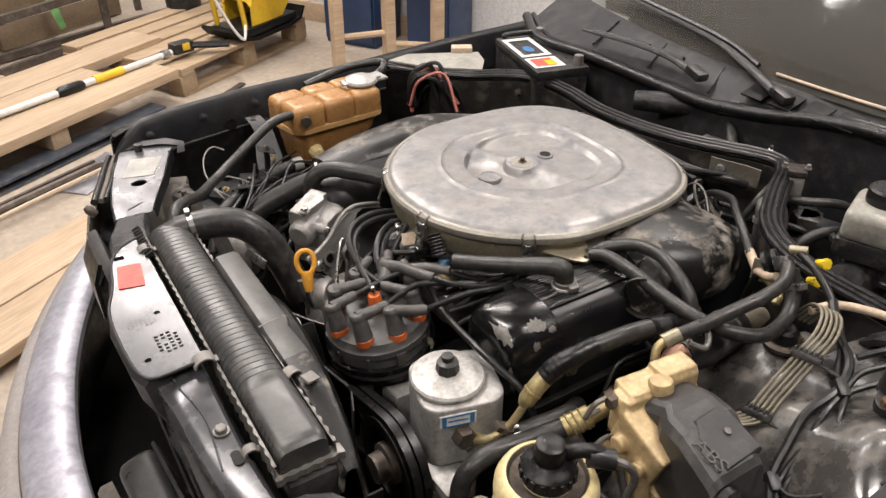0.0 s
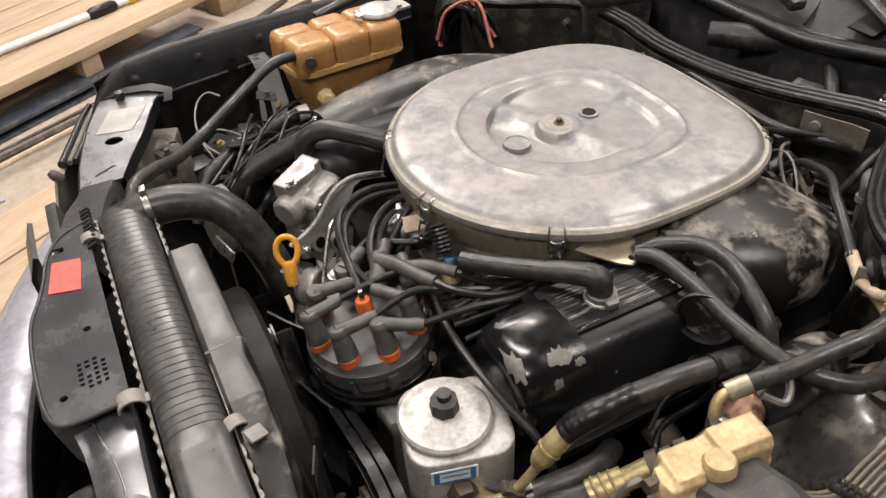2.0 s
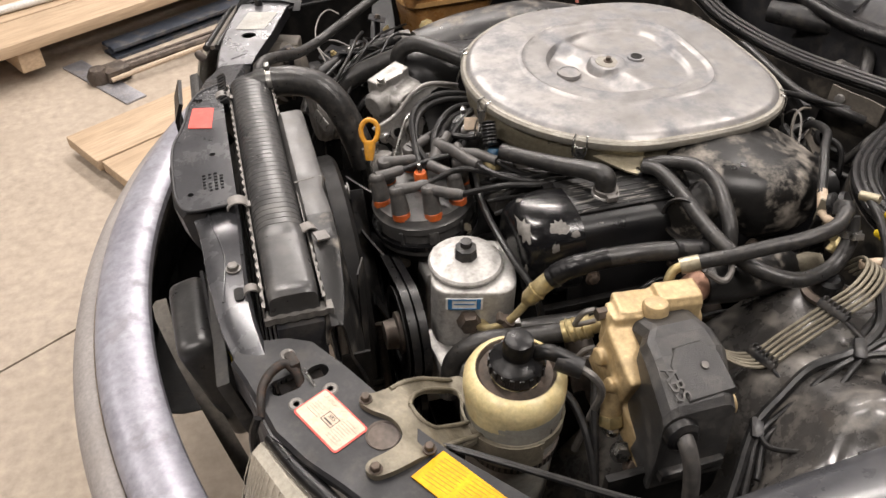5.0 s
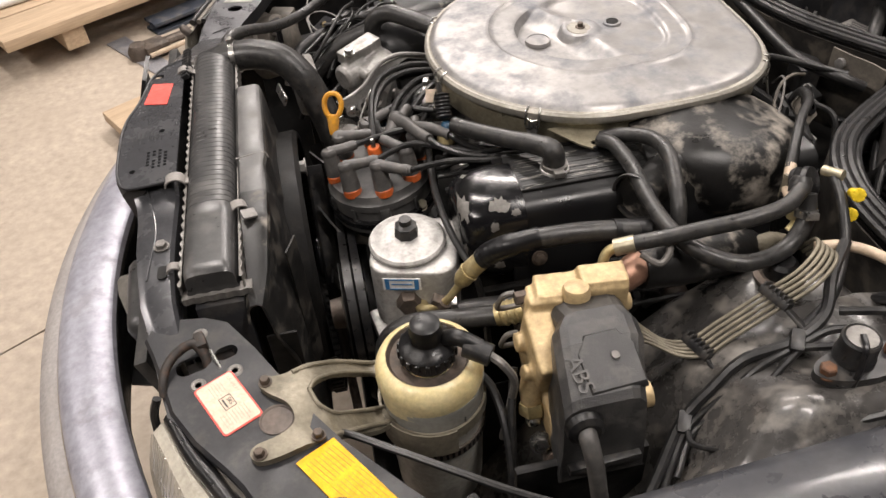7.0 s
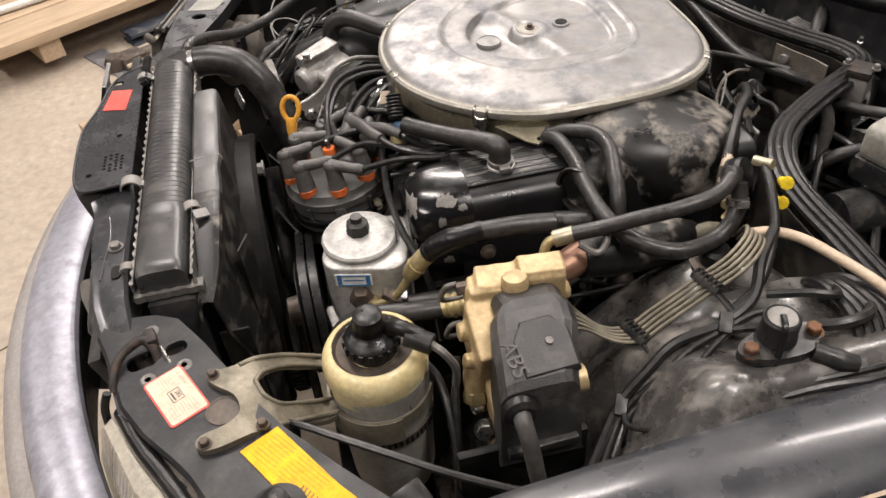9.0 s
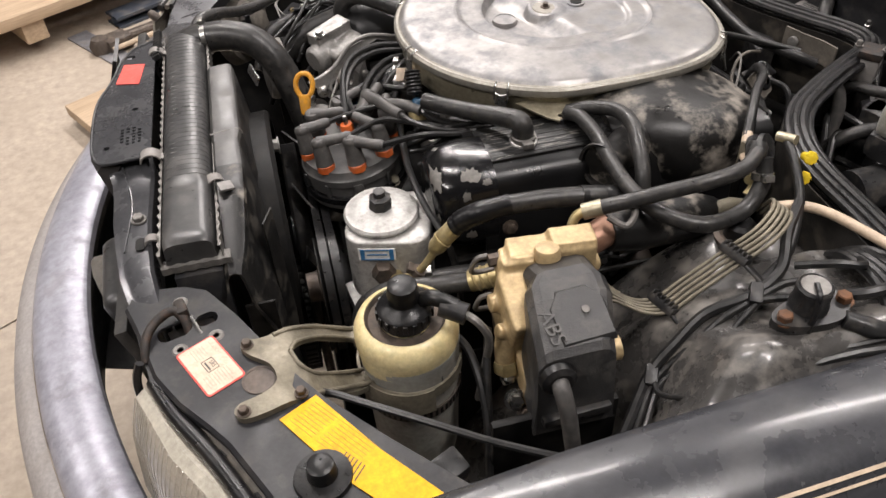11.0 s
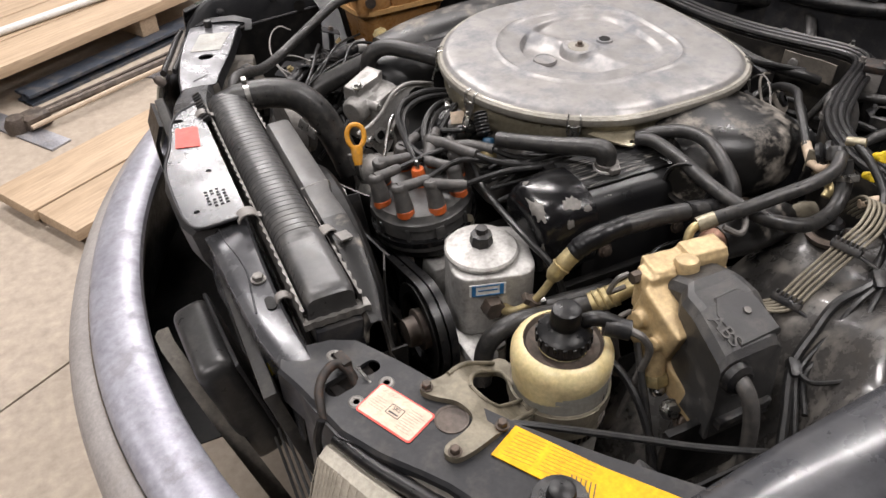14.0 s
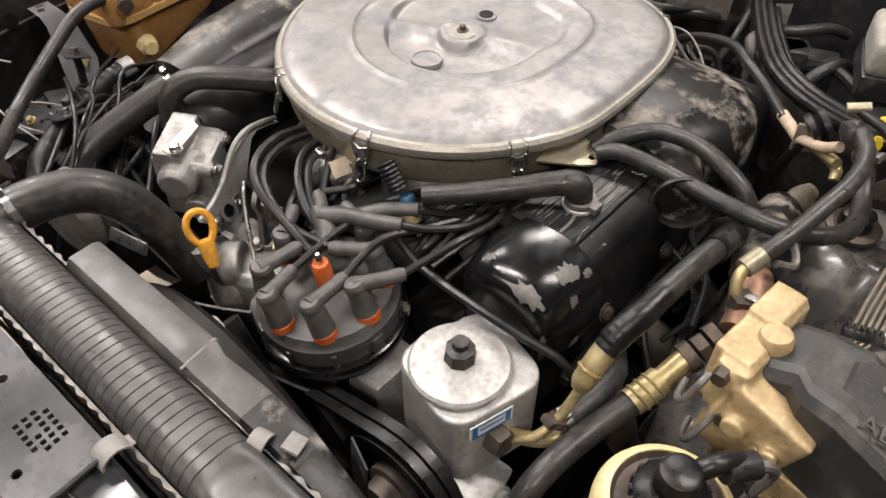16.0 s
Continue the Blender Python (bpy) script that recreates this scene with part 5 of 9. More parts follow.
        part("loop", tube([at(-0.005, 0.006, 0.888), at(-0.006, 0.01, 0.872), at(0, 0.012, 0.865), at(0.006, 0.01, 0.872), at(0.005, 0.006, 0.888)], 0.0014, 6), STEEL, clip)
    # mounting tab and rubber mount
    tab = part("tab", slab([(-0.04, 0.035), (0.035, 0.035), (0.028, 0.004), (0.014, -0.016), (0.002, -0.016), (-0.01, -0.006)], -0.0025, 0, pose(0.652, 0.676, 0.891, 8, 0, 4), holes=[ring2d(0.008, -0.007, 0.004, n=10)]), ZINC, f, "zinc-plated mounting tab")
    part("rubber_mount", lathe([(0, 0), (0.013, 0), (0.0135, 0.014), (0.011, 0.015), (0.0135, 0.017), (0.013, 0.028), (0.005, 0.03), (0.004, 0.036), (0, 0.036)], pose(0.66, 0.663, 0.853)), RUBBER, tab, "black rubber mount")
    # black plastic resonator at the rear corner
    prof_pts = []
    for t in np.linspace(0, 1, 13):
        # along the car: from the front flange to the round rear end
        x = 0.715 + 0.235 * t
        bulge = math.sin(math.pi * min(1, 0.18 + t * 0.78)) ** 0.55
        yc, zc = 0.695 - 0.035 * t, 0.852 - 0.01 * t
        ry, rz = 0.115 * bulge, 0.062 * bulge
        prof_pts.append((x, yc, zc, max(ry, 0.012), max(rz, 0.008)))
    bm = bmesh.new()
    rings = []
    for x, yc, zc, ry, rz in prof_pts:
        rings.append([bm.verts.new((x, yc + ry * math.copysign(abs(math.cos(b)) ** 0.62, math.cos(b)), zc + rz * math.copysign(abs(math.sin(b)) ** 0.62, math.sin(b)))) for b in np.linspace(0, 2 * math.pi, 29)[:-1]])
    for a, b in zip(rings, rings[1:]):
        for k in range(28):
            bm.faces.new((a[k], a[(k + 1) % 28], b[(k + 1) % 28], b[k]))
    bm.faces.new(rings[0])
    bm.faces.new(rings[-1])
    res = part("resonator", bm, DUSTY, f, "dusty black plastic intake resonator", angle=60)
    part("trumpet", tube([(0.80, 0.66, 0.862), (0.75, 0.62, 0.866), (0.705, 0.585, 0.874), (0.679, 0.568, 0.876)], [0.04, 0.03, 0.024, 0.029], 20), DUSTY, res, "dusty intake trumpet")
    part("trumpet_mouth", lathe([(0.03, -0.03), (0.036, 0.002), (0.0405, 0.004), (0.0415, 0.0), (0.04, -0.004)], axis((0.676, 0.566, 0.876), (-0.8, -0.5, 0.05)) @ Matrix.Scale(0.78, 4), 32, None, False), PLASTIC, res)
    part("duct", tube([(0.80, 1.14, 0.875), (0.7, 1.195, 0.868), (0.58, 1.205, 0.855), (0.49, 1.20, 0.84)], [0.05, 0.062, 0.06, 0.05], 20, flat=0.55), DUSTY, f, "flat black plastic intake duct")


def build_cold_duct():
    d = thing("intake_hose", (0.42, 1.2, 0.7), "black corrugated intake hose beside the radiator", "hose")
    pts = [(0.50, 1.21, 0.83), (0.44, 1.24, 0.80), (0.36, 1.26, 0.76), (0.28, 1.24, 0.70)]
    part("hose", tube(pts, 0.02, 12), HOSE, d)
    part("clip", band((0.49, 1.213, 0.828), (0.7, -0.3, 0.3), 0.021), STEEL, d)


def build_radiator():
    r = thing("radiator", (0.175, 0.82, 0.3), "black plastic-tanked radiator with aluminium core", "radiator")
    # ribbed top tank
    pitch, ys = 0.0104, [0.5465, 0.548, 0.551, 0.556]
    while ys[-1] < 1.05:
        ys += [ys[-1] + pitch * q for q in (0.72, 0.80, 0.88, 1.0)]
    rows = []
    for k, y in enumerate(ys):
        groove = k > 4 and (k - 3) % 4 == 2
        e = max(0.0, min(1.0, (y - 0.5465) / 0.012))
        far = max(0.0, min(1.0, (y - 0.652) / 0.012))
        w, h = 0.0275 + 0.0015 * e + 0.0015 * far, 0.0215 + 0.0045 * e * (2 - e) + 0.003 * far
        power = 0.42 + 0.3 * far
        prof = [(-w - 0.003, -0.012)]
        for q in np.linspace(0, math.pi, 17):
            c = abs(math.cos(q))
            # grooves run right over behind the step, on the flank alone before it
            g = (0.0008 if far > 0.5 else 0.0012 * (math.cos(q) > 0.75)) if groove else 0.0
            prof.append((-math.copysign(c ** power, math.cos(q)) * (w - g), (h - g) * math.sin(q) ** power))
        prof.append((w + 0.003, -0.012))
        rows.append([(0.1715 + dx, y, 0.876 + dz) for dx, dz in prof])
    bm = sheet(rows)
    bm.verts.ensure_lookup_table()
    bm.faces.new([bm.verts[i] for i in range(19)])
    bm.faces.new([bm.verts[i] for i in range(len(bm.verts) - 19, len(bm.verts))])
    tank = part("top_tank", bm, TANK, r, "ribbed black plastic top tank", angle=32)
    # crimped seam round the tank foot
    for x, sgn in ((0.138, -1), (0.2055, 1)):
        rows = [[(x + sgn * (0.001 + 0.0012 * math.sin(k * 0.95)), 0.545 + 0.52 * k / 200, z + (0.0007 * math.sin(k * 0.95) if z > 0.88 else 0)) for z in (0.862, 0.876, 0.8845, 0.887)] + [(x - sgn * 0.002, 0.545 + 0.52 * k / 200, 0.8872)] for k in range(201)]
        part("crimp", sheet(rows, 0.001), DARK_ALLOY, r, "wavy crimped metal seam")
    rows = [[(0.136 + 0.078 * k / 36, 0.541 - 0.002 * math.sin(k * 0.9), z + 0.0012 * math.sin(k * 0.9)) for z in (0.861, 0.866, 0.870)] + [(0.136 + 0.078 * k / 36, 0.556, 0.870)] for k in range(37)]
    part("crimp", sheet(rows, 0.0012), DARK_ALLOY, r)
    part("core", box((0.05, 0.53, 0.45), pose(0.175, 0.805, 0.632), 0.003), DARK_ALLOY, r, "aluminium core")
    part("side_cheek", box((0.055, 0.012, 0.46), pose(0.175, 0.541, 0.628), 0.003), SHEET, r)
    # neck and filler
    part("neck", tube([(0.165, 1.053, 0.882), (0.19, 1.053, 0.888), (0.215, 1.048, 0.891)], 0.022, 18), PLASTIC, tank)
    # clips that hold the tank
    def bent_clip(at, turn, size, mat, label):
        m = pose(*at, 0, 0, turn)
        rows = [[m @ Vector((0.6 * size * math.sin(a), v * size, 0.55 * size * math.cos(a) - 0.4 * size)) for v in (-0.38, -0.34, 0.34, 0.38)] for a in np.linspace(-1.5, 1.25, 9)]
        c = part("clip", sheet(rows, 0.002), mat, r, label, angle=50)
        part("tongue", box((0.5 * size, 0.5 * size, 0.003), m @ pose(0.75 * size, 0, -0.36 * size, 0, 12, 0), 0.001), mat, c)

    for x, y, size in ((0.126, 0.738, 0.023), (0.128, 1.02, 0.02), (0.127, 0.59, 0.015)):
        bent_clip((x, y, 0.897 - (0.018 if size < 0.02 else 0)), 0, size, GREY, "grey bent retaining clip")
    bent_clip((0.205, 0.662, 0.896), 15, 0.019, GREY, "pale bent shroud clip")
    part("clip", box((0.018, 0.015, 0.004), pose(0.219, 0.638, 0.898, 10, 12, 20), 0.0015), GREY, r, "pale bent shroud clip")
    # serrated lip
    for k in range(10):
        part("serration", box((0.012, 0.005, 0.008), pose(0.13, 1.0 + 0.009 * k, 0.895, 0, -25, 0), 0.001), PLASTIC, tank)


def build_shroud():
    s = thing("fan_shroud", (0.24, 0.8, 0.35), "black plastic fan shroud behind the radiator", "fan shroud")
    rows = []
    for t in np.linspace(0, 1, 30):
        y = 0.958 - 0.432 * t
        x1 = float(np.interp(y, (0.52, 0.565, 0.64, 0.70, 0.757, 0.762, 0.85, 0.95, 0.958), (0.222, 0.233, 0.241, 0.242, 0.239, 0.243, 0.242, 0.241, 0.238)))
        top = 0.897 - 0.035 * max(0, (0.64 - y) / 0.11) - (0.004 if y < 0.762 else 0)
        if t < 0.04:
            top -= 0.03 * (1 - t / 0.04) ** 2
        rows.append([(0.2, y, top - 0.03), (0.203, y, top - 0.008), (0.208, y, top - 0.001), (x1 - 0.008, y, top), (x1 - 0.002, y, top - 0.003), (x1, y, top - 0.01), (x1 + 0.006, y, top - 0.06), (max(x1 + 0.016, 0.245), y - 0.004, 0.75), (max(x1 + 0.016, 0.25), y - 0.006, 0.5), (x1, y, 0.36)])
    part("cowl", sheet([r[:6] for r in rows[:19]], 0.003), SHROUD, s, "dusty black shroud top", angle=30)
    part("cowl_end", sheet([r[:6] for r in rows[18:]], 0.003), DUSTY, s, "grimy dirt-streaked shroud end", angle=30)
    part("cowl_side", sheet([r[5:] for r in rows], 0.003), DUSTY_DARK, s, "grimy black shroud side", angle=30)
    part("seam", tube([(0.203, 0.761, 0.894), (0.225, 0.763, 0.8955), (0.240, 0.766, 0.894), (0.244, 0.767, 0.885)], 0.0014, 6), GREY, s, "pale moulding seam")
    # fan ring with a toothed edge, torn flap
    # ring is darker than its teeth, its colour standing for shade
    ring = part("ring", lathe([(0.20, -0.03), (0.212, -0.03), (0.214, 0.006), (0.209, 0.012), (0.2, 0.012)], pose(0.266, 0.84, 0.62, 0, 90, 0), 72, None, False), DEEP, s, "fan ring coloured near-black for shade")
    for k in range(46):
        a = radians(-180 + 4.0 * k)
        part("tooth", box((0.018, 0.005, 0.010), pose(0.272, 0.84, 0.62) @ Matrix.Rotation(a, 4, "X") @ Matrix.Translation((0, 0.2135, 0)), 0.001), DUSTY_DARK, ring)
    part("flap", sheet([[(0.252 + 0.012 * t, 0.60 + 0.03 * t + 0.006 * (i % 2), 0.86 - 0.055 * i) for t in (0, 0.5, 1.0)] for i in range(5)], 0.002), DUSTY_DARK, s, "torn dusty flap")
    part("stay", box((0.003, 0.05, 0.014), pose(0.268, 0.955, 0.865, 0, 25, 12), 0.001), STEEL, s, "bent metal stay")
    part("end_wall", sheet([[(x, 0.53, z) for z in (0.4, 0.6, 0.74, 0.80)] for x in (0.215, 0.235, 0.25)], 0.003), DEEP, s)
    # fan
    fan = thing("cooling_fan", (0.31, 0.87, 0.4), "black cooling fan and clutch behind the shroud", "fan")
    part("hub", lathe([(0, -0.03), (0.05, -0.03), (0.06, -0.015), (0.06, 0.015), (0.04, 0.03), (0, 0.03)], pose(0.315, 0.88, 0.62, 0, 90, 0)), DARK_ALLOY, fan)
    for k in range(9):
        a = 2 * math.pi * k / 9
        m = Matrix.Translation((0.31, 0.88, 0.62)) @ Matrix.Rotation(a, 4, "X")
        part("blade", sheet([[m @ Vector((x - 0.016 * (j - 1), y0 + 0.0, z)) for j, y0 in enumerate((-0.025, 0.0, 0.03))] for x, z in ((0.008, 0.055), (0.004, 0.11), (0.0, 0.165))], 0.003), PLASTIC, fan)


def pulley(name, at, r, w, parent, grooves=2):
    prof = [(0, -w / 2), (r * 0.3, -w / 2), (r * 0.35, -w * 0.2), (r * 0.75, -w * 0.2), (r * 0.8, -w / 2), (r, -w / 2)]
    for g in range(grooves):
        z0 = -w / 2 + w * g / grooves
        prof += [(r, z0 + 0.001), (r * 0.9, z0 + w / grooves / 2), (r, z0 + w / grooves - 0.001)]
    prof += [(r * 0.8, w / 2), (0, w / 2)]
    p = part(name, lathe(prof, Matrix.Translation(at) @ pose(0, 0, 0, 0, 90, 0), 40), DEEP, parent, "black grooved pulley")
    part("hub_bolt", hexbolt((at[0] - w / 2 - 0.002, at[1], at[2]), (-1, 0, 0), 0.009, 0.009), OLD_BOLT, p)
    return p


def belt_loop(x, circles, w=0.011, h=0.009):
    """A belt round pulleys (y, z, r), given in order, all turned the same way."""
    pts = []
    n = len(circles)
    for i in range(n):
        (y0, z0, r0), (y1, z1, r1) = circles[i], circles[(i + 1) % n]
        (yp, zp, rp) = circles[i - 1]
        # tangent angles
        def tang(a, b):
            d = math.hypot(b[0] - a[0], b[1] - a[1])
            return math.atan2(b[1] - a[1], b[0] - a[0]) - math.pi / 2 + math.asin((a[2] - b[2]) / d) * -1
        a_in, a_out = tang((yp, zp, rp), (y0, z0, r0)), tang((y0, z0, r0), (y1, z1, r1))
        while a_out < a_in:
            a_out += 2 * math.pi
        for k in range(9):
            a = a_in + (a_out - a_in) * k / 8
            pts.append(Vector((x, y0 + r0 * math.cos(a), z0 + r0 * math.sin(a))))
    bm = bmesh.new()
    rings = []
    for i, p in enumerate(pts):
        t = (pts[(i + 1) % len(pts)] - pts[i - 1]).normalized()
        out = Vector((0, t.z, -t.y))
        rings.append([bm.verts.new(p + Vector((dx, 0, 0)) + out * dh) for dx, dh in ((-w / 2, h / 2), (w / 2, h / 2), (w * 0.35, -h / 2), (-w * 0.35, -h / 2))])
    for i in range(len(rings)):
        a, b = rings[i - 1], rings[i]
        for k in range(4):
            bm.faces.new((a[k], a[(k + 1) % 4], b[(k + 1) % 4], b[k]))
    return bm


def build_drive():
    d = thing("belt_drive", (0.33, 0.75, 0.4), "black engine pulleys with twin rubber belts", "belt drive")
    pulley("pump_pulley", (0.322, 0.636, 0.702), 0.068, 0.03, d)
    part("pulley_hub", lathe([(0, -0.03), (0.02, -0.03), (0.022, -0.014), (0.03, -0.012), (0.03, 0.0), (0, 0.0)], pose(0.318, 0.636, 0.702, 0, 90, 0), 24), RAW_STEEL, d, "dull steel pulley hub")
    arm = part("tensioner", tube([(0.30, 0.70, 0.50), (0.298, 0.74, 0.62), (0.296, 0.80, 0.72), (0.296, 0.85, 0.80)], [0.018, 0.016, 0.014, 0.012], 8, flat=0.6), PLASTIC, d, "black tensioner arm")
    part("tension_bolt", hexbolt((0.286, 0.85, 0.80), (-1, 0, 0), 0.009, 0.01), GREY_CAST, arm)
    part("guide_roller", lathe([(0, -0.02), (0.03, -0.02), (0.034, -0.016), (0.034, 0.016), (0.03, 0.02), (0, 0.02)], pose(0.295, 0.80, 0.66, 0, 90, 0), 28), VALVE_BLACK, d, "glossy black guide roller")
    part("threaded_rod", tube([(0.292, 0.70, 0.66), (0.293, 0.66, 0.56), (0.294, 0.63, 0.48)], 0.007, 8), RAW_STEEL, d, "threaded adjuster rod")
    # added plate keeps the gap under the pulleys dark
    part("floor_mask", box((0.22, 0.34, 0.006), pose(0.49, 0.62, 0.36, 0, 8, 0), 0.001), DEEP, d, "near-black plate added to hide the bright floor")
    pulley("water_pump_pulley", (0.325, 0.87, 0.62), 0.075, 0.04, d, 3)
    pulley("crank_pulley", (0.325, 0.85, 0.40), 0.085, 0.04, d, 3)
    pulley("idler_pulley", (0.325, 0.70, 0.50), 0.055, 0.03, d)
    for x in (0.318, 0.332):
        part("belt", belt_loop(x, [(0.636, 0.702, 0.068), (0.85, 0.40, 0.085), (0.87, 0.62, 0.075)]), RUBBER, d, "worn black rubber V-belt")
    part("belt", belt_loop(0.346, [(0.70, 0.50, 0.055), (0.85, 0.40, 0.085), (0.87, 0.62, 0.075)]), RUBBER, d)


def build_steering_pump():
    p = thing("power_steering_pump", (0.402, 0.632, 0.66), "grey cast power steering pump with round lid", "pump")
    body = cast("body", box((0.07, 0.07, 0.10), pose(0.40, 0.632, 0.66, 0, 0, -16), 0, lathe([(0, 0), (0.014, 0), (0.014, 0.03), (0, 0.03)], pose(0.362, 0.60, 0.70, 0, 70, 30), 16, slab(rounded(0.112, 0.106, 0.026), -0.1, 0.0, pose(0.411, 0.627, 0.811, 0, 0, -16)))), ALLOY, p, "grey cast alloy pump body")
    lid = part("lid", lathe([(0, 0), (0.046, 0), (0.049, 0.002), (0.0495, 0.006), (0.047, 0.009), (0.043, 0.0095), (0.04, 0.011), (0.03, 0.0135), (0.018, 0.0145), (0, 0.0145)], pose(0.402, 0.632, 0.812), 48), ALLOY, p, "round pressed metal lid")
    part("nut", lathe([(0.0155, 0), (0.0155, 0.008), (0.0145, 0.01), (0.0145, 0.016), (0.008, 0.0185), (0.008, 0.026), (0, 0.027)], pose(0.402, 0.632, 0.8255, 0, 0, 10), 8), PLASTIC, lid, "dark plastic knob nut")
    m = pose(0.384, 0.5783, 0.7935, 90, 0, -16)
    plate = part("type_plate", slab(rounded(0.048, 0.02, 0.001), 0, 0.001, m), WHITE, p, "white and blue type plate")
    bm = bmesh.new()
    for x in (-0.0185, 0.0185):
        box((0.0055, 0.018, 0.0006), m @ Matrix.Translation((x, 0, 0.0014)), 0, bm)
    for y, w in ((0.0075, 0.03), (0.0, 0.026), (-0.0085, 0.032)):
        box((w, 0.0018, 0.0006), m @ Matrix.Translation((0, y, 0.0014)), 0, bm)
    part("print", bm, BLUE, plate)
    port = part("port", lathe([(0, 0), (0.016, 0), (0.016, 0.012), (0.013, 0.016), (0, 0.016)], axis((0.39, 0.578, 0.764), (-0.1, -1, 0.1)), 6), OLD_BOLT, p, "rusty hexagonal hose port")
    part("port_boss", box((0.05, 0.03, 0.05), pose(0.395, 0.592, 0.752, 0, 0, -16), 0.008), ALLOY, p)
    part("bracket", box((0.06, 0.07, 0.02), pose(0.372, 0.59, 0.70, 20, 0, 12), 0.006), ALLOY, p, "cast mounting bracket")
    part("mount_bolt", hexbolt((0.375, 0.553, 0.695), (0, -1, 0.3), 0.009), ALLOY, p)
    part("high_pressure_pipe", tube([(0.405, 0.572, 0.757), (0.41, 0.55, 0.765), (0.425, 0.535, 0.762), (0.437, 0.533, 0.765)], 0.0075, 10), BRASS, p, "yellow-passivated pipe")
    # return hose and its clip
    part("return_hose", tube([(0.435, 0.538, 0.768), (0.47, 0.53, 0.775), (0.52, 0.53, 0.77), (0.56, 0.55, 0.75)], 0.013, 12), HOSE, p)
    part("hose_clip", band((0.443, 0.536, 0.769), (1, -0.2, 0.1), 0.0135), STEEL, p)


def build_ac_pipe():
    a = thing("pressure_line", (0.5, 0.53, 0.85), "taped black pressure hose with yellow metal end", "hose")
    part("pipe", tube([(0.40, 0.562, 0.762), (0.41, 0.545, 0.775), (0.428, 0.536, 0.79), (0.444, 0.531, 0.815), (0.456, 0.528, 0.84)], 0.0052, 10), BRASS, a, "yellow-passivated bent pipe")
    part("ferrule", tube([(0.448, 0.531, 0.824), (0.453, 0.53, 0.832), (0.464, 0.528, 0.848), (0.480, 0.525, 0.866)], [0.007, 0.0112, 0.0115, 0.0115], 14), BRASS, a, "yellow metal ferrule")
    part("ferrule_ring", lathe([(0.0113, -0.002), (0.0128, -0.001), (0.0128, 0.001), (0.0113, 0.002)], axis((0.46, 0.529, 0.842), (0.016, -0.002, 0.018)), 16), BRASS, a)
    part("clip", band((0.428, 0.536, 0.79), (0.3, -0.1, 0.5), 0.0075), OLD_BOLT, a, "rusty pipe clip")
    tape = [Vector(p) for p in smooth_path([(0.474, 0.526, 0.861), (0.488, 0.522, 0.874), (0.507, 0.516, 0.885), (0.54, 0.512, 0.892)], 9)]
    part("tape", tube(tape, [0.0122 + 0.0003 * ((i * 7) % 3) + (0.001 if 4 < i < 20 else 0) for i in range(len(tape))], 16, 1), VALVE, a, "shiny black wrapped tape", angle=50)
    part("hose", tube([(0.53, 0.513, 0.89), (0.572, 0.509, 0.892), (0.605, 0.507, 0.89), (0.645, 0.503, 0.885), (0.69, 0.51, 0.865), (0.72, 0.53, 0.83)], [0.0118, 0.0118, 0.0118, 0.013, 0.0135], 14), HOSE, a)
    part("sleeve", tube([(0.622, 0.505, 0.888), (0.665, 0.504, 0.879)], 0.014, 14), RUBBER, a)


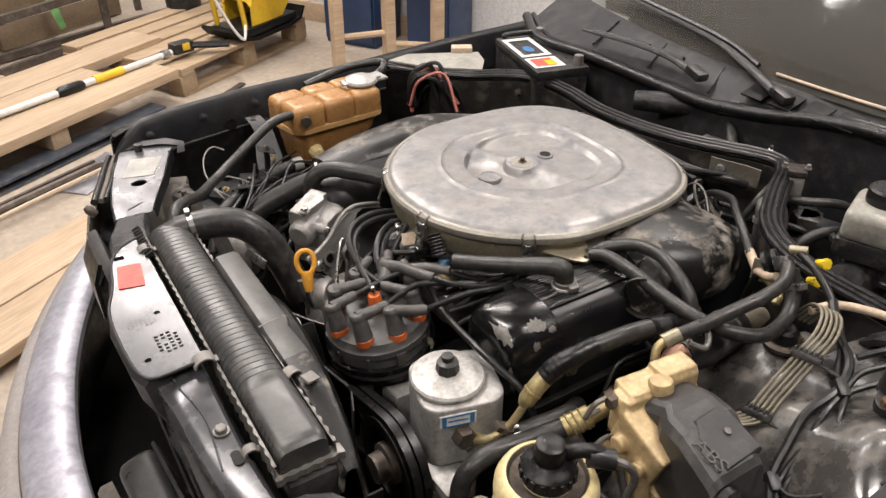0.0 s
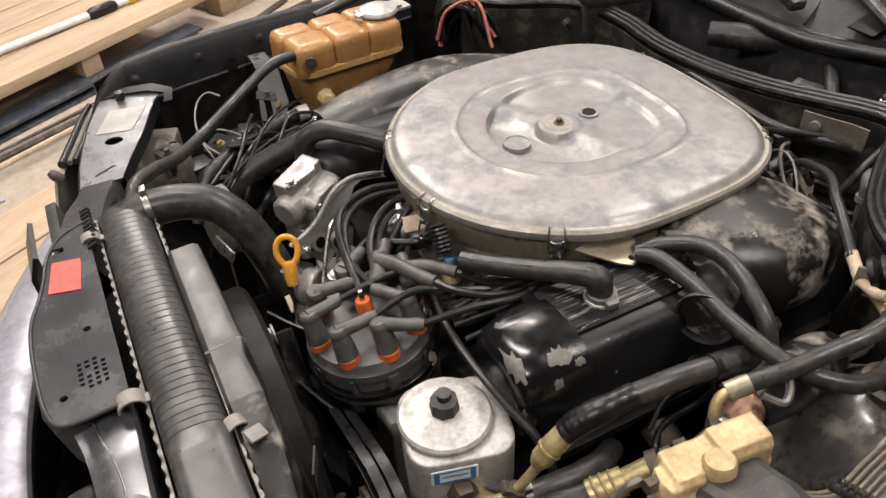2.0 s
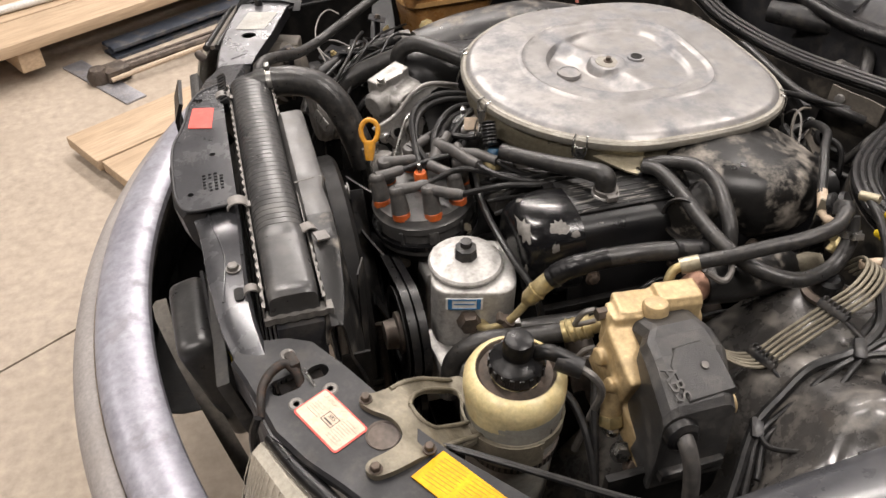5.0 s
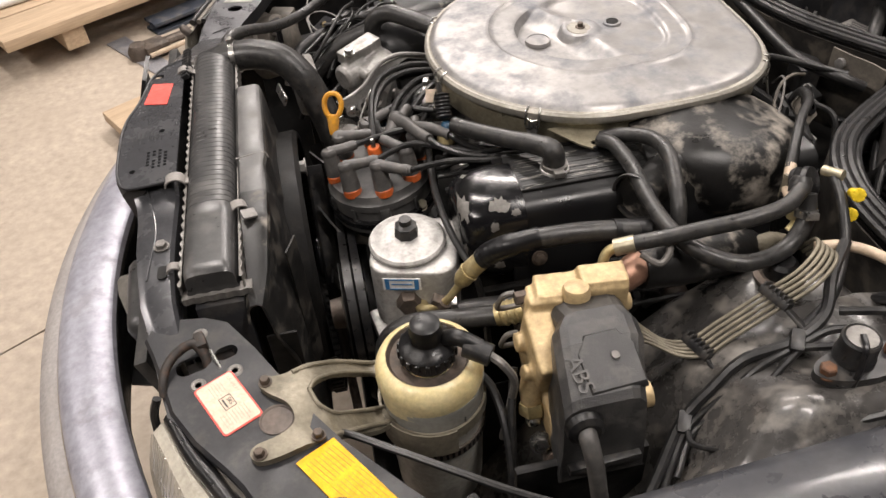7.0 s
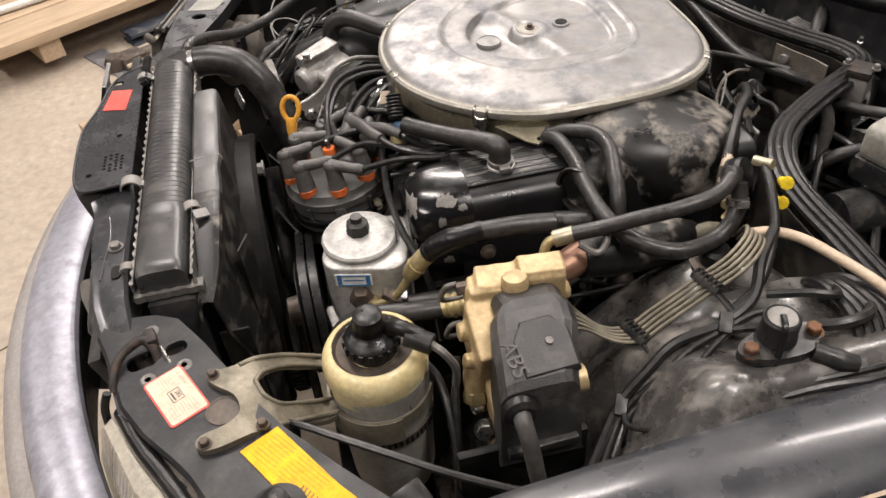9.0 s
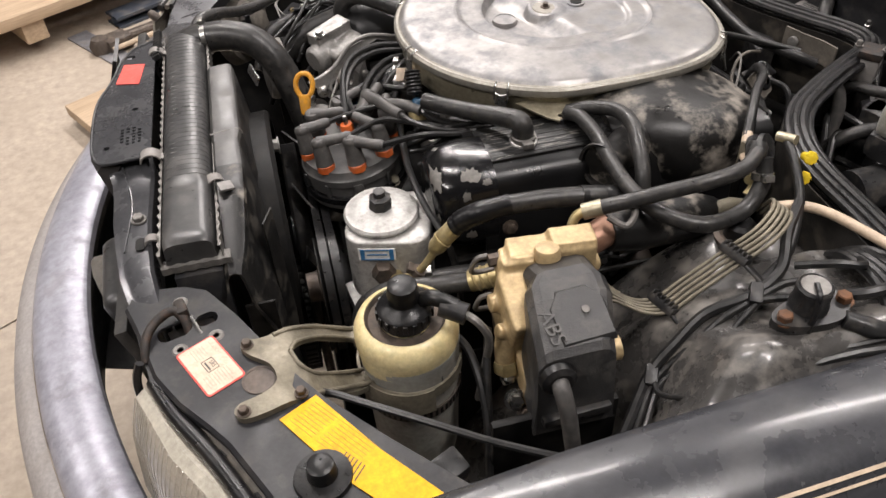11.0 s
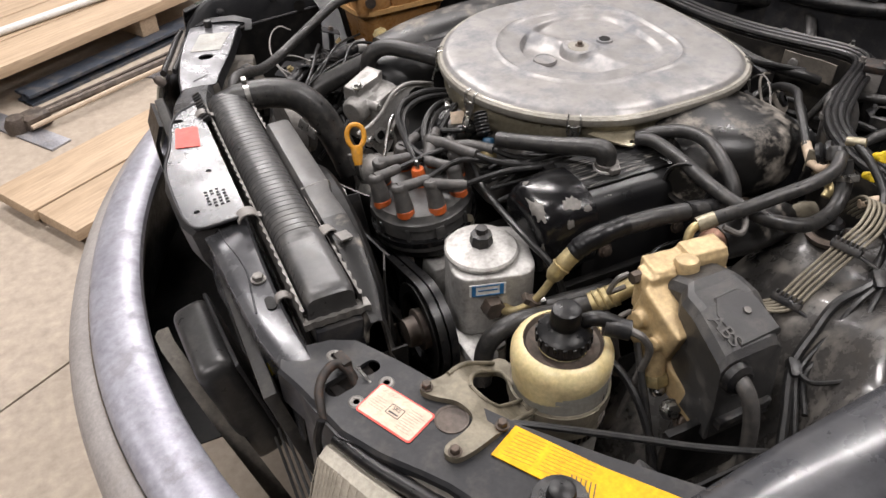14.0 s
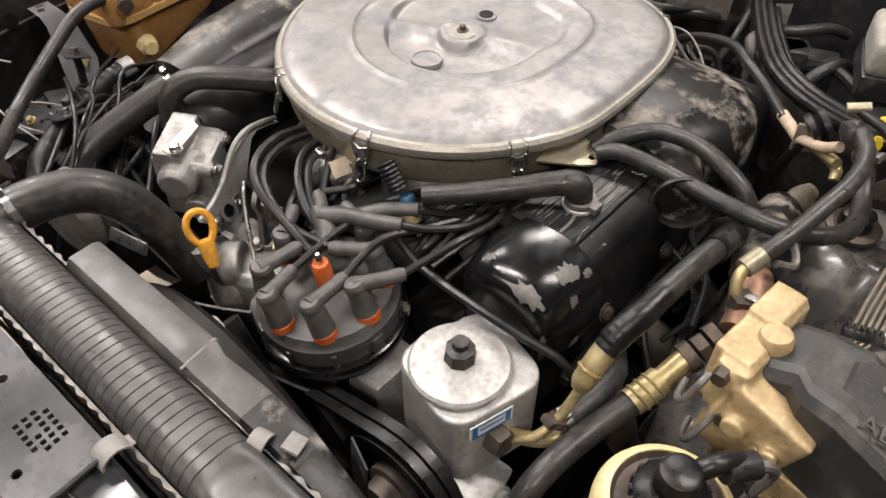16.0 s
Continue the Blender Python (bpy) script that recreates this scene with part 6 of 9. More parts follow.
def build_distributor():
    c = Vector((0.388, 0.803, 0.812))
    up = Vector((-0.1, 0.02, 1)).normalized()
    m = Matrix.Translation(c) @ Vector((0, 0, 1)).rotation_difference(up).to_matrix().to_4x4()
    d = thing("distributor", (0.388, 0.80, 0.6), "black ignition distributor with orange-sleeved plug leads", "distributor")
    part("base", lathe([(0, -0.16), (0.045, -0.16), (0.05, -0.09), (0.066, -0.08), (0.07, -0.066), (0.07, -0.05), (0, -0.05)], m), DEEP, d)
    cap = part("cap", lathe([(0, -0.06), (0.078, -0.06), (0.0795, -0.056), (0.0785, -0.048), (0.0745, -0.045), (0.0735, -0.024), (0.0765, -0.022), (0.0765, -0.012), (0.073, -0.009), (0.07, 0.0), (0.03, 0.004), (0, 0.006)], m, 56), SHROUD, d, "black moulded distributor cap")
    part("cap_ring", lathe([(0.0765, -0.052), (0.0805, -0.05), (0.081, -0.041), (0.077, -0.039)], m, 56), VALVE_BLACK, cap, "glossy lower rim")
    for k in range(10):
        a = radians(14 + 36 * k)
        part("cap_rib", box((0.010, 0.006 + 0.008 * (k % 3 == 1), 0.034), m @ pose(0.0735 * math.cos(a), 0.0735 * math.sin(a), -0.036, 0, 0, 14 + 36 * k), 0.002), TANK, cap)
    part("cap_screw", hexbolt(m @ Vector((0.074 * math.cos(-0.9), 0.074 * math.sin(-0.9), -0.042)), (0.3, -0.5, 0.8), 0.0065), CORRODED, cap, "tarnished cap screw")
    ct = part("centre_tower", lathe([(0.0105, 0), (0.010, 0.026), (0.0085, 0.03), (0.004, 0.03), (0, 0.03)], m @ Matrix.Translation((0.002, 0.002, 0.004)), 18), ORANGE, cap, "bright orange centre tower")
    part("terminal", lathe([(0.0034, 0.028), (0.0034, 0.04), (0.0024, 0.043), (0, 0.043)], m @ Matrix.Translation((0.002, 0.002, 0.004)), 12), STEEL, ct)
    #   arm direction, then the lead's way points
    ways = {0: ((1.0, 0.2), 0.04), 1: ((1.0, 0.03), 0.046), 2: ((0.85, -0.53), 0.05), 3: ((-0.62, 0.78), 0.044), 4: ((0.2, 0.95), 0.04), 5: ((0.5, 0.8), 0.04), 6: ((0.8, 0.5), 0.04), 7: ((1.0, -0.14), 0.046)}
    ends = {0: ((0.43, 0.812, 0.862), (0.475, 0.80, 0.858), (0.52, 0.78, 0.85)), 1: ((0.435, 0.766, 0.868), (0.48, 0.745, 0.866), (0.54, 0.72, 0.86)), 2: ((0.475, 0.703, 0.875), (0.53, 0.695, 0.872), (0.57, 0.712, 0.862)),
            3: ((0.40, 0.86, 0.85), (0.42, 0.89, 0.84), (0.46, 0.90, 0.83)), 4: ((0.43, 0.88, 0.84), (0.47, 0.90, 0.85), (0.52, 0.91, 0.85)), 5: ((0.44, 0.88, 0.845), (0.48, 0.89, 0.85), (0.53, 0.90, 0.85)), 6: ((0.42, 0.89, 0.85), (0.46, 0.91, 0.85), (0.52, 0.92, 0.85)), 7: ((0.42, 0.835, 0.852), (0.47, 0.82, 0.856), (0.53, 0.80, 0.85))}
    for k in range(8):
        a = radians(-178 + 44.5 * k)
        o = Vector((0.061 * math.cos(a), 0.061 * math.sin(a), 0.004))
        base = m @ o
        lean = (up + Vector((0, 0.3 if k < 4 else -0.15, 0)) * 0.9).normalized()
        part("tower", lathe([(0.0132, -0.006), (0.0128, 0.004), (0.009, 0.008), (0, 0.008)], m @ Matrix.Translation(o), 16), ORANGE, cap, "orange insulator sleeve")
        way, reach = ways[k]
        way = Vector((*way, 0.03)).normalized()
        top = base + lean * 0.036
        boot = part("boot", tube([base + lean * 0.0025, base + lean * 0.016, base + lean * 0.033], [0.0132, 0.0122, 0.0108], 14), BOOT, d, "grey-black rubber lead boot")
        part("boot_cap", lathe([(0.0102, -0.006), (0.0118, -0.003), (0.0118, 0.002), (0.0095, 0.0052), (0.006, 0.0062), (0, 0.0064)], axis(top, lean), 16), BOOT, boot)
        tip = top + way * reach
        part("boot_arm", tube([top - way * 0.002, top + way * 0.014, tip], [0.0092, 0.0082, 0.0068], 12), BOOT, boot)
        part("arm_collar", tube([tip - way * 0.014, tip - way * 0.004], 0.0078, 12), BOOT, boot)
        part("plug_lead", tube([tip - way * 0.004, *[Vector(p) for p in ends[k]]], 0.0042, 8, 8), WIRE, boot)
    for pts in ([(0.54, 0.96, 0.86), (0.52, 0.956, 0.87), (0.47, 0.966, 0.875), (0.428, 0.953, 0.872), (0.404, 0.919, 0.866), (0.393, 0.864, 0.86), (0.39, 0.82, 0.845)], [(0.55, 0.95, 0.855), (0.522, 0.948, 0.866), (0.468, 0.955, 0.870), (0.431, 0.943, 0.866), (0.409, 0.912, 0.86), (0.396, 0.859, 0.852), (0.40, 0.82, 0.84)], [(0.55, 0.935, 0.85), (0.514, 0.932, 0.866), (0.48, 0.93, 0.868), (0.451, 0.91, 0.864), (0.427, 0.874, 0.858), (0.416, 0.835, 0.845)], [(0.55, 0.92, 0.85), (0.512, 0.92, 0.862), (0.48, 0.917, 0.863), (0.459, 0.903, 0.86), (0.434, 0.868, 0.852), (0.42, 0.83, 0.84)]):
        part("plug_lead", tube(pts, 0.0048, 8), WIRE, d, "looped black plug lead")
    part("bent_rod", tube([(0.413, 0.963, 0.846), (0.409, 0.955, 0.852), (0.40, 0.945, 0.848), (0.385, 0.925, 0.83), (0.36, 0.885, 0.80)], 0.0028, 8), STEEL, d, "bent bright wire rod")
    # the pulled-off coil lead boot
    b = Vector((0.421, 0.832, 0.852))
    coil = part("coil_boot", tube([b + Vector((-0.012, -0.012, -0.008)), b, b + Vector((0.008, 0.022, 0.008))], [0.0125, 0.0125, 0.0105], 12), BOOT, d, "loose rubber coil boot")
    part("coil_arm", tube([b + Vector((0.004, 0.012, 0.008)), (0.438, 0.815, 0.868), (0.448, 0.785, 0.872), (0.46, 0.759, 0.875)], [0.010, 0.0088, 0.0082, 0.0075], 12), BOOT, coil)
    part("coil_lead", tube([(0.458, 0.763, 0.875), (0.475, 0.735, 0.874), (0.51, 0.712, 0.87), (0.56, 0.715, 0.86), (0.61, 0.74, 0.85)], 0.0042, 8), WIRE, coil)
    part("second_boot", tube([(0.445, 0.815, 0.862), (0.468, 0.792, 0.87), (0.49, 0.765, 0.872)], [0.0085, 0.0085, 0.0075], 12), BOOT, d, "ribbed lead sleeve")
    part("second_lead", tube([(0.488, 0.768, 0.872), (0.51, 0.74, 0.868), (0.55, 0.72, 0.86), (0.60, 0.725, 0.855)], 0.0042, 8), WIRE, d)
    # long lead that drops in front of the rocker cover
    part("long_lead", tube([(0.462, 0.80, 0.855), (0.459, 0.765, 0.85), (0.456, 0.735, 0.838), (0.452, 0.69, 0.838), (0.453, 0.64, 0.836), (0.459, 0.60, 0.828), (0.469, 0.566, 0.815), (0.478, 0.545, 0.78), (0.482, 0.53, 0.70)], 0.0048, 8), WIRE, d, "black lead hanging down")


def build_rocker_cover():
    v = thing("rocker_cover", (0.66, 0.62, 0.7), "chipped black enamel rocker cover", "rocker cover")
    # cross-section, leaning outwards, swept along the engine
    sect = [(0.100, -0.01), (0.10, 0.012), (0.092, 0.02), (0.0, 0.022), (-0.012, 0.016), (-0.018, 0.004), (-0.024, -0.05), (-0.028, -0.09)]
    rows = []
    for x in np.linspace(0.528, 0.93, 12):
        rows.append([(x, 0.60 + dy, 0.855 + dz - 0.12 * max(0, dy - 0.09)) for dy, dz in sect])
    body = part("cover", sheet(rows, 0.004), VALVE, v, "glossy black cover side", angle=50)
    part("top_plate", box((0.36, 0.075, 0.008), pose(0.72, 0.648, 0.877), 0.003), VALVE_TOP, v, "worn ribbed top")
    for k in range(6):
        part("rib", box((0.34, 0.0035, 0.004), pose(0.72, 0.618 + 0.011 * k, 0.8797), 0.0012), VALVE_TOP, v)
    streak = random.Random(5)
    for k in range(30):
        x, y = 0.56 + 0.10 * streak.random() ** 1.3, 0.614 + 0.066 * streak.random()
        l, w = 0.008 + 0.028 * streak.random(), 0.0012 + 0.0028 * streak.random()
        bm = bmesh.new()
        bm.faces.new([bm.verts.new((x + dx * l, y + dy * w + 0.0008 * streak.random(), 0.8812)) for dx, dy in ((-0.5, 0), (-0.2, -0.5), (0.25, -0.4), (0.5, 0.1), (0.15, 0.5), (-0.3, 0.45))])
        part("bare_streak", bm, DARK_ALLOY, v, "bare metal streak where paint has flaked")
    # rounded front end
    def skin(t, b, off=0.0):
        x = 0.546 - 0.080 * math.sin(t * math.pi / 2)
        k = 0.42 + 0.58 * max(0.0, math.cos(t * math.pi / 2)) ** 0.42
        cy, cz = math.copysign(abs(math.cos(b)) ** 0.7, math.cos(b)), math.copysign(abs(math.sin(b)) ** 0.7, math.sin(b))
        out = Vector((-t, cy, cz)).normalized() * off
        return Vector((x, 0.637 + 0.065 * k * cy, 0.817 + 0.068 * k * cz)) + out
    bm = bmesh.new()
    rings = [[bm.verts.new(skin(t, b)) for b in np.linspace(0, 2 * math.pi, 41)[:-1]] for t in (0, 0.12, 0.25, 0.4, 0.55, 0.68, 0.8, 0.9, 0.96, 1.0)]
    for a, b in zip(rings, rings[1:]):
        for k in range(40):
            bm.faces.new((a[k], a[(k + 1) % 40], b[(k + 1) % 40], b[k]))
    bm.faces.new(rings[-1])
    bm.faces.new(rings[0])
    front = part("front_end", bm, VALVE_BLACK, v, "rounded chipped front end", angle=60)
    # patches where the enamel has flaked to bare metal
    flake = random.Random(12)
    for t0, b0, rt, rb in ((0.26, radians(122), 0.13, 0.22), (0.74, radians(112), 0.16, 0.42), (0.34, radians(150), 0.06, 0.12), (0.1, radians(136), 0.06, 0.1), (0.55, radians(70), 0.05, 0.12), (0.3, radians(190), 0.07, 0.1), (0.8, radians(178), 0.05, 0.14)):
        bm = bmesh.new()
        mid = bm.verts.new(skin(t0, b0, 0.0009))
        inner_ring, outer_ring = [], []
        for k in range(22):
            a, q = 2 * math.pi * k / 22, 0.62 + 0.5 * flake.random()
            inner_ring.append(bm.verts.new(skin(t0 + 0.5 * rt * q * math.cos(a), b0 + 0.5 * rb * q * math.sin(a), 0.0009)))
            outer_ring.append(bm.verts.new(skin(t0 + rt * q * math.cos(a), b0 + rb * q * math.sin(a), 0.0005)))
        for k in range(22):
            bm.faces.new((mid, inner_ring[k], inner_ring[(k + 1) % 22]))
            bm.faces.new((inner_ring[k], outer_ring[k], outer_ring[(k + 1) % 22], inner_ring[(k + 1) % 22]))
        part("flaked_patch", bm, FLAKED, front, "bare grey metal where the enamel has flaked")
    for x in (0.56, 0.68, 0.8):
        part("cover_nut", hexbolt((x, 0.572, 0.80), (0, -1, 0.2), 0.007), OLD_BOLT, v)
    part("flange", box((0.45, 0.012, 0.012), pose(0.71, 0.566, 0.762), 0.003), DEEP, v, "near-black head flange")
    # breather elbow
    e = thing("breather_hose", (0.6, 0.64, 0.88), "black rubber breather hose with elbow", "hose")
    part("hose", tube([(0.497, 0.765, 0.887), (0.52, 0.735, 0.892), (0.555, 0.695, 0.899), (0.583, 0.665, 0.905), (0.597, 0.648, 0.904), (0.599, 0.643, 0.885)], [0.0115, 0.0115, 0.012, 0.013, 0.0145, 0.014], 14, 8), HOSE, e)
    part("clip", band((0.599, 0.642, 0.886), (0, 0, 1), 0.0148), DARK_ALLOY, e, "wire spring hose clip")
    part("spigot", lathe([(0, 0), (0.019, 0), (0.018, 0.004), (0.013, 0.006), (0, 0.006)], pose(0.599, 0.642, 0.8795)), ALLOY, e)
    # far bank cover
    v2 = thing("rocker_cover", (0.6, 1.17, 0.7), "black enamel rocker cover of the far bank", "rocker cover")
    part("cover", tube([(0.44, 1.12, 0.81), (0.47, 1.12, 0.82), (0.6, 1.13, 0.82), (0.9, 1.14, 0.82)], [0.035, 0.055, 0.055, 0.055], 16), VALVE, v2)


def build_block():
    b = thing("engine_block", (0.66, 0.88, 0.3), "oily dark V8 engine block with alloy fittings", "engine")
    part("block", box((0.56, 0.40, 0.34), pose(0.70, 0.88, 0.50), 0.03), DEEP, b)
    for s in (-1, 1):
        part("head", box((0.5, 0.16, 0.12), pose(0.71, 0.88 + s * 0.2, 0.72, s * 30, 0, 0), 0.015), DEEP, b, "oily cylinder head")
    part("intake_valley", box((0.42, 0.2, 0.06), pose(0.71, 0.89, 0.77), 0.02), DARK_ALLOY, b, "stained alloy intake")
    for k in range(4):
        for s in (-1, 1):
            part("runner", tube([(0.55 + 0.1 * k, 0.88 + s * 0.02, 0.82), (0.55 + 0.1 * k, 0.88 + s * 0.09, 0.845), (0.55 + 0.1 * k, 0.88 + s * 0.15, 0.79)], 0.021, 12), DARK_ALLOY, b)
    bm = box((0.07, 0.32, 0.3), pose(0.405, 0.88, 0.57), 0)
    for y, z, rr in ((0.80, 0.70, 0.03), (0.86, 0.74, 0.028), (0.94, 0.73, 0.03), (0.97, 0.66, 0.026), (0.90, 0.68, 0.04)):
        lathe([(0, -0.03), (rr, -0.03), (rr, 0.05), (rr * 0.7, 0.055), (0, 0.055)], axis((0.39, y, z), (-1, 0, 0.3)), 18, bm)
    box((0.05, 0.2, 0.03), pose(0.41, 0.90, 0.745, 0, 10, 0), 0, bm)
    cast("timing_cover", bm, ALLOY, b, "stained alloy timing cover", 0.004, 3)
    for y, z in ((0.84, 0.762), (0.885, 0.765), (0.93, 0.762), (0.975, 0.75)):
        part("bolt", hexbolt((0.395, y, z), (-0.2, -0.1, 1), 0.007), STEEL, b)
    # exhaust side clutter under the near rocker cover
    for k in range(4):
        part("manifold_runner", tube([(0.54 + 0.1 * k, 0.57, 0.72), (0.54 + 0.1 * k, 0.53, 0.70), (0.56 + 0.09 * k, 0.51, 0.62), (0.7, 0.52, 0.5)], 0.02, 10), RAW_STEEL, b, "rusty exhaust runner")


def build_front_alloy():
    # thermostat housing, sensors and the dip stick
    t = thing("thermostat_housing", (0.38, 0.9, 0.7), "alloy thermostat housing with sensors", "housing")
    bm = lathe([(0, -0.07), (0.03, -0.07), (0.032, -0.02), (0.024, -0.01), (0, -0.01)], pose(0.378, 0.912, 0.79), 20)
    lathe([(0, -0.015), (0.026, -0.015), (0.026, 0.015), (0, 0.015)], axis((0.36, 0.935, 0.775), (-0.6, 0.7, -0.1)), 20, bm)
    box((0.05, 0.03, 0.02), pose(0.40, 0.90, 0.772, 0, 0, 30), 0, bm)
    cast("housing", bm, GREY_CAST, t)
    for p in ((0.392, 0.93, 0.785), (0.37, 0.885, 0.783), (0.415, 0.895, 0.785)):
        part("bolt", hexbolt(p, (-0.1, -0.2, 1), 0.006), STEEL, t)
    part("clamp", band((0.352, 0.94, 0.782), (-0.6, 0.7, -0.2), 0.026), STEEL, t)
    for (x, y, z), mat, lab in (((0.395, 0.885, 0.805), BRASS, "brass temperature sensor"), ((0.41, 0.90, 0.805), BLUE_PLASTIC, "blue temperature sensor")):
        s = part("sensor", lathe([(0.009, 0), (0.009, 0.008), (0.006, 0.009), (0.006, 0.02), (0.008, 0.021), (0.007, 0.034), (0, 0.035)], pose(x, y, z), 8), mat, t, lab)
        part("plug", lathe([(0.009, 0.022), (0.009, 0.036), (0.006, 0.04), (0, 0.04)], pose(x, y, z), 12), PLASTIC, s)
    part("lifting_eye", slab(curvy([(-0.016, -0.05), (0.016, -0.05), (0.014, -0.01), (0.018, 0.012), (0.0, 0.026), (-0.018, 0.012), (-0.012, -0.01)]), -0.003, 0.003, pose(0.409, 0.925, 0.84, 90, 0, 25), holes=[ring2d(0, 0.006, 0.008, n=12)]), DARK_ALLOY, t, "flat lifting eye")
    d = thing("dipstick", (0.338, 0.945, 0.7), "dipstick with amber plastic ring handle", "dipstick")
    m = pose(0.341, 0.947, 0.836, -28, 0, -18)
    ring = [m @ Vector((0.0135 * math.cos(a) * (1 + 0.12 * math.sin(a)), 0, 0.019 * math.sin(a))) for a in np.linspace(-math.pi / 2, 1.5 * math.pi, 25)]
    part("handle", tube(ring, 0.0042, 8, 1), DIP, d, "amber ring handle")
    part("plug", lathe([(0.006, -0.045), (0.008, -0.035), (0.0095, -0.02), (0.0085, -0.014), (0, -0.014)], m, 14), DIP, d)
    part("guide_tube", tube([(0.337, 0.957, 0.80), (0.339, 0.95, 0.76), (0.345, 0.94, 0.68)], [0.009, 0.0065, 0.0065], 10), DARK_ALLOY, d)
    # throttle or warm-up housing with arm
    h = thing("warm_up_regulator", (0.43, 1.07, 0.78), "cast alloy regulator housing bolted to the engine", "regulator")
    m = pose(0.409, 1.064, 0.812, 4, -6, 34) @ Matrix.Scale(1.02, 4)
    bm = box((0.062, 0.058, 0.09), m @ pose(0.004, 0, -0.006), 0)
    box((0.05, 0.068, 0.05), m @ pose(0, 0, 0.012), 0, bm)
    box((0.07, 0.03, 0.02), m @ pose(0, 0.01, 0.046), 0, bm)
    lathe([(0, -0.03), (0.022, -0.03), (0.022, 0.01), (0.017, 0.016), (0, 0.016)], m @ pose(-0.036, 0.0, 0.022, 0, -90, 0), 20, bm)
    lathe([(0, -0.03), (0.016, -0.03), (0.016, 0.008), (0, 0.008)], m @ pose(-0.03, -0.012, -0.03, 0, -90, 0), 16, bm)
    for x, z in ((-0.024, 0.03), (0.026, 0.032), (-0.022, -0.042), (0.028, -0.04), (0.002, -0.046)):
        lathe([(0, -0.01), (0.0085, -0.01), (0.0085, 0.007), (0, 0.007)], m @ pose(x, -0.03, z, 90, 0, 0), 12, bm)
    box((0.012, 0.03, 0.05), m @ pose(-0.01, -0.026, -0.005), 0, bm)
    cast("body", bm, GREY_CAST, h, "grey cast alloy body", 0.0015, 2)
    for x, z in ((-0.024, 0.03), (0.026, 0.032), (-0.022, -0.042), (0.028, -0.04)):
        part("screw", hexbolt(m @ Vector((x, -0.036, z)), m.to_3x3() @ Vector((0, -1, 0)), 0.0045, 0.004), STEEL, h)
    part("lever", slab([(-0.03, -0.008), (0.02, -0.006), (0.024, 0.006), (-0.026, 0.009)], 0, 0.004, m @ pose(-0.008, -0.004, 0.058, 0, -8, -20)), ALLOY, h, "pale metal lever")
    part("lever_nut", hexbolt(m @ Vector((-0.03, -0.002, 0.06)), (0, 0, 1), 0.006, 0.007), STEEL, h)
    # curved alloy bracket
    a = thing("alternator_bracket", (0.42, 0.98, 0.76), "curved cast alloy bracket with slotted arm", "bracket")
    # a flat web with a rolled edge, standing along the engine's front
    def web(x, z, off=0.0):
        return Vector((x + 0.018, 0.986 + 0.38 * (x - 0.39) + off, z - 0.026))
    rows = []
    for (xa, za), (xb, zb) in (((0.330, 0.858), (0.378, 0.79)), ((0.352, 0.858), (0.392, 0.80)), ((0.375, 0.868), (0.406, 0.822)), ((0.391, 0.882), (0.417, 0.846)), ((0.403, 0.894), (0.428, 0.868)), ((0.418, 0.900), (0.440, 0.886)), ((0.440, 0.900), (0.452, 0.888)), ((0.468, 0.890), (0.474, 0.878)), ((0.490, 0.879), (0.495, 0.868))):
        rows.append([web(xa, za), web(xa * 0.85 + xb * 0.15, za * 0.85 + zb * 0.15, 0.003), web((xa + xb) / 2, (za + zb) / 2, 0.004), web(xb, zb, 0.002)])
    part("arm", sheet(rows, 0.005), ALLOY, a, "grey cast web", angle=50)
    part("rim", tube([web(x, z, -0.002) for x, z in ((0.332, 0.857), (0.352, 0.859), (0.375, 0.868), (0.391, 0.882), (0.403, 0.894), (0.418, 0.901), (0.440, 0.901), (0.468, 0.891), (0.492, 0.88))], [0.003, 0.0035, 0.0035, 0.0035, 0.0035, 0.0035, 0.0035, 0.0035, 0.003], 8), GREY_CAST, a, "pale rounded casting edge")
    part("eye", lathe([(0.008, -0.005), (0.013, -0.005), (0.013, 0.004), (0.008, 0.004)], axis(web(0.374, 0.835, -0.004), (0.3, -1, 0.5)), 20, None, False), GREY_CAST, a)
    part("eye_dark", lathe([(0, 0), (0.008, 0), (0.008, 0.001), (0, 0.001)], axis(web(0.374, 0.835, -0.003), (0.3, -1, 0.5)), 16), DEEP, a)
    part("bolt", hexbolt(web(0.396, 0.83, -0.004), (0.3, -1, 0.5), 0.006), STEEL, a)
    part("bolt", hexbolt(web(0.352, 0.835, -0.004), (0.3, -1, 0.5), 0.007), STEEL, a)

    # injector line connector
    i = thing("fuel_distributor_fitting", (0.5, 0.82, 0.83), "black and tan intake boot with clamp", "intake boot")
    part("boot", tube([(0.46, 0.915, 0.838), (0.49, 0.905, 0.84), (0.54, 0.885, 0.845)], [0.024, 0.027, 0.025], 18), RUBBER, i)
    part("collar", tube([(0.486, 0.906, 0.84), (0.516, 0.895, 0.843)], 0.0292, 22), GREY_CAST, i, "dull metal collar")
    for x in (0.487, 0.512):
        part("clamp", band((x, 0.906 - 0.4 * (x - 0.487), 0.841), (1, -0.37, 0.1), 0.0302), STEEL, i)
    part("tag", box((0.024, 0.02, 0.003), pose(0.49, 0.883, 0.864, 48, 0, -15), 0.001), PAPER, i, "small pale paper tag")
    s = thing("blue_connector", (0.5, 0.745, 0.85), "blue sensor plug with black ribbed boot", "connector")
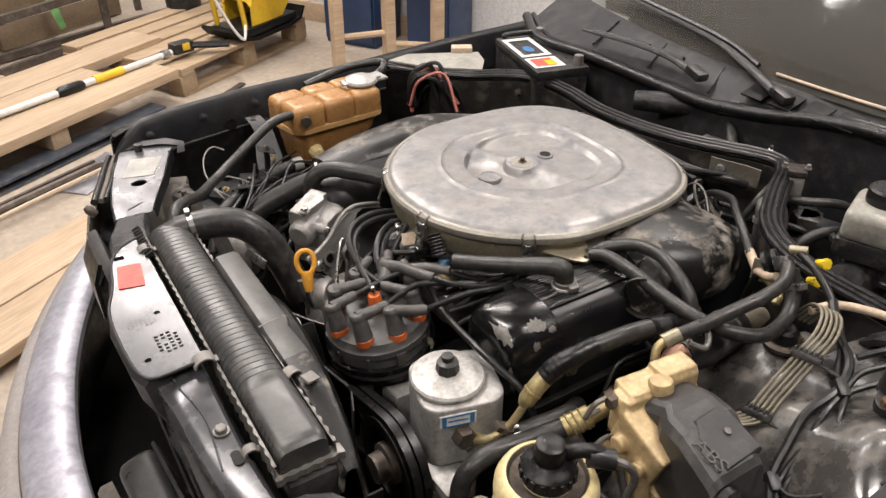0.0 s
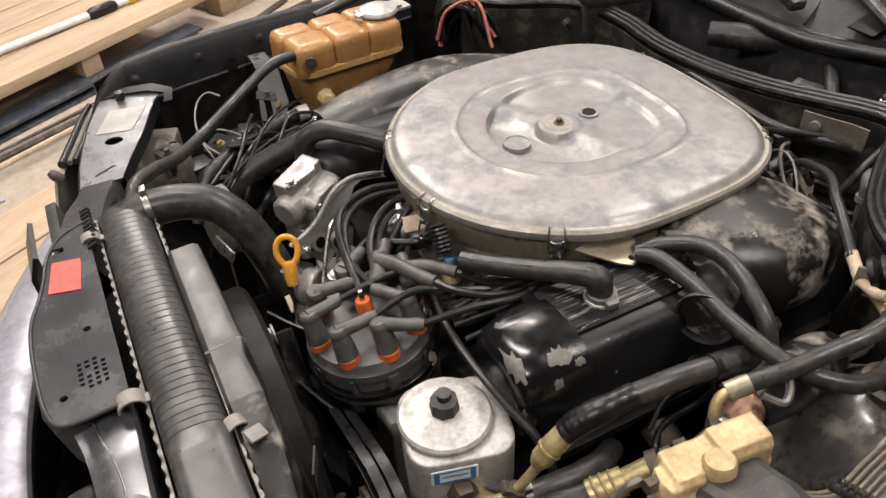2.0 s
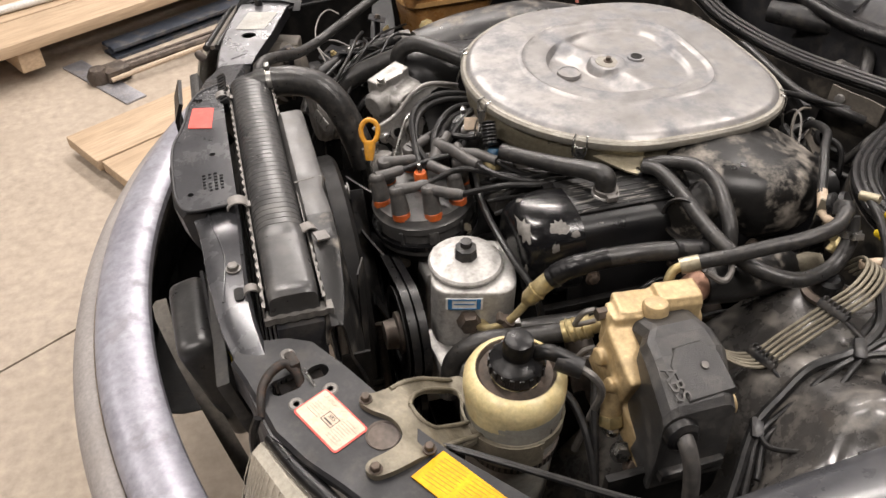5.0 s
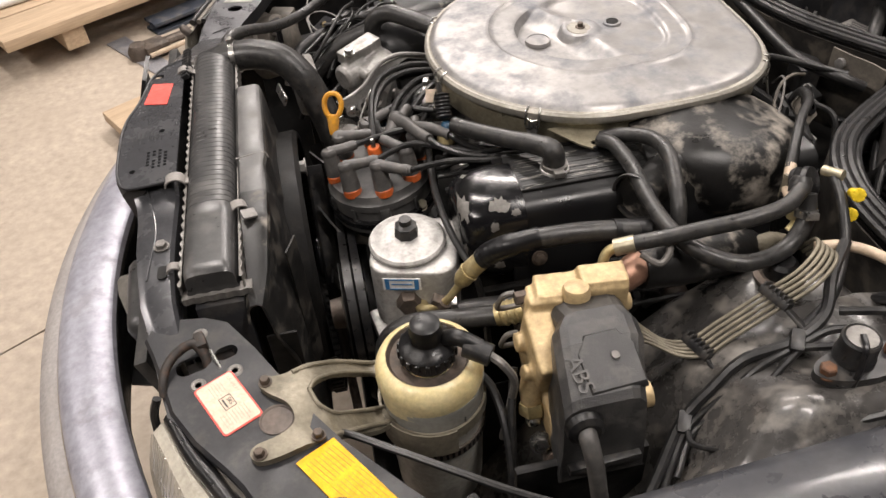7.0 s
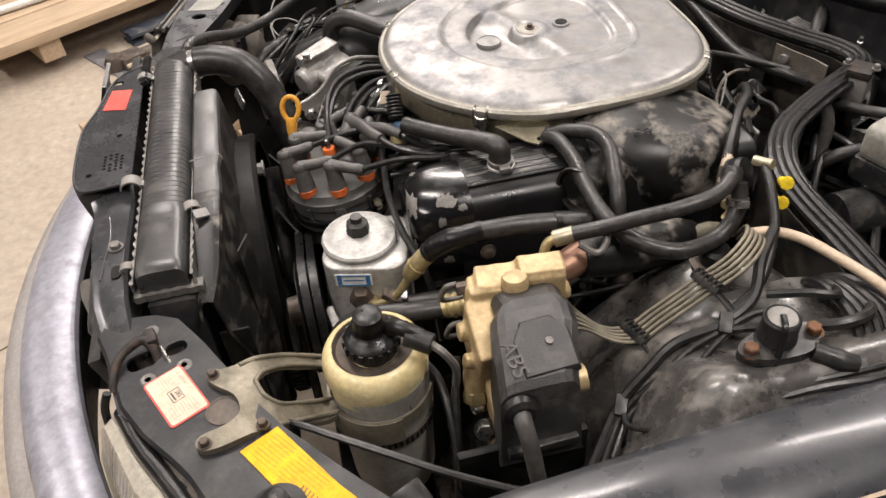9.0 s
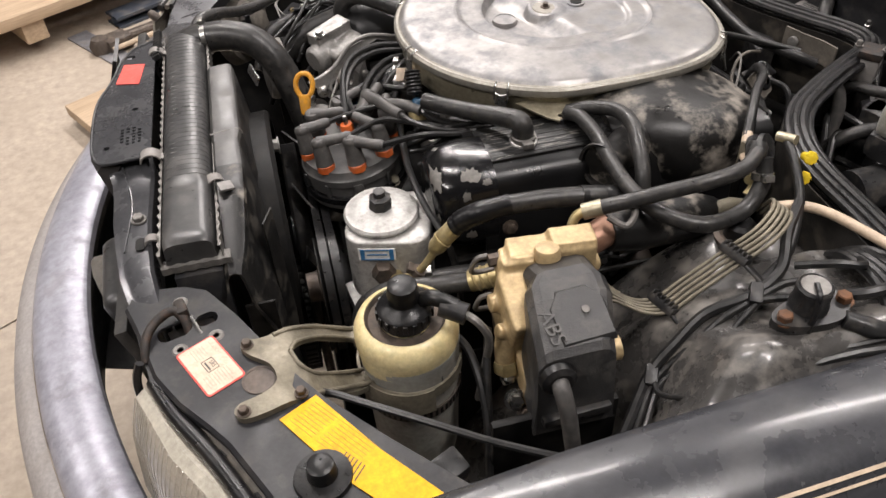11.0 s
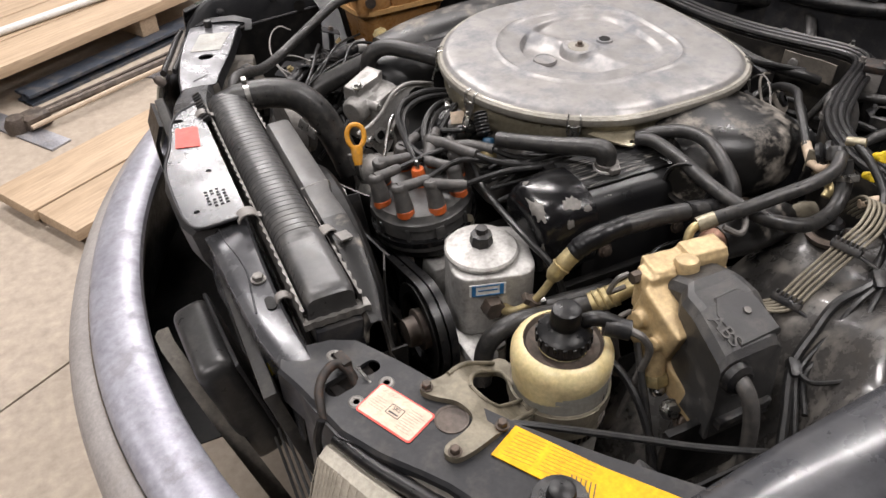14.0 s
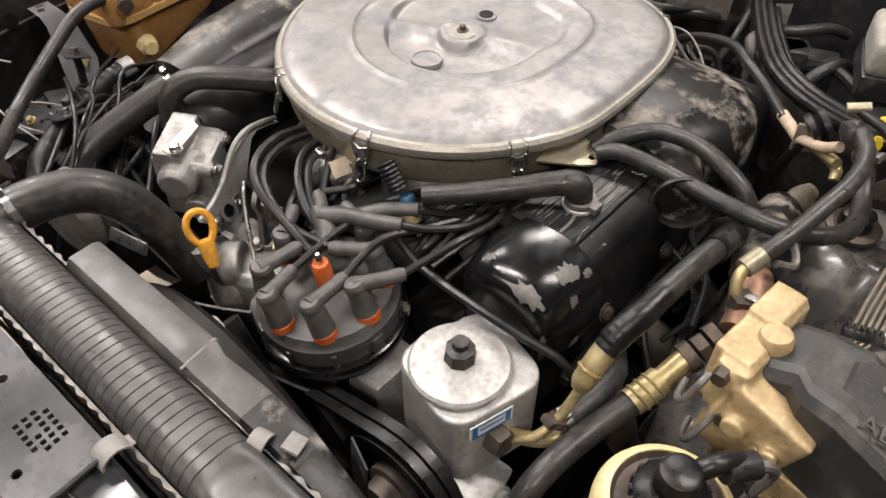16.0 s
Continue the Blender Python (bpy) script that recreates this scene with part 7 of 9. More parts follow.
    part("plug", lathe([(0, 0.004), (0.009, 0.004), (0.009, 0.018), (0.007, 0.021), (0, 0.021)], axis((0.487, 0.776, 0.862), (0.2, 0.35, 0.9))), BLUE_PLASTIC, s)
    prof = []
    for k in range(7):
        prof += [(0.0095, 0.024 + 0.005 * k), (0.0115, 0.0262 + 0.005 * k)]
    part("ribbed_boot", lathe([(0, 0.022), *prof, (0, 0.06)], axis((0.487, 0.776, 0.865), (0.05, 0.55, 0.7)), 14), RUBBER, s)
    part("collar", lathe([(0.008, -0.012), (0.013, -0.01), (0.013, 0.0), (0.008, 0.002)], axis((0.487, 0.776, 0.865), (0.2, 0.35, 0.9))), BRASS, s)


def build_hoses():
    def hose(name, label, pts, r, mat=HOSE, cat="hose", seg=14, clips=(), res=8):
        h = thing(name, pts[0], label, cat)
        part("hose", tube(pts, r, seg, res), mat, h)
        for at, way in clips:
            rr = (r if isinstance(r, float) else max(r)) + 0.001
            part("clip", band(at, way, rr), STEEL, h, "steel hose clip")
        return h

    hose("radiator_hose", "thick black upper radiator hose", [(0.185, 1.055, 0.887), (0.205, 1.05, 0.89), (0.24, 1.042, 0.892), (0.276, 1.028, 0.884), (0.301, 1.012, 0.860), (0.316, 1.0, 0.828), (0.328, 0.983, 0.792), (0.336, 0.965, 0.758)], 0.0235, seg=20, clips=(((0.205, 1.05, 0.89), (1, -0.1, 0.1)),))
    hose("overflow_hose", "slim black hose from the expansion tank", [(0.548, 1.428, 0.866), (0.48, 1.412, 0.868), (0.42, 1.388, 0.848), (0.365, 1.362, 0.826), (0.31, 1.315, 0.818), (0.265, 1.235, 0.842), (0.222, 1.15, 0.882), (0.195, 1.105, 0.893), (0.183, 1.075, 0.87)], 0.0095)
    hose("vacuum_hose", "black rubber hose to the air filter", [(0.565, 1.01, 0.884), (0.53, 1.04, 0.889), (0.49, 1.075, 0.897), (0.46, 1.105, 0.897), (0.435, 1.118, 0.88), (0.428, 1.12, 0.84)], 0.0145)
    hose("heater_hose", "black rubber heater hose", [(0.668, 0.668, 0.893), (0.678, 0.645, 0.899), (0.683, 0.598, 0.897), (0.676, 0.53, 0.899), (0.682, 0.475, 0.896), (0.705, 0.438, 0.89), (0.742, 0.42, 0.886), (0.79, 0.428, 0.888), (0.816, 0.443, 0.91), (0.82, 0.457, 0.935)], 0.0095, clips=(((0.817, 0.447, 0.917), (0.1, 0.4, 0.9)),))
    hose("heater_hose", "black rubber heater hose", [(0.672, 0.676, 0.89), (0.695, 0.662, 0.9), (0.72, 0.632, 0.91), (0.723, 0.59, 0.915), (0.714, 0.55, 0.91), (0.706, 0.515, 0.893), (0.70, 0.497, 0.85), (0.70, 0.49, 0.80)], 0.0095, clips=(((0.70, 0.495, 0.84), (0, -0.1, -1)),))
    h = hose("fuel_hose", "black fuel hose with metal ends", [(0.618, 0.47, 0.896), (0.636, 0.464, 0.903), (0.661, 0.455, 0.912), (0.70, 0.446, 0.923), (0.745, 0.438, 0.933), (0.785, 0.442, 0.938), (0.812, 0.458, 0.943)], 0.0088)
    part("ferrule", tube([(0.612, 0.472, 0.894), (0.632, 0.4655, 0.9015)], 0.0097, 14), ZINC, h, "dull metal ferrule")
    part("elbow", tube([(0.62, 0.469, 0.898), (0.605, 0.472, 0.89), (0.598, 0.468, 0.876), (0.597, 0.464, 0.862)], 0.0058, 10), BRASS, h, "passivated pipe elbow")
    part("nut", lathe([(0, 0), (0.0115, 0), (0.0115, 0.016), (0, 0.016)], pose(0.597, 0.46, 0.862), 6), OLD_BOLT, h)
    part("wire_bail", tube([(0.634, 0.452, 0.897), (0.65, 0.44, 0.89), (0.662, 0.445, 0.895), (0.668, 0.455, 0.903)], 0.004, 8), DARK_ALLOY, h)
    # steering return line into the reservoir and ABS feed
    low = hose("pressure_hose", "thick black pressure hose with brass ferrule", [(0.345, 0.515, 0.70), (0.352, 0.518, 0.76), (0.385, 0.514, 0.788), (0.44, 0.506, 0.79), (0.49, 0.491, 0.80)], 0.0125)
    part("ferrule", tube([(0.484, 0.493, 0.799), (0.516, 0.483, 0.811)], [0.014, 0.0145], 16), BRASS, low, "ribbed yellow ferrule")
    for s in (0.25, 0.5, 0.75):
        p = Vector((0.484, 0.493, 0.799)).lerp(Vector((0.516, 0.483, 0.811)), s)
        part("rib", lathe([(0.014, -0.002), (0.016, 0), (0.014, 0.002)], axis(p, (0.032, -0.008, 0.018))), BRASS, low)
    part("union", tube([(0.516, 0.483, 0.811), (0.54, 0.474, 0.828)], 0.0115, 14), BRASS, low, "tarnished union tube")
    for s0, rr in ((0.0, 0.0155), (0.35, 0.0145), (0.7, 0.017)):
        q = Vector((0.538, 0.475, 0.827)).lerp(Vector((0.572, 0.46, 0.846)), s0)
        part("union_nut", lathe([(0, 0), (rr, 0), (rr, 0.011), (0, 0.011)], axis(q, (0.034, -0.015, 0.019)), 6 if s0 else 18), OLD_BOLT, low, "oily brown union nut")
    # heat-stained feed pipe behind the ABS unit
    p = hose("steel_pipe", "heat-stained brown steel pipe", [(0.575, 0.45, 0.852), (0.61, 0.455, 0.858), (0.645, 0.468, 0.862), (0.70, 0.49, 0.85)], [0.0165, 0.017, 0.019, 0.02], COPPER, "pipe")
    part("clamp", band((0.6, 0.452, 0.857), (1, 0.1, 0.1), 0.0175), STEEL, p)
    part("sleeve", tube([(0.64, 0.466, 0.86), (0.69, 0.475, 0.852), (0.76, 0.49, 0.835), (0.80, 0.50, 0.82)], [0.023, 0.03, 0.03, 0.024], 14), DUSTY, p, "black fabric heat sleeve")
    part("end_joint", tube([(0.79, 0.49, 0.83), (0.82, 0.487, 0.835), (0.835, 0.482, 0.84)], [0.014, 0.015, 0.009], 12), CORRODED, p)
    # tan brake line and white pipe at the bulkhead
    hose("brake_pipe", "tan coated metal pipe along the wing", [(0.81, 0.412, 0.90), (0.835, 0.402, 0.905), (0.86, 0.385, 0.903), (0.875, 0.35, 0.905), (0.892, 0.29, 0.908), (0.90, 0.22, 0.905)], 0.0058, TAN, "pipe", 10)
    # vertical hose dropping past the yellow plugs
    v = hose("servo_hose", "thin glossy black hose by the bulkhead", [(0.862, 0.478, 0.936), (0.85, 0.44, 0.93), (0.835, 0.40, 0.91), (0.80, 0.355, 0.885), (0.755, 0.33, 0.875)], 0.0055, WIRE)
    part("ferrule", tube([(0.856, 0.488, 0.936), (0.866, 0.468, 0.941)], 0.0062, 12), ZINC, v, "dull crimped ferrule")
    w = hose("servo_hose", "thin glossy black hose by the bulkhead", [(1.03, 0.80, 0.80), (0.99, 0.73, 0.87), (0.95, 0.66, 0.905), (0.915, 0.62, 0.91), (0.885, 0.58, 0.905), (0.86, 0.545, 0.895)], 0.0062, WIRE)
    part("ferrule", tube([(0.864, 0.55, 0.896), (0.842, 0.515, 0.887)], 0.0068, 12), TAN, w, "pale crimped ferrule")
    c = thing("line_bracket", (0.83, 0.5, 0.84), "passivated bracket holding three fuel lines", "bracket")
    part("plate", box((0.004, 0.022, 0.034), pose(0.842, 0.513, 0.893, 0, 0, 25), 0.001), CORRODED, c)
    part("stand", tube([(0.84, 0.515, 0.885), (0.85, 0.53, 0.83), (0.87, 0.54, 0.75)], 0.006, 8), DEEP, c)
    part("grommet", lathe([(0.01, -0.012), (0.019, -0.01), (0.02, -0.004), (0.014, 0.0), (0.02, 0.004), (0.019, 0.01), (0.01, 0.012)], pose(0.852, 0.505, 0.905, 60, 0, 40)), RUBBER, c, "black rubber grommet")
    for k in range(3):
        part("line", tube([(0.842, 0.518 - 0.008 * k, 0.89), (0.828, 0.49 - 0.01 * k, 0.90 - 0.008 * k), (0.818, 0.472 - 0.004 * k, 0.915 - 0.02 * k)], 0.006, 10), BRASS if k else TAN, c)
    part("cuff", lathe([(0, 0), (0.0115, 0), (0.012, 0.012), (0.009, 0.018), (0, 0.018)], axis((0.814, 0.464, 0.932), (0.3, 0.5, 0.8))), HOSE, c, "grey rubber cuff")
    # yellow caps
    y = thing("yellow_cap", (0.88, 0.45, 0.93), "bright yellow plastic winged cap", "cap", "yellow caps")
    for k in range(4):
        part("wing", box((0.005, 0.0155, 0.005), pose(0, 0, 0) @ pose(0.868, 0.443, 0.934, 62, 0, -15) @ pose(0, 0, 0.004, 0, 0, 45 * k), 0.0015), LEMON, y)
    part("post", lathe([(0, -0.012), (0.005, -0.012), (0.0065, 0.003), (0, 0.004)], pose(0.868, 0.443, 0.934, 62, 0, -15)), LEMON, y)
    copy_thing(y, Matrix.Translation((0.889, 0.459, 0.893)))


def build_abs_unit():
    a = thing("abs_unit", (0.54, 0.36, 0.7), "gold cast brake hydraulic unit under a black cover", "hydraulic unit")
    # black cover, skewed towards the camera's side, with a sloped rear facet
    rows = []
    for y, x0, x1, z in ((0.432, 0.518, 0.594, 0.872), (0.428, 0.52, 0.594, 0.886), (0.385, 0.522, 0.588, 0.904), (0.372, 0.512, 0.594, 0.902), (0.345, 0.506, 0.59, 0.905), (0.294, 0.499, 0.573, 0.89), (0.287, 0.498, 0.572, 0.884), (0.282, 0.497, 0.574, 0.835), (0.28, 0.497, 0.576, 0.775)):
        low = 0.775
        rows.append([(x0 - 0.006, y, low), (x0 - 0.003, y, max(low, z - 0.012)), (x0 + 0.004, y, max(low, z - 0.003)), (x0 + 0.012, y, z), (x1 - 0.012, y, z), (x1 - 0.004, y, max(low, z - 0.003)), (x1 + 0.003, y, max(low, z - 0.012)), (x1 + 0.006, y, low)])
    bm = sheet(rows)
    cover = part("cover", bm, COVER, a, "dusty black moulded cover", angle=12)
    pm = pose(0.547, 0.325, 0.896, 15, 0, 3)
    low = [(-0.026, -0.03), (0.03, -0.03), (0.033, 0.012), (0.02, 0.03), (-0.012, 0.03), (-0.026, 0.012)]
    bm = sheet([[pm @ Vector((x * q, y * q, z)) for x, y in (*low, low[0])] for q, z in ((1.04, -0.006), (1.0, 0.0015), (0.93, 0.004))])
    bmesh.ops.remove_doubles(bm, verts=bm.verts, dist=1e-5)
    bmesh.ops.holes_fill(bm, edges=[e for e in bm.edges if e.is_boundary])
    part("raised_panel", bm, COVER, cover)
    part("screw", lathe([(0, 0), (0.0045, 0), (0.004, 0.0015), (0, 0.002)], pose(0.556, 0.326, 0.9015, 15, 0, 0)), DARK_ALLOY, cover)
    part("print", lettering("ABS", 0.023, pose(0.5165, 0.314, 0.8995, 15, 0, 0) @ pose(0, 0, 0.0, 0, 0, -83), 0.0006), SHROUD, cover, "grey raised letters")
    part("lower_lip", box((0.075, 0.012, 0.012), pose(0.536, 0.279, 0.80, 0, 0, 2), 0.003), PLASTIC, cover)
    bm = box((0.096, 0.034, 0.07), pose(0.554, 0.44, 0.868, 0, 0, -6), 0)
    box((0.05, 0.03, 0.02), pose(0.578, 0.44, 0.9, 0, 0, -6), 0, bm)
    box((0.035, 0.03, 0.06), pose(0.514, 0.437, 0.868, 0, 0, -6), 0, bm)
    box((0.03, 0.07, 0.085), pose(0.503, 0.405, 0.838, 18, 0, 0), 0, bm)
    box((0.04, 0.12, 0.04), pose(0.515, 0.37, 0.79, 8, 0, 0), 0, bm)
    for p, way, rr in (((0.50, 0.44, 0.884), (-1, 0, 0.1), 0.011), ((0.486, 0.418, 0.85), (-1, 0, 0.1), 0.011), ((0.484, 0.385, 0.84), (-0.9, 0, 0.3), 0.009), ((0.6, 0.43, 0.87), (1, 0, 0), 0.011)):
        lathe([(0, -0.02), (rr, -0.02), (rr, 0.008), (0, 0.008)], axis(p, way), 14, bm)
    bm.transform(Matrix.Translation((0.003, -0.012, -0.002)))
    cast("body", bm, CASTY, a, "gold passivated cast valve body", 0.0022, 9)
    part("dome", lathe([(0, -0.014), (0.0145, -0.014), (0.0145, 0.002), (0.0125, 0.0055), (0.007, 0.007), (0, 0.0075)], pose(0.548, 0.414, 0.902, -8, 0, 0), 28), CASTY, a, "round gold cap")
    el = part("elbow", tube([(0.506, 0.385, 0.828), (0.494, 0.378, 0.826), (0.489, 0.371, 0.815), (0.488, 0.366, 0.797)], [0.011, 0.0125, 0.0125, 0.0115], 14), CASTY, a, "gold elbow fitting")
    part("union_nut", lathe([(0, 0), (0.0135, 0), (0.0145, 0.004), (0.0145, 0.013), (0.012, 0.016), (0, 0.016)], axis((0.488, 0.366, 0.798), (0, -0.35, -0.9)), 6), BRASS, el, "tarnished union nut")
    part("ball", lathe([(0, 0), (0.007, 0.001), (0.009, 0.006), (0.007, 0.012), (0, 0.013)], axis((0.488, 0.36, 0.783), (0, -0.45, -0.85)), 16), STEEL, el, "bright steel end")
    part("bolt", hexbolt((0.490, 0.334, 0.767), (-0.2, -0.7, 0.5), 0.0085, 0.009), STEEL, a)
    part("bolt", hexbolt((0.500, 0.322, 0.755), (-0.2, -0.7, 0.5), 0.0075, 0.008), OLD_BOLT, a)
    part("end_cap", lathe([(0, 0), (0.014, 0), (0.014, 0.012), (0, 0.012)], axis((0.578, 0.312, 0.85), (1, 0, 0))), CASTY, a)
    part("mount_plate", box((0.14, 0.01, 0.11), pose(0.52, 0.295, 0.735), 0.003), DEEP, a, "black mounting plate")
    part("cable", tube([(0.513, 0.29, 0.865), (0.512, 0.268, 0.862), (0.515, 0.255, 0.84), (0.52, 0.25, 0.80), (0.528, 0.25, 0.74), (0.53, 0.255, 0.66)], [0.0095, 0.009, 0.0085, 0.0085, 0.0085, 0.0085], 12), BOOT, a, "thick ribbed cable")
    part("cable_gland", lathe([(0.012, 0), (0.019, 0.0), (0.018, 0.008), (0.013, 0.012), (0, 0.012)], axis((0.513, 0.284, 0.862), (0, -1, 0.1))), RUBBER, a)
    # small pipes looping on the near side
    for k, (y, z) in enumerate(((0.42, 0.888), (0.405, 0.842))):
        part("pipe_nut", lathe([(0, 0), (0.0075, 0), (0.0075, 0.012), (0, 0.012)], axis((0.5, y + 0.012, z), (-1, 0, 0)), 6), OLD_BOLT, a)
        part("pipe", tube([(0.49, y + 0.02, z), (0.478, y + 0.022, z - 0.004), (0.473, y + 0.028, z - 0.025), (0.482, y + 0.036, z - 0.038), (0.505, y + 0.04, z - 0.042)], 0.0032, 8), DARK_ALLOY, a, "thin steel brake pipe")
    # five pipes in clips to the wing
    b = thing("brake_pipes", (0.7, 0.36, 0.83), "bundle of parallel steel brake pipes in black clips", "pipes")
    across = Vector((0.3, -0.95, -0.05)).normalized()
    for k in range(5):
        side = across * ((k - 2) * 0.0058)
        c1, c2 = Vector((0.666, 0.362, 0.837)) + side, Vector((0.742, 0.364, 0.889)) + side
        run = (c2 - c1).normalized()
        pts = [Vector((0.600, 0.405 - 0.003 * k, 0.868 - 0.009 * k)), Vector((0.618, 0.393, 0.845 - 0.003 * k)) + side * 0.7, Vector((0.642, 0.372, 0.832)) + side, c1, c1.lerp(c2, 0.33), c1.lerp(c2, 0.66), c2, c2 + run * 0.035, c2 + run * 0.06 + Vector((0.004, 0.012, -0.002)), c2 + run * 0.075 + Vector((0.008, 0.035, -0.02)), c2 + run * 0.08 + Vector((0.01, 0.06, -0.06))]
        part("pipe", tube(pts, 0.0021, 8), CORRODED, b, "dull steel brake pipe")
    for c in ((0.666, 0.362, 0.838), (0.742, 0.364, 0.89)):
        m = Matrix.Translation(c) @ Matrix.Rotation(radians(-72), 4, "Z") @ Matrix.Rotation(radians(-32), 4, "X")
        clip = part("pipe_clip", box((0.036, 0.012, 0.010), m, 0.002), PLASTIC, b, "black plastic pipe clip")
        part("clip_tail", box((0.034, 0.012, 0.004), m @ pose(0.028, 0.002, -0.005, 0, 10, 0), 0.0015), PLASTIC, clip)
        for k in range(6):
            part("clip_tooth", box((0.0025, 0.013, 0.006), m @ pose(-0.0145 + 0.0058 * k, 0, 0.006), 0.0008), PLASTIC, clip)


def build_reservoir():
    r = thing("steering_reservoir", (0.39, 0.418, 0.66), "aged cream plastic fluid reservoir with black cap", "reservoir")
    m = pose(0.389, 0.412, 0.0)
    part("bowl", lathe([(0.0, 0.79), (0.0535, 0.79), (0.0555, 0.812), (0.0572, 0.824), (0.0575, 0.832), (0.057, 0.84), (0.0535, 0.848), (0.048, 0.853), (0.044, 0.854), (0.041, 0.846), (0.0, 0.845)], m, 48), CREAM, r, "cream translucent bowl")
    part("sleeve", lathe([(0.0, 0.62), (0.047, 0.62), (0.0505, 0.64), (0.0535, 0.74), (0.0555, 0.806), (0.0568, 0.818), (0.0565, 0.821)], m @ Matrix.Translation((0.001, 0, 0)), 48), MILKY, r, "grey stained lower bowl")
    strap = part("strap", lathe([(0.0535, 0.736), (0.056, 0.736), (0.0565, 0.75), (0.054, 0.75)], m @ Matrix.Translation((0.001, 0, 0)), 48, None, False), RAW_STEEL, r, "dark metal strap")
    for k in range(30):
        q = radians(-200 + 7 * k)
        part("strap_slot", box((0.002, 0.003, 0.009), m @ pose(0.001 + 0.0562 * math.cos(q), 0.0562 * math.sin(q), 0.743, 0, 0, math.degrees(q)), 0), DEEP, strap)
    part("writing", box((0.0008, 0.0012, 0.03), m @ pose(0.001 + 0.0562 * math.cos(-1.1), 0.0562 * math.sin(-1.1), 0.785, 0, 0, -63), 0), INK, r, "dark level mark")
    part("neck", lathe([(0.0445, 0.8545), (0.0405, 0.849), (0.034, 0.8475), (0.028, 0.848)], m, 48, None, False), OLD_BOLT, r, "oil-stained neck ring")
    cap = part("cap", lathe([(0, 0.85), (0.028, 0.85), (0.0295, 0.856), (0.0295, 0.868), (0.025, 0.873), (0.019, 0.875), (0.0165, 0.878), (0.0165, 0.885), (0.0172, 0.887), (0.0155, 0.9), (0.012, 0.902), (0, 0.902)], m, 40), RUBBER, r, "ridged black screw cap")
    for k in range(18):
        a = 2 * math.pi * k / 18
        part("grip", box((0.004, 0.005, 0.011), m @ pose(0.0296 * math.cos(a), 0.0296 * math.sin(a), 0.862, 0, 0, math.degrees(a)), 0.001), RUBBER, cap)
    part("spout", tube([(0.405, 0.41, 0.875), (0.42, 0.398, 0.885), (0.44, 0.385, 0.879)], [0.008, 0.009, 0.0085], 12), RUBBER, cap)
    p = part("sensor_plug", tube([(0.425, 0.392, 0.878), (0.448, 0.376, 0.874)], 0.0115, 14), PLASTIC, cap, "black ribbed sensor plug")
    part("sensor_lead", tube([(0.447, 0.377, 0.874), (0.458, 0.366, 0.868), (0.468, 0.362, 0.845), (0.467, 0.37, 0.80), (0.46, 0.38, 0.72)], 0.0045, 8), DARK_ALLOY, p)
    # bracket
    b = thing("reservoir_bracket", (0.24, 0.37, 0.857), "corroded cast alloy bracket carrying the reservoir", "bracket")
    out = curvy([(0.216, 0.406), (0.222, 0.415), (0.233, 0.413), (0.25, 0.416), (0.275, 0.431), (0.302, 0.456), (0.335, 0.47), (0.348, 0.462), (0.347, 0.441), (0.352, 0.42), (0.37, 0.405), (0.391, 0.395), (0.386, 0.384), (0.339, 0.380), (0.292, 0.35), (0.275, 0.332), (0.242, 0.32), (0.217, 0.316), (0.208, 0.321), (0.206, 0.329), (0.213, 0.336), (0.229, 0.34), (0.243, 0.347), (0.249, 0.358), (0.243, 0.377), (0.225, 0.393)], 4)
    hole = curvy([(0.265, 0.39), (0.273, 0.406), (0.295, 0.431), (0.322, 0.45), (0.334, 0.447), (0.336, 0.432), (0.344, 0.41), (0.334, 0.403), (0.301, 0.384), (0.285, 0.371), (0.272, 0.374)], 4)
    bm = slab(out, -0.004, 0.0035, None, holes=[hole])
    for v in bm.verts:
        k = max(0, min(1, (v.co.x - 0.255) / 0.08))
        v.co.z += 0.8615 - 0.075 * k * k * (3 - 2 * k)
    part("arm", bm, CORRODED, b, "corroded pale alloy arm")
    # raised rims along the arms
    def on_arm(x, y):
        k = max(0, min(1, (x - 0.255) / 0.08))
        return (x, y, 0.8655 - 0.075 * k * k * (3 - 2 * k))
    part("rim", tube([on_arm(*p) for p in ((0.25, 0.413), (0.275, 0.427), (0.302, 0.452), (0.332, 0.465))], 0.0026, 8), CORRODED, b)
    part("rim", tube([on_arm(*p) for p in ((0.275, 0.336), (0.293, 0.353), (0.339, 0.383), (0.384, 0.388))], 0.0028, 8), CORRODED, b)
    part("rim", tube([on_arm(*p) for p in (hole + hole[:1])[::4]], 0.0024, 8, 4), CORRODED, b)
    part("saddle", sheet([[(0.389 + 0.0585 * math.cos(a), 0.412 + 0.0585 * math.sin(a), z) for z in (0.792, 0.78, 0.755)] for a in np.linspace(radians(-160), radians(-75), 10)], 0.003), CORRODED, b)
    for p in ((0.223, 0.407, 0.864), (0.215, 0.324, 0.864), (0.27, 0.333, 0.862)):
        part("bolt", hexbolt(p, (0, 0, 1), 0.0046), OLD_BOLT, b)
    bm = lathe([(0.0565, 0.776), (0.0595, 0.776), (0.0595, 0.792), (0.0565, 0.792)], m, 40, None, False)
    part("collar", bm, CORRODED, b)


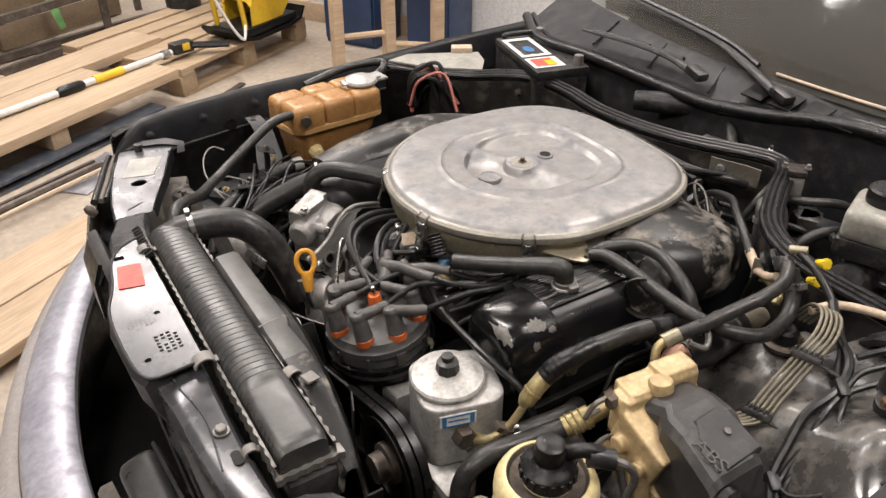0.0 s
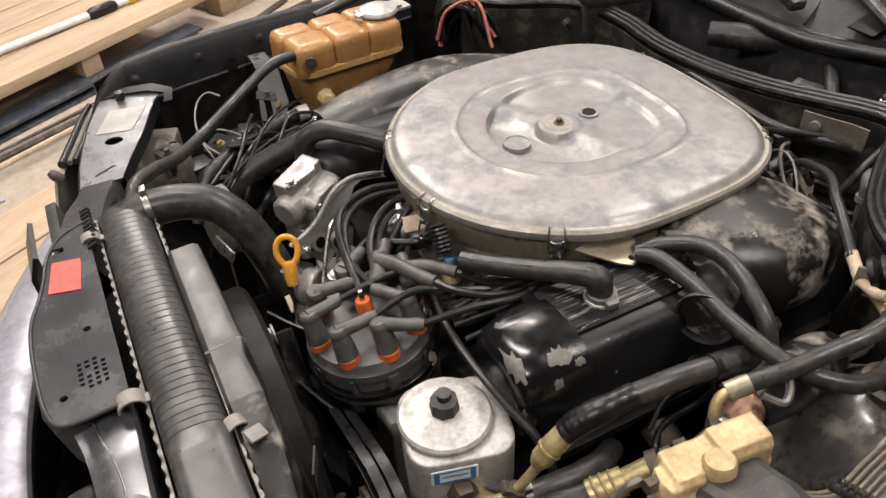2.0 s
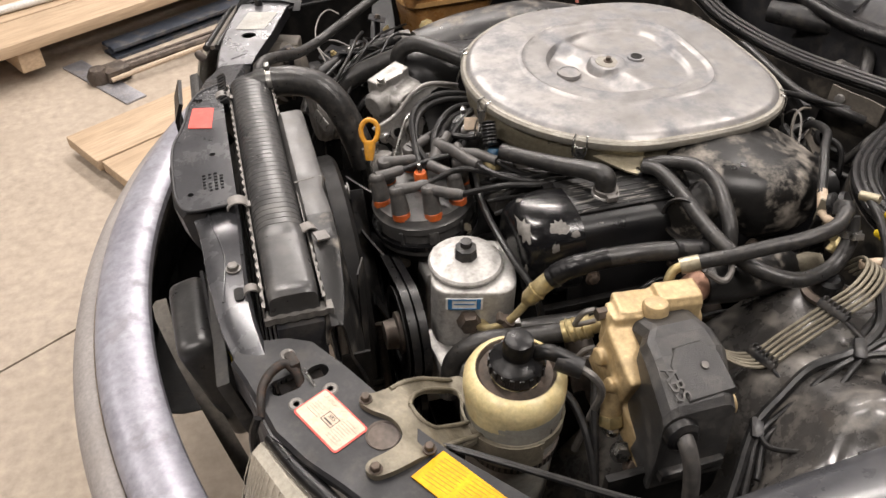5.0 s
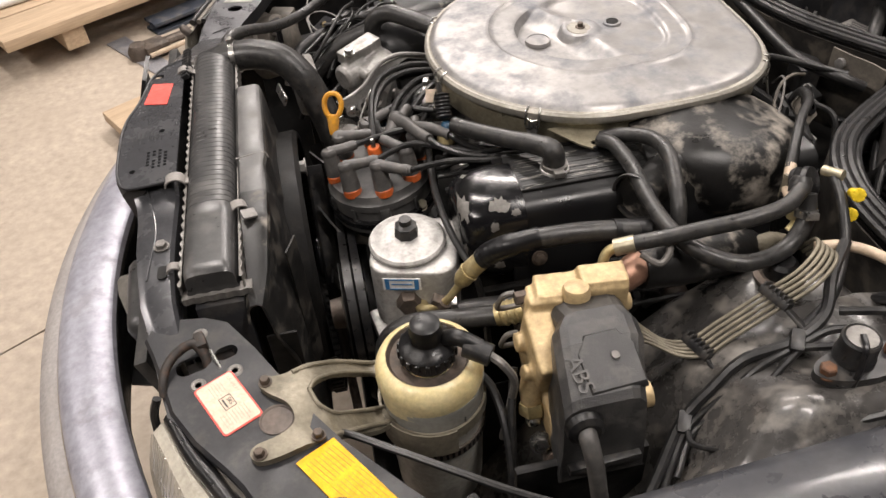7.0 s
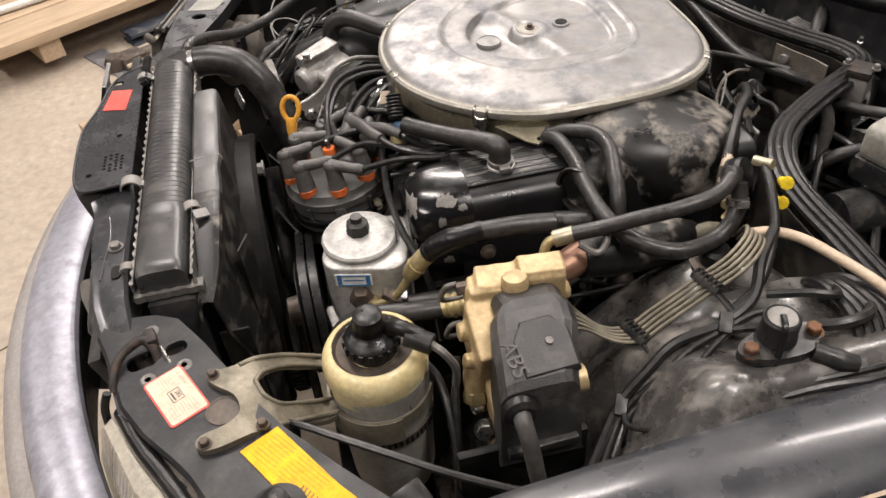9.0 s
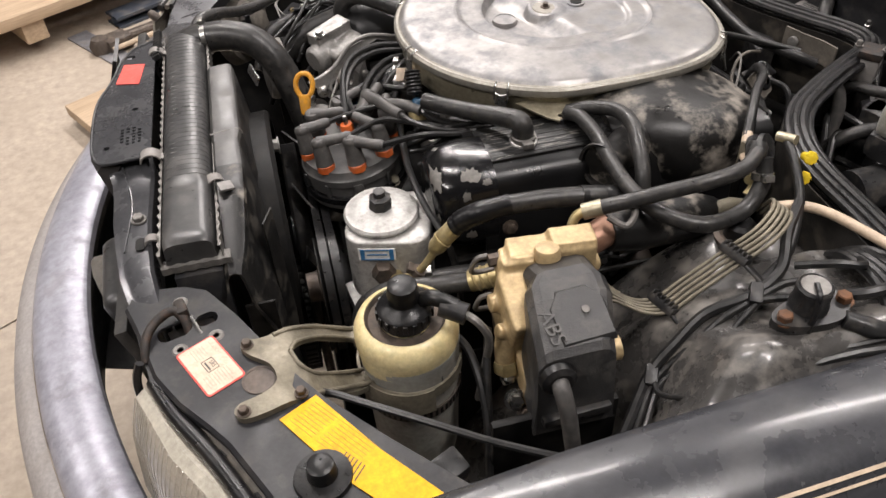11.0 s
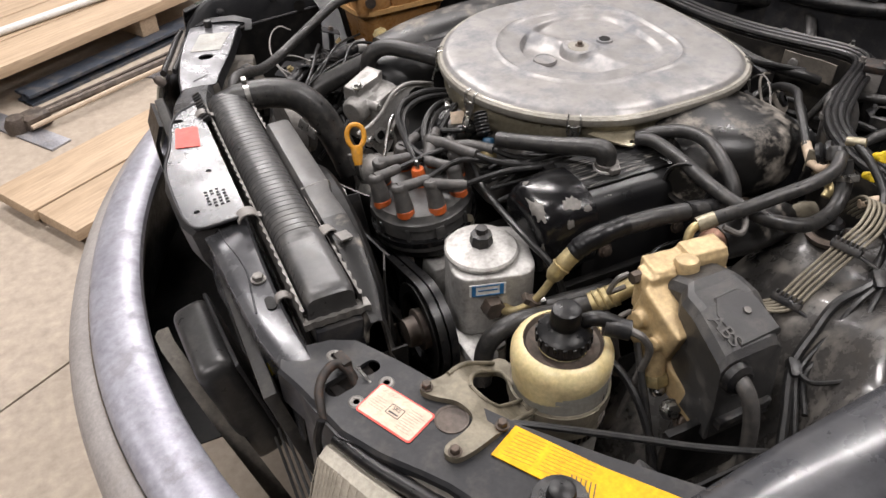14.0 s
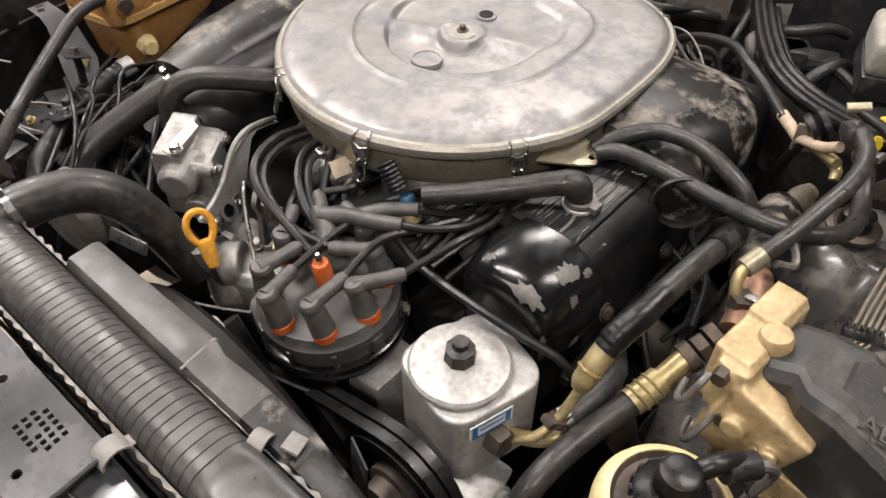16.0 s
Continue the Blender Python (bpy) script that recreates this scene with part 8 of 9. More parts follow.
def build_wing_things():
    # pressure sensor on the strut tower
    s = thing("pressure_sensor", (0.76, 0.268, 0.9), "black round sensor with strap on rusty bolts", "sensor")
    part("flange", slab(curvy([(-0.044, -0.006), (-0.02, -0.019), (0.02, -0.019), (0.044, 0.004), (0.035, 0.014), (0.0, 0.019), (-0.035, 0.009)]), 0, 0.01, pose(0.762, 0.262, 0.896, 0, 0, 0)), PLASTIC, s)
    part("drum", lathe([(0, 0), (0.0185, 0), (0.0185, 0.012), (0.017, 0.014), (0.0172, 0.032), (0.0155, 0.034), (0.014, 0.0325), (0, 0.0325)], pose(0.76, 0.267, 0.9), 32), PLASTIC, s)
    part("top_disc", lathe([(0, 0), (0.0135, 0), (0.0135, 0.001), (0, 0.0012)], pose(0.76, 0.267, 0.9327), 28), DARK_ALLOY, s, "dull corroded top")
    part("strap", tube([(0.76, 0.267, 0.936), (0.754, 0.253, 0.934), (0.749, 0.245, 0.915), (0.747, 0.243, 0.895)], 0.003, 6, flat=0.6), RUBBER, s)
    for p in ((0.729, 0.258, 0.903), (0.796, 0.264, 0.904)):
        part("bolt", hexbolt(p, (0, 0, 1), 0.0068, 0.008), RUST, s, "rusty hexagon bolt")
    part("connector", tube([(0.785, 0.245, 0.902), (0.805, 0.232, 0.897), (0.82, 0.225, 0.895)], [0.009, 0.0105, 0.008], 12), PLASTIC, s)

    def cable(pts, r, label="black cable lying over the inner wing"):
        return single("cable", tube(pts, r, 8, 8), WIRE, label, "cable", "wing cables")

    cable([(0.56, 0.235, 0.76), (0.59, 0.265, 0.78), (0.627, 0.301, 0.803), (0.66, 0.312, 0.835), (0.69, 0.318, 0.862), (0.735, 0.314, 0.88), (0.775, 0.33, 0.89), (0.805, 0.37, 0.90), (0.835, 0.40, 0.912)], 0.006)
    cable([(0.57, 0.225, 0.765), (0.6, 0.262, 0.785), (0.632, 0.294, 0.803), (0.67, 0.298, 0.842), (0.70, 0.304, 0.866), (0.735, 0.308, 0.879), (0.77, 0.312, 0.889), (0.80, 0.3, 0.896)], 0.004)
    cable([(0.60, 0.25, 0.79), (0.636, 0.288, 0.805), (0.68, 0.28, 0.852), (0.712, 0.292, 0.872), (0.735, 0.303, 0.88)], 0.0035)
    cable([(0.628, 0.292, 0.803), (0.622, 0.27, 0.812), (0.632, 0.25, 0.828), (0.65, 0.232, 0.848), (0.66, 0.215, 0.862)], 0.003)
    cable([(0.735, 0.306, 0.88), (0.752, 0.3, 0.884), (0.775, 0.29, 0.89)], 0.004)
    cable([(0.66, 0.208, 0.868), (0.70, 0.215, 0.872), (0.75, 0.226, 0.882), (0.80, 0.222, 0.888), (0.86, 0.222, 0.888), (0.92, 0.235, 0.885)], 0.004)
    cable([(0.72, 0.222, 0.874), (0.78, 0.216, 0.886), (0.83, 0.21, 0.889), (0.9, 0.215, 0.89)], 0.0045)
    cable([(0.79, 0.33, 0.892), (0.82, 0.31, 0.905), (0.845, 0.30, 0.905), (0.86, 0.32, 0.89)], 0.0045)
    cable([(0.80, 0.28, 0.893), (0.83, 0.265, 0.905), (0.86, 0.27, 0.905), (0.885, 0.30, 0.885)], 0.006)
    for k in range(5):
        cable([(0.84 + 0.012 * k, 0.24 + 0.004 * k, 0.885), (0.85 + 0.01 * k, 0.28, 0.895), (0.855 + 0.008 * k, 0.33, 0.885), (0.86 + 0.006 * k, 0.36, 0.86)], 0.0055, "black cable beside the bulkhead")
    cable([(0.262, 0.37, 0.815), (0.292, 0.351, 0.832), (0.334, 0.32, 0.836), (0.389, 0.282, 0.835), (0.44, 0.25, 0.83), (0.50, 0.222, 0.82), (0.56, 0.215, 0.79)], 0.004, "black cable crossing the near corner")
    cable([(0.45, 0.30, 0.70), (0.458, 0.33, 0.76), (0.465, 0.36, 0.80), (0.475, 0.39, 0.83)], 0.0045)
    cable([(0.44, 0.27, 0.68), (0.452, 0.31, 0.74), (0.456, 0.35, 0.78), (0.452, 0.39, 0.80), (0.44, 0.42, 0.80)], 0.005)
    cable([(0.475, 0.255, 0.70), (0.5, 0.24, 0.735), (0.545, 0.235, 0.755), (0.60, 0.235, 0.775)], 0.005)
    for c, rot in (((0.737, 0.312, 0.882), 60), ((0.628, 0.299, 0.803), 62)):
        single("cable_clip", box((0.024, 0.014, 0.016), pose(*c, 0, -20, rot), 0.004), PLASTIC, "black plastic cable clip on the wing", "clip", "cable clips")
    # spring top with rusty plate
    t = thing("strut_top", (0.788, 0.423, 0.84), "rusty strut mount ring with black nut cover", "strut mount")
    part("ring", lathe([(0.014, -0.004), (0.026, -0.004), (0.028, 0.003), (0.022, 0.006), (0.014, 0.004)], pose(0.788, 0.423, 0.852)), OLD_BOLT, t)
    part("cover", lathe([(0, 0.0), (0.018, 0.0), (0.017, 0.016), (0.012, 0.02), (0, 0.02)], pose(0.788, 0.423, 0.856)), RUBBER, t)
    part("post", lathe([(0, -0.1), (0.02, -0.1), (0.02, 0), (0, 0)], pose(0.788, 0.423, 0.852)), DEEP, t)
    # grey connector block beside the yellow plate
    g = thing("connector_block", (0.40, 0.25, 0.78), "dark plastic connector block", "connector")
    part("block", box((0.036, 0.03, 0.03), pose(0.395, 0.265, 0.775, 10, 0, 25), 0.005), PLASTIC, g)
    part("bracket", box((0.012, 0.03, 0.12), pose(0.39, 0.255, 0.72), 0.002), DEEP, g)


def build_expansion_tank():
    e = thing("expansion_tank", (0.63, 1.42, 0.78), "browned plastic coolant expansion tank", "tank")
    m = pose(0.619, 1.474, -0.012, 0, 0, 5)

    def ring_at(z, sx, sy, ox=0.0, tilt=0.0):
        return [m @ Vector((x * sx + ox - 0.12 * y, y * sy, z + tilt * max(0, x + 0.03))) for x, y in rounded(0.215, 0.115, 0.03, n=5)]

    rows = [ring_at(z, sx, sy, ox, tl) for z, sx, sy, ox, tl in ((0.752, 0.80, 0.8, 0.004, 0.42), (0.762, 0.85, 0.86, 0.004, 0.4), (0.828, 0.94, 0.94, 0.002, 0.05), (0.838, 0.97, 0.97, 0, 0))]
    bm = sheet([r + [r[0]] for r in rows])
    bmesh.ops.remove_doubles(bm, verts=bm.verts, dist=1e-5)
    bmesh.ops.holes_fill(bm, edges=[x for x in bm.edges if x.is_boundary])
    part("lower_shell", bm, AMBER, e, "amber-brown lower shell")
    rows = [ring_at(z, s, s2) for z, s, s2 in ((0.836, 1.04, 1.08), (0.846, 1.04, 1.08))]
    bm = sheet([r + [r[0]] for r in rows])
    bmesh.ops.remove_doubles(bm, verts=bm.verts, dist=1e-5)
    bmesh.ops.holes_fill(bm, edges=[x for x in bm.edges if x.is_boundary])
    part("seam", bm, SEAM, e, "paler welded seam")
    for x, w in ((-0.07, 0.078), (0.004, 0.074), (0.072, 0.072)):
        for y, d in ((-0.024, 0.072), (0.032, 0.056)):
            part("upper_shell", box((w, d, 0.068), m @ pose(x - 0.12 * y, y, 0.862), 0.02, seg=4), AMBER, e, "rounded amber upper chamber")
    part("ridge", box((0.2, 0.09, 0.05), m @ pose(0, 0, 0.862), 0.02, seg=3), AMBER, e)
    neck = part("neck", lathe([(0, 0), (0.03, 0), (0.03, 0.022), (0, 0.022)], m @ pose(0.085, -0.012, 0.88), 24), AMBER, e)
    cap = part("cap", lathe([(0, 0), (0.035, 0), (0.0365, 0.004), (0.034, 0.009), (0.026, 0.011), (0.02, 0.015), (0, 0.016)], m @ pose(0.085, -0.012, 0.899), 28), ALLOY, e, "dull metal pressure cap")
    for s in (-1, 1):
        part("ear", box((0.022, 0.018, 0.005), m @ pose(0.085 + s * 0.036, -0.012, 0.904), 0.002), ALLOY, cap)
    part("cap_plate", box((0.1, 0.045, 0.006), m @ pose(0.1, 0.0, 0.898), 0.002), ALLOY, cap, "pale metal strap")
    part("spout", tube([m @ Vector((-0.075, -0.045, 0.868)), m @ Vector((-0.085, -0.07, 0.868))], 0.011, 12), OLD_BOLT, e)
    part("level_sensor", lathe([(0, 0), (0.016, 0), (0.016, 0.01), (0.011, 0.012), (0.011, 0.022), (0, 0.022)], axis(m @ Vector((-0.06, -0.05, 0.79)), m.to_3x3() @ Vector((-0.2, -1, 0.0))), 8), CREAM, e, "cream level sensor nut")
    part("top_hose", tube([m @ Vector(p) for p in ((0.13, 0.02, 0.885), (0.17, 0.03, 0.90), (0.18, 0.06, 0.905), (0.1, 0.085, 0.90), (0.0, 0.09, 0.88))], 0.009, 10), HOSE, e)
    part("stand", box((0.16, 0.08, 0.12), m @ pose(0, 0, 0.70), 0.01), DEEP, e)


def build_battery():
    b = thing("battery", (1.1, 1.39, 0.74), "black car battery with white and red labels", "battery")
    m = pose(1.118, 1.362, 0.0, 0, 0, -14)
    part("case", box((0.125, 0.25, 0.16), m @ pose(0, 0, 0.82), 0.008), PLASTIC, b)
    lid = part("lid", box((0.13, 0.255, 0.022), m @ pose(0, 0, 0.903), 0.008), PLASTIC, b)
    part("handle", tube([m @ Vector(p) for p in ((-0.04, 0.12, 0.91), (-0.04, 0.115, 0.922), (0.04, 0.115, 0.922), (0.04, 0.12, 0.91))], 0.006, 8, 4), PLASTIC, lid)
    part("label", slab([(-0.058, -0.03), (0.015, -0.03), (0.015, 0.10), (-0.058, 0.10)], 0.9145, 0.9152, m, holes=[[(-0.048, -0.018), (0.004, -0.018), (0.004, 0.085), (-0.048, 0.085)]]), WHITE, b, "white-bordered dark battery label")
    part("label_print", slab(ring2d(-0.022, 0.02, 0.012, 0.02), 0.9145, 0.9151, m), BLUE, b)
    lb = part("warning_label", slab([(-0.058, -0.105), (0.015, -0.105), (0.015, -0.042), (-0.058, -0.042)], 0.9145, 0.9152, m), WHITE, b, "red and yellow warning label")
    part("label_print", slab([(-0.05, -0.098), (0.0, -0.098), (0.0, -0.05), (-0.05, -0.05)], 0.9152, 0.9157, m), RED, lb)
    part("label_print", slab([(-0.022, -0.096), (0.0, -0.096), (0.0, -0.065), (-0.022, -0.065)], 0.9157, 0.9162, m), YELLOW, lb)
    for y in (-0.105, 0.105):
        part("terminal", lathe([(0, 0), (0.012, 0), (0.01, 0.02), (0, 0.02)], m @ pose(0.045, y, 0.914), 16), DARK_ALLOY, b)
    part("tray", box((0.14, 0.27, 0.006), m @ pose(0, 0, 0.743), 0.001), DEEP, b)
    # pale sheet in front of it
    c = thing("bulkhead_cover", (0.93, 1.5, 0.88), "pale dusty cover sheet beside the battery", "cover")
    part("sheet", slab([(0.81, 1.535), (0.87, 1.445), (0.96, 1.37), (1.0, 1.42), (1.02, 1.475), (0.87, 1.55)], 0.894, 0.898), MILKY, c)
    part("clamp", box((0.05, 0.03, 0.02), pose(0.99, 1.5, 0.90, 0, 0, -30), 0.004), TAN, c, "pale cable clamp")


def build_cowl_things():
    r = thing("brake_reservoir", (1.03, 0.47, 0.86), "milky brake fluid reservoir with black cap", "reservoir")
    part("body", box((0.10, 0.085, 0.05), pose(1.075, 0.49, 0.912, 0, 0, 20), 0.014, seg=3), MILKY, r, "milky stained upper body")
    part("lower", box((0.108, 0.092, 0.036), pose(1.075, 0.49, 0.875, 0, 0, 20), 0.012), PLASTIC, r, "grey lower body")
    part("cap", lathe([(0, 0), (0.028, 0), (0.029, 0.008), (0.028, 0.022), (0.025, 0.025), (0, 0.026)], pose(1.085, 0.494, 0.936), 28), RUBBER, r, "black screw cap")
    part("master_cylinder", lathe([(0, -0.09), (0.03, -0.09), (0.03, 0.09), (0, 0.09)], pose(1.075, 0.48, 0.825, 0, 90, 0)), PLASTIC, r)
    part("stay", box((0.05, 0.05, 0.07), pose(1.075, 0.48, 0.785), 0.005), DEEP, r)
    k = thing("relay", (1.128, 0.672, 0.85), "grey relay with a rusty brown top in the cowl well", "relay")
    part("case", box((0.034, 0.03, 0.04), pose(1.13, 0.672, 0.876, 0, 0, 40), 0.004), GREY, k)
    top = part("top", box((0.036, 0.032, 0.012), pose(1.13, 0.672, 0.900, 0, 0, 40), 0.003), RUSTY_SHEET, k, "rusty brown top")
    for dx in (-0.013, 0.013):
        part("screw", hexbolt((1.128 + dx, 0.672 - dx, 0.906), (0, 0, 1), 0.004), DARK_ALLOY, top)
    part("stand", box((0.03, 0.03, 0.12), pose(1.128, 0.672, 0.80), 0.002), DEEP, k)
    e = thing("elbow_pipe", (1.05, 0.65, 0.8), "thick grey elbow pipe behind the seal", "pipe")
    part("pipe", tube([(1.03, 0.645, 0.80), (1.031, 0.652, 0.855), (1.048, 0.664, 0.866), (1.072, 0.655, 0.862), (1.075, 0.64, 0.83), (1.06, 0.63, 0.77)], 0.0105, 12), BOOT, e)
    part("collar", band((1.031, 0.651, 0.845), (0.05, 0.1, 1), 0.0115), DARK_ALLOY, e)
    part("bracket", slab(rounded(0.034, 0.024, 0.005), 0, 0.003, pose(1.012, 0.63, 0.862, 25, -30, 60), holes=[ring2d(0.004, 0, 0.005, n=12)]), SHEET, e, "dark perforated bracket")
    for pts, r in (([(1.09, 0.69, 0.80), (1.10, 0.66, 0.855), (1.12, 0.63, 0.862), (1.16, 0.60, 0.86), (1.2, 0.585, 0.84)], 0.008), ([(1.02, 0.60, 0.79), (1.05, 0.58, 0.835), (1.09, 0.56, 0.85), (1.13, 0.55, 0.83)], 0.0095), ([(1.06, 0.71, 0.80), (1.09, 0.70, 0.85), (1.14, 0.71, 0.862), (1.19, 0.74, 0.85), (1.22, 0.78, 0.82)], 0.006)):
        single("cable", tube(pts, r, 10), HOSE, "black hose in the cowl well", "hose", "cowl hoses")
    lab = thing("label_block", (1.19, 0.89, 0.8), "grey-green control box with a printed label", "control box")
    lm = pose(1.19, 0.887, 0.858, 0, 0, 20)
    part("case", box((0.034, 0.062, 0.11), lm @ pose(0, 0, -0.055), 0.003), PLASTIC, lab)
    face = part("label", slab(rounded(0.028, 0.054, 0.002), 0.0005, 0.0012, lm), GREY, lab, "faded printed label")
    for r in range(4):
        part("print", box((0.003, 0.04 - 0.006 * (r % 2), 0.0003), lm @ pose(-0.009 + 0.006 * r, 0, 0.0014), 0), INK, face)
    ch = thing("drain_channel", (1.25, 0.85, 0.8), "black moulded drain channel under the cowl seal", "channel")
    part("shell", tube([(1.222, 0.935, 0.892), (1.236, 0.89, 0.892), (1.25, 0.84, 0.894), (1.262, 0.79, 0.894)], [0.012, 0.02, 0.022, 0.014], 14, flat=0.6), PLASTIC, ch)
    part("clip_ring", lathe([(0.003, -0.002), (0.007, -0.002), (0.007, 0.002), (0.003, 0.002)], axis((1.216, 0.915, 0.90), (-1, -0.3, 0.4)), 14, None, False), DARK_ALLOY, ch)
    part("foot", box((0.02, 0.06, 0.12), pose(1.262, 0.85, 0.82), 0.003), DEEP, ch)
    part("nozzle", lathe([(0, 0), (0.005, 0), (0.005, 0.008), (0.003, 0.009), (0.003, 0.016), (0, 0.016)], axis((1.215, 0.785, 0.868), (-0.3, -0.3, 1)), 10), STEEL, ch, "small bright nozzle")
    # hoses, bracket and box along the bulkhead behind the air filter
    p = thing("bulkhead_bracket", (1.12, 0.78, 0.8), "pale dusty sheet bracket under the seal's corner", "bracket")
    part("plate", sheet([[(1.098, 0.822, z), (1.108, 0.792, z), (1.122, 0.762, z), (1.128, 0.735, z)] for z in (0.874, 0.866, 0.85, 0.838)], 0.003), BEZEL, p)
    part("boss", lathe([(0, 0), (0.008, 0), (0.008, 0.006), (0, 0.008)], axis((1.10, 0.80, 0.858), (-1, -0.4, 0)), 16), GREY_CAST, p)
    for pts, r in (([(1.045, 1.05, 0.86), (1.043, 0.994, 0.868), (1.034, 0.886, 0.868), (1.037, 0.817, 0.866), (1.069, 0.76, 0.862), (1.10, 0.74, 0.85)], 0.0085), ([(0.955, 0.80, 0.895), (0.985, 0.80, 0.887), (1.03, 0.785, 0.876), (1.08, 0.757, 0.866)], 0.0048), ([(1.06, 1.02, 0.83), (1.06, 0.95, 0.845), (1.085, 0.88, 0.84), (1.09, 0.83, 0.82)], 0.007)):
        single("cable", tube(pts, r, 10), WIRE, "glossy black hose along the bulkhead", "hose", "bulkhead hoses")
    single("cable", tube([(0.925, 0.655, 0.85), (0.932, 0.70, 0.872), (0.962, 0.74, 0.88), (1.0, 0.77, 0.872), (1.03, 0.784, 0.86)], 0.0024, 8), BEZEL, "thin dull cable bowed behind the air filter", "cable")
    x = thing("fuse_box", (1.09, 0.87, 0.78), "low black box on the bulkhead", "box")
    part("case", box((0.03, 0.10, 0.06), pose(1.085, 0.872, 0.815, 0, 0, -14), 0.005), PLASTIC, x)
    part("ledge", box((0.012, 0.104, 0.01), pose(1.068, 0.868, 0.838, 0, 0, -14), 0.002), SHEET, x)
    j = thing("junction_plate", (1.0, 0.72, 0.8), "dull stamped plate with a grommet behind the filter", "plate")
    jm = pose(0.995, 0.72, 0.845, 50, 0, 35)
    part("plate", slab(rounded(0.045, 0.04, 0.004), 0, 0.002, jm, holes=[ring2d(0.008, 0, 0.006, n=14)]), BEZEL, j)
    part("grommet", lathe([(0.006, -0.004), (0.012, -0.004), (0.013, 0.004), (0.006, 0.006)], jm @ pose(0.008, 0, 0.003), 18, None, False), RUBBER, j)
    part("leg", tube([jm @ Vector((0, 0.015, 0)), (1.02, 0.74, 0.80), (1.03, 0.745, 0.74)], 0.007, 8), DEEP, j)
    w = thing("wiring_plug", (1.2, 1.0, 0.85), "ribbed black wiring plug with thick cable", "connector")
    part("plug", tube([(1.13, 1.06, 0.895), (1.16, 1.02, 0.897), (1.20, 0.97, 0.895)], [0.02, 0.022, 0.018], 14), PLASTIC, w)
    part("cable", tube([(1.195, 0.975, 0.897), (1.215, 0.93, 0.902), (1.21, 0.885, 0.892), (1.18, 0.845, 0.868), (1.165, 0.82, 0.83)], 0.011, 12), HOSE, w)
    rng = random.Random(4)
    for k in range(12):
        y = 0.36 + 0.06 * k
        x = 0.985 + 0.02 * (k % 3) + float(np.interp(y, (0.5, 0.6, 0.66, 0.72, 0.95), (0.0, 0.03, 0.12, 0.2, 0.16)))
        z = 0.80 + 0.03 * rng.random()
        single("cable", tube([(x - 0.01, y - 0.03, 0.77), (x, y, z), (x + 0.04, y + 0.05, z + 0.02), (x + 0.07, y + 0.12 * rng.random(), z + 0.01), (x + 0.09, y + 0.16, z - 0.04), (x + 0.08, y + 0.2, 0.76)], 0.004 + 0.005 * rng.random(), 8), WIRE, "black cable in the cowl well", "cable", "cowl cables")
    for k in range(8):
        y = 0.42 + 0.5 * rng.random()
        x = float(np.interp(y, (0.42, 0.6, 0.66, 0.72, 0.95), (1.16, 1.12, 1.15, 1.2, 1.16))) + 0.02 * rng.random()
        single("fitting", box((0.03 + 0.03 * rng.random(), 0.03 + 0.03 * rng.random(), 0.09), pose(x, y, 0.785, 0, 0, 90 * rng.random()), 0.004), rng.choice((PLASTIC, DEEP, SHEET)), "dark electrical fitting in the cowl well", "fitting", "cowl fittings")
    for k, mat in enumerate((RED, PINK, BLUE_PLASTIC)):
        single("cable", tube([(0.97, 0.40 - 0.012 * k, 0.925 - 0.006 * k), (0.985, 0.36 - 0.012 * k, 0.925 - 0.006 * k), (1.0, 0.30 - 0.01 * k, 0.915)], 0.004, 8), mat, "thin coloured cable beside the seal", "cable", "coloured cables")
    # small connectors and links behind the air filter
    for at, turn, size, mt in (((0.985, 0.70, 0.80), 20, (0.04, 0.03, 0.03), GREY_CAST), ((1.02, 0.75, 0.805), 55, (0.03, 0.022, 0.034), DARK_ALLOY), ((1.05, 0.80, 0.80), 10, (0.05, 0.03, 0.03), PLASTIC)):
        c = thing("connector", at, "small dull connector behind the air filter", "connector", "rear connectors")
        mm = pose(*at, 15, -10, turn)
        part("body", box(size, mm, 0.004), mt, c)
        part("neck", lathe([(0, 0), (0.009, 0), (0.008, 0.016), (0.006, 0.02), (0, 0.02)], mm @ pose(0, 0, size[2] / 2), 12), mt, c)
        part("lead", tube([mm @ Vector((0, 0, size[2] / 2 + 0.018)), mm @ Vector((-0.02, -0.03, 0.04)), mm @ Vector((-0.05, -0.05, 0.0)), mm @ Vector((-0.06, -0.06, -0.08))], 0.0045, 8), WIRE, c)
    single("cable", tube([(0.86, 0.62, 0.79), (0.905, 0.655, 0.86), (0.94, 0.70, 0.895), (0.965, 0.745, 0.89), (0.985, 0.79, 0.85)], 0.0016, 6), DARK_ALLOY, "thin dull wire behind the air filter", "cable")
    # loom with salmon wires near the tank
    for k in range(16):
        a = Vector((0.80 + 0.05 * rng.random(), 1.42 + 0.06 * rng.random(), 0.80 + 0.03 * rng.random()))
        b = a + Vector((0.02 + 0.05 * rng.random(), -0.06 + 0.06 * rng.random(), 0.06 + 0.04 * rng.random()))
        c = b + Vector((0.05 * rng.random(), -0.05 * rng.random(), -0.05 - 0.05 * rng.random()))
        single("cable", tube([a, (a + b) / 2 + Vector((-0.015, 0.01, 0.02)), b, c], 0.003 + 0.002 * rng.random(), 6), PINK if k % 4 == 0 else WIRE, "thin loom wire by the bulkhead", "cable", "loom wires")


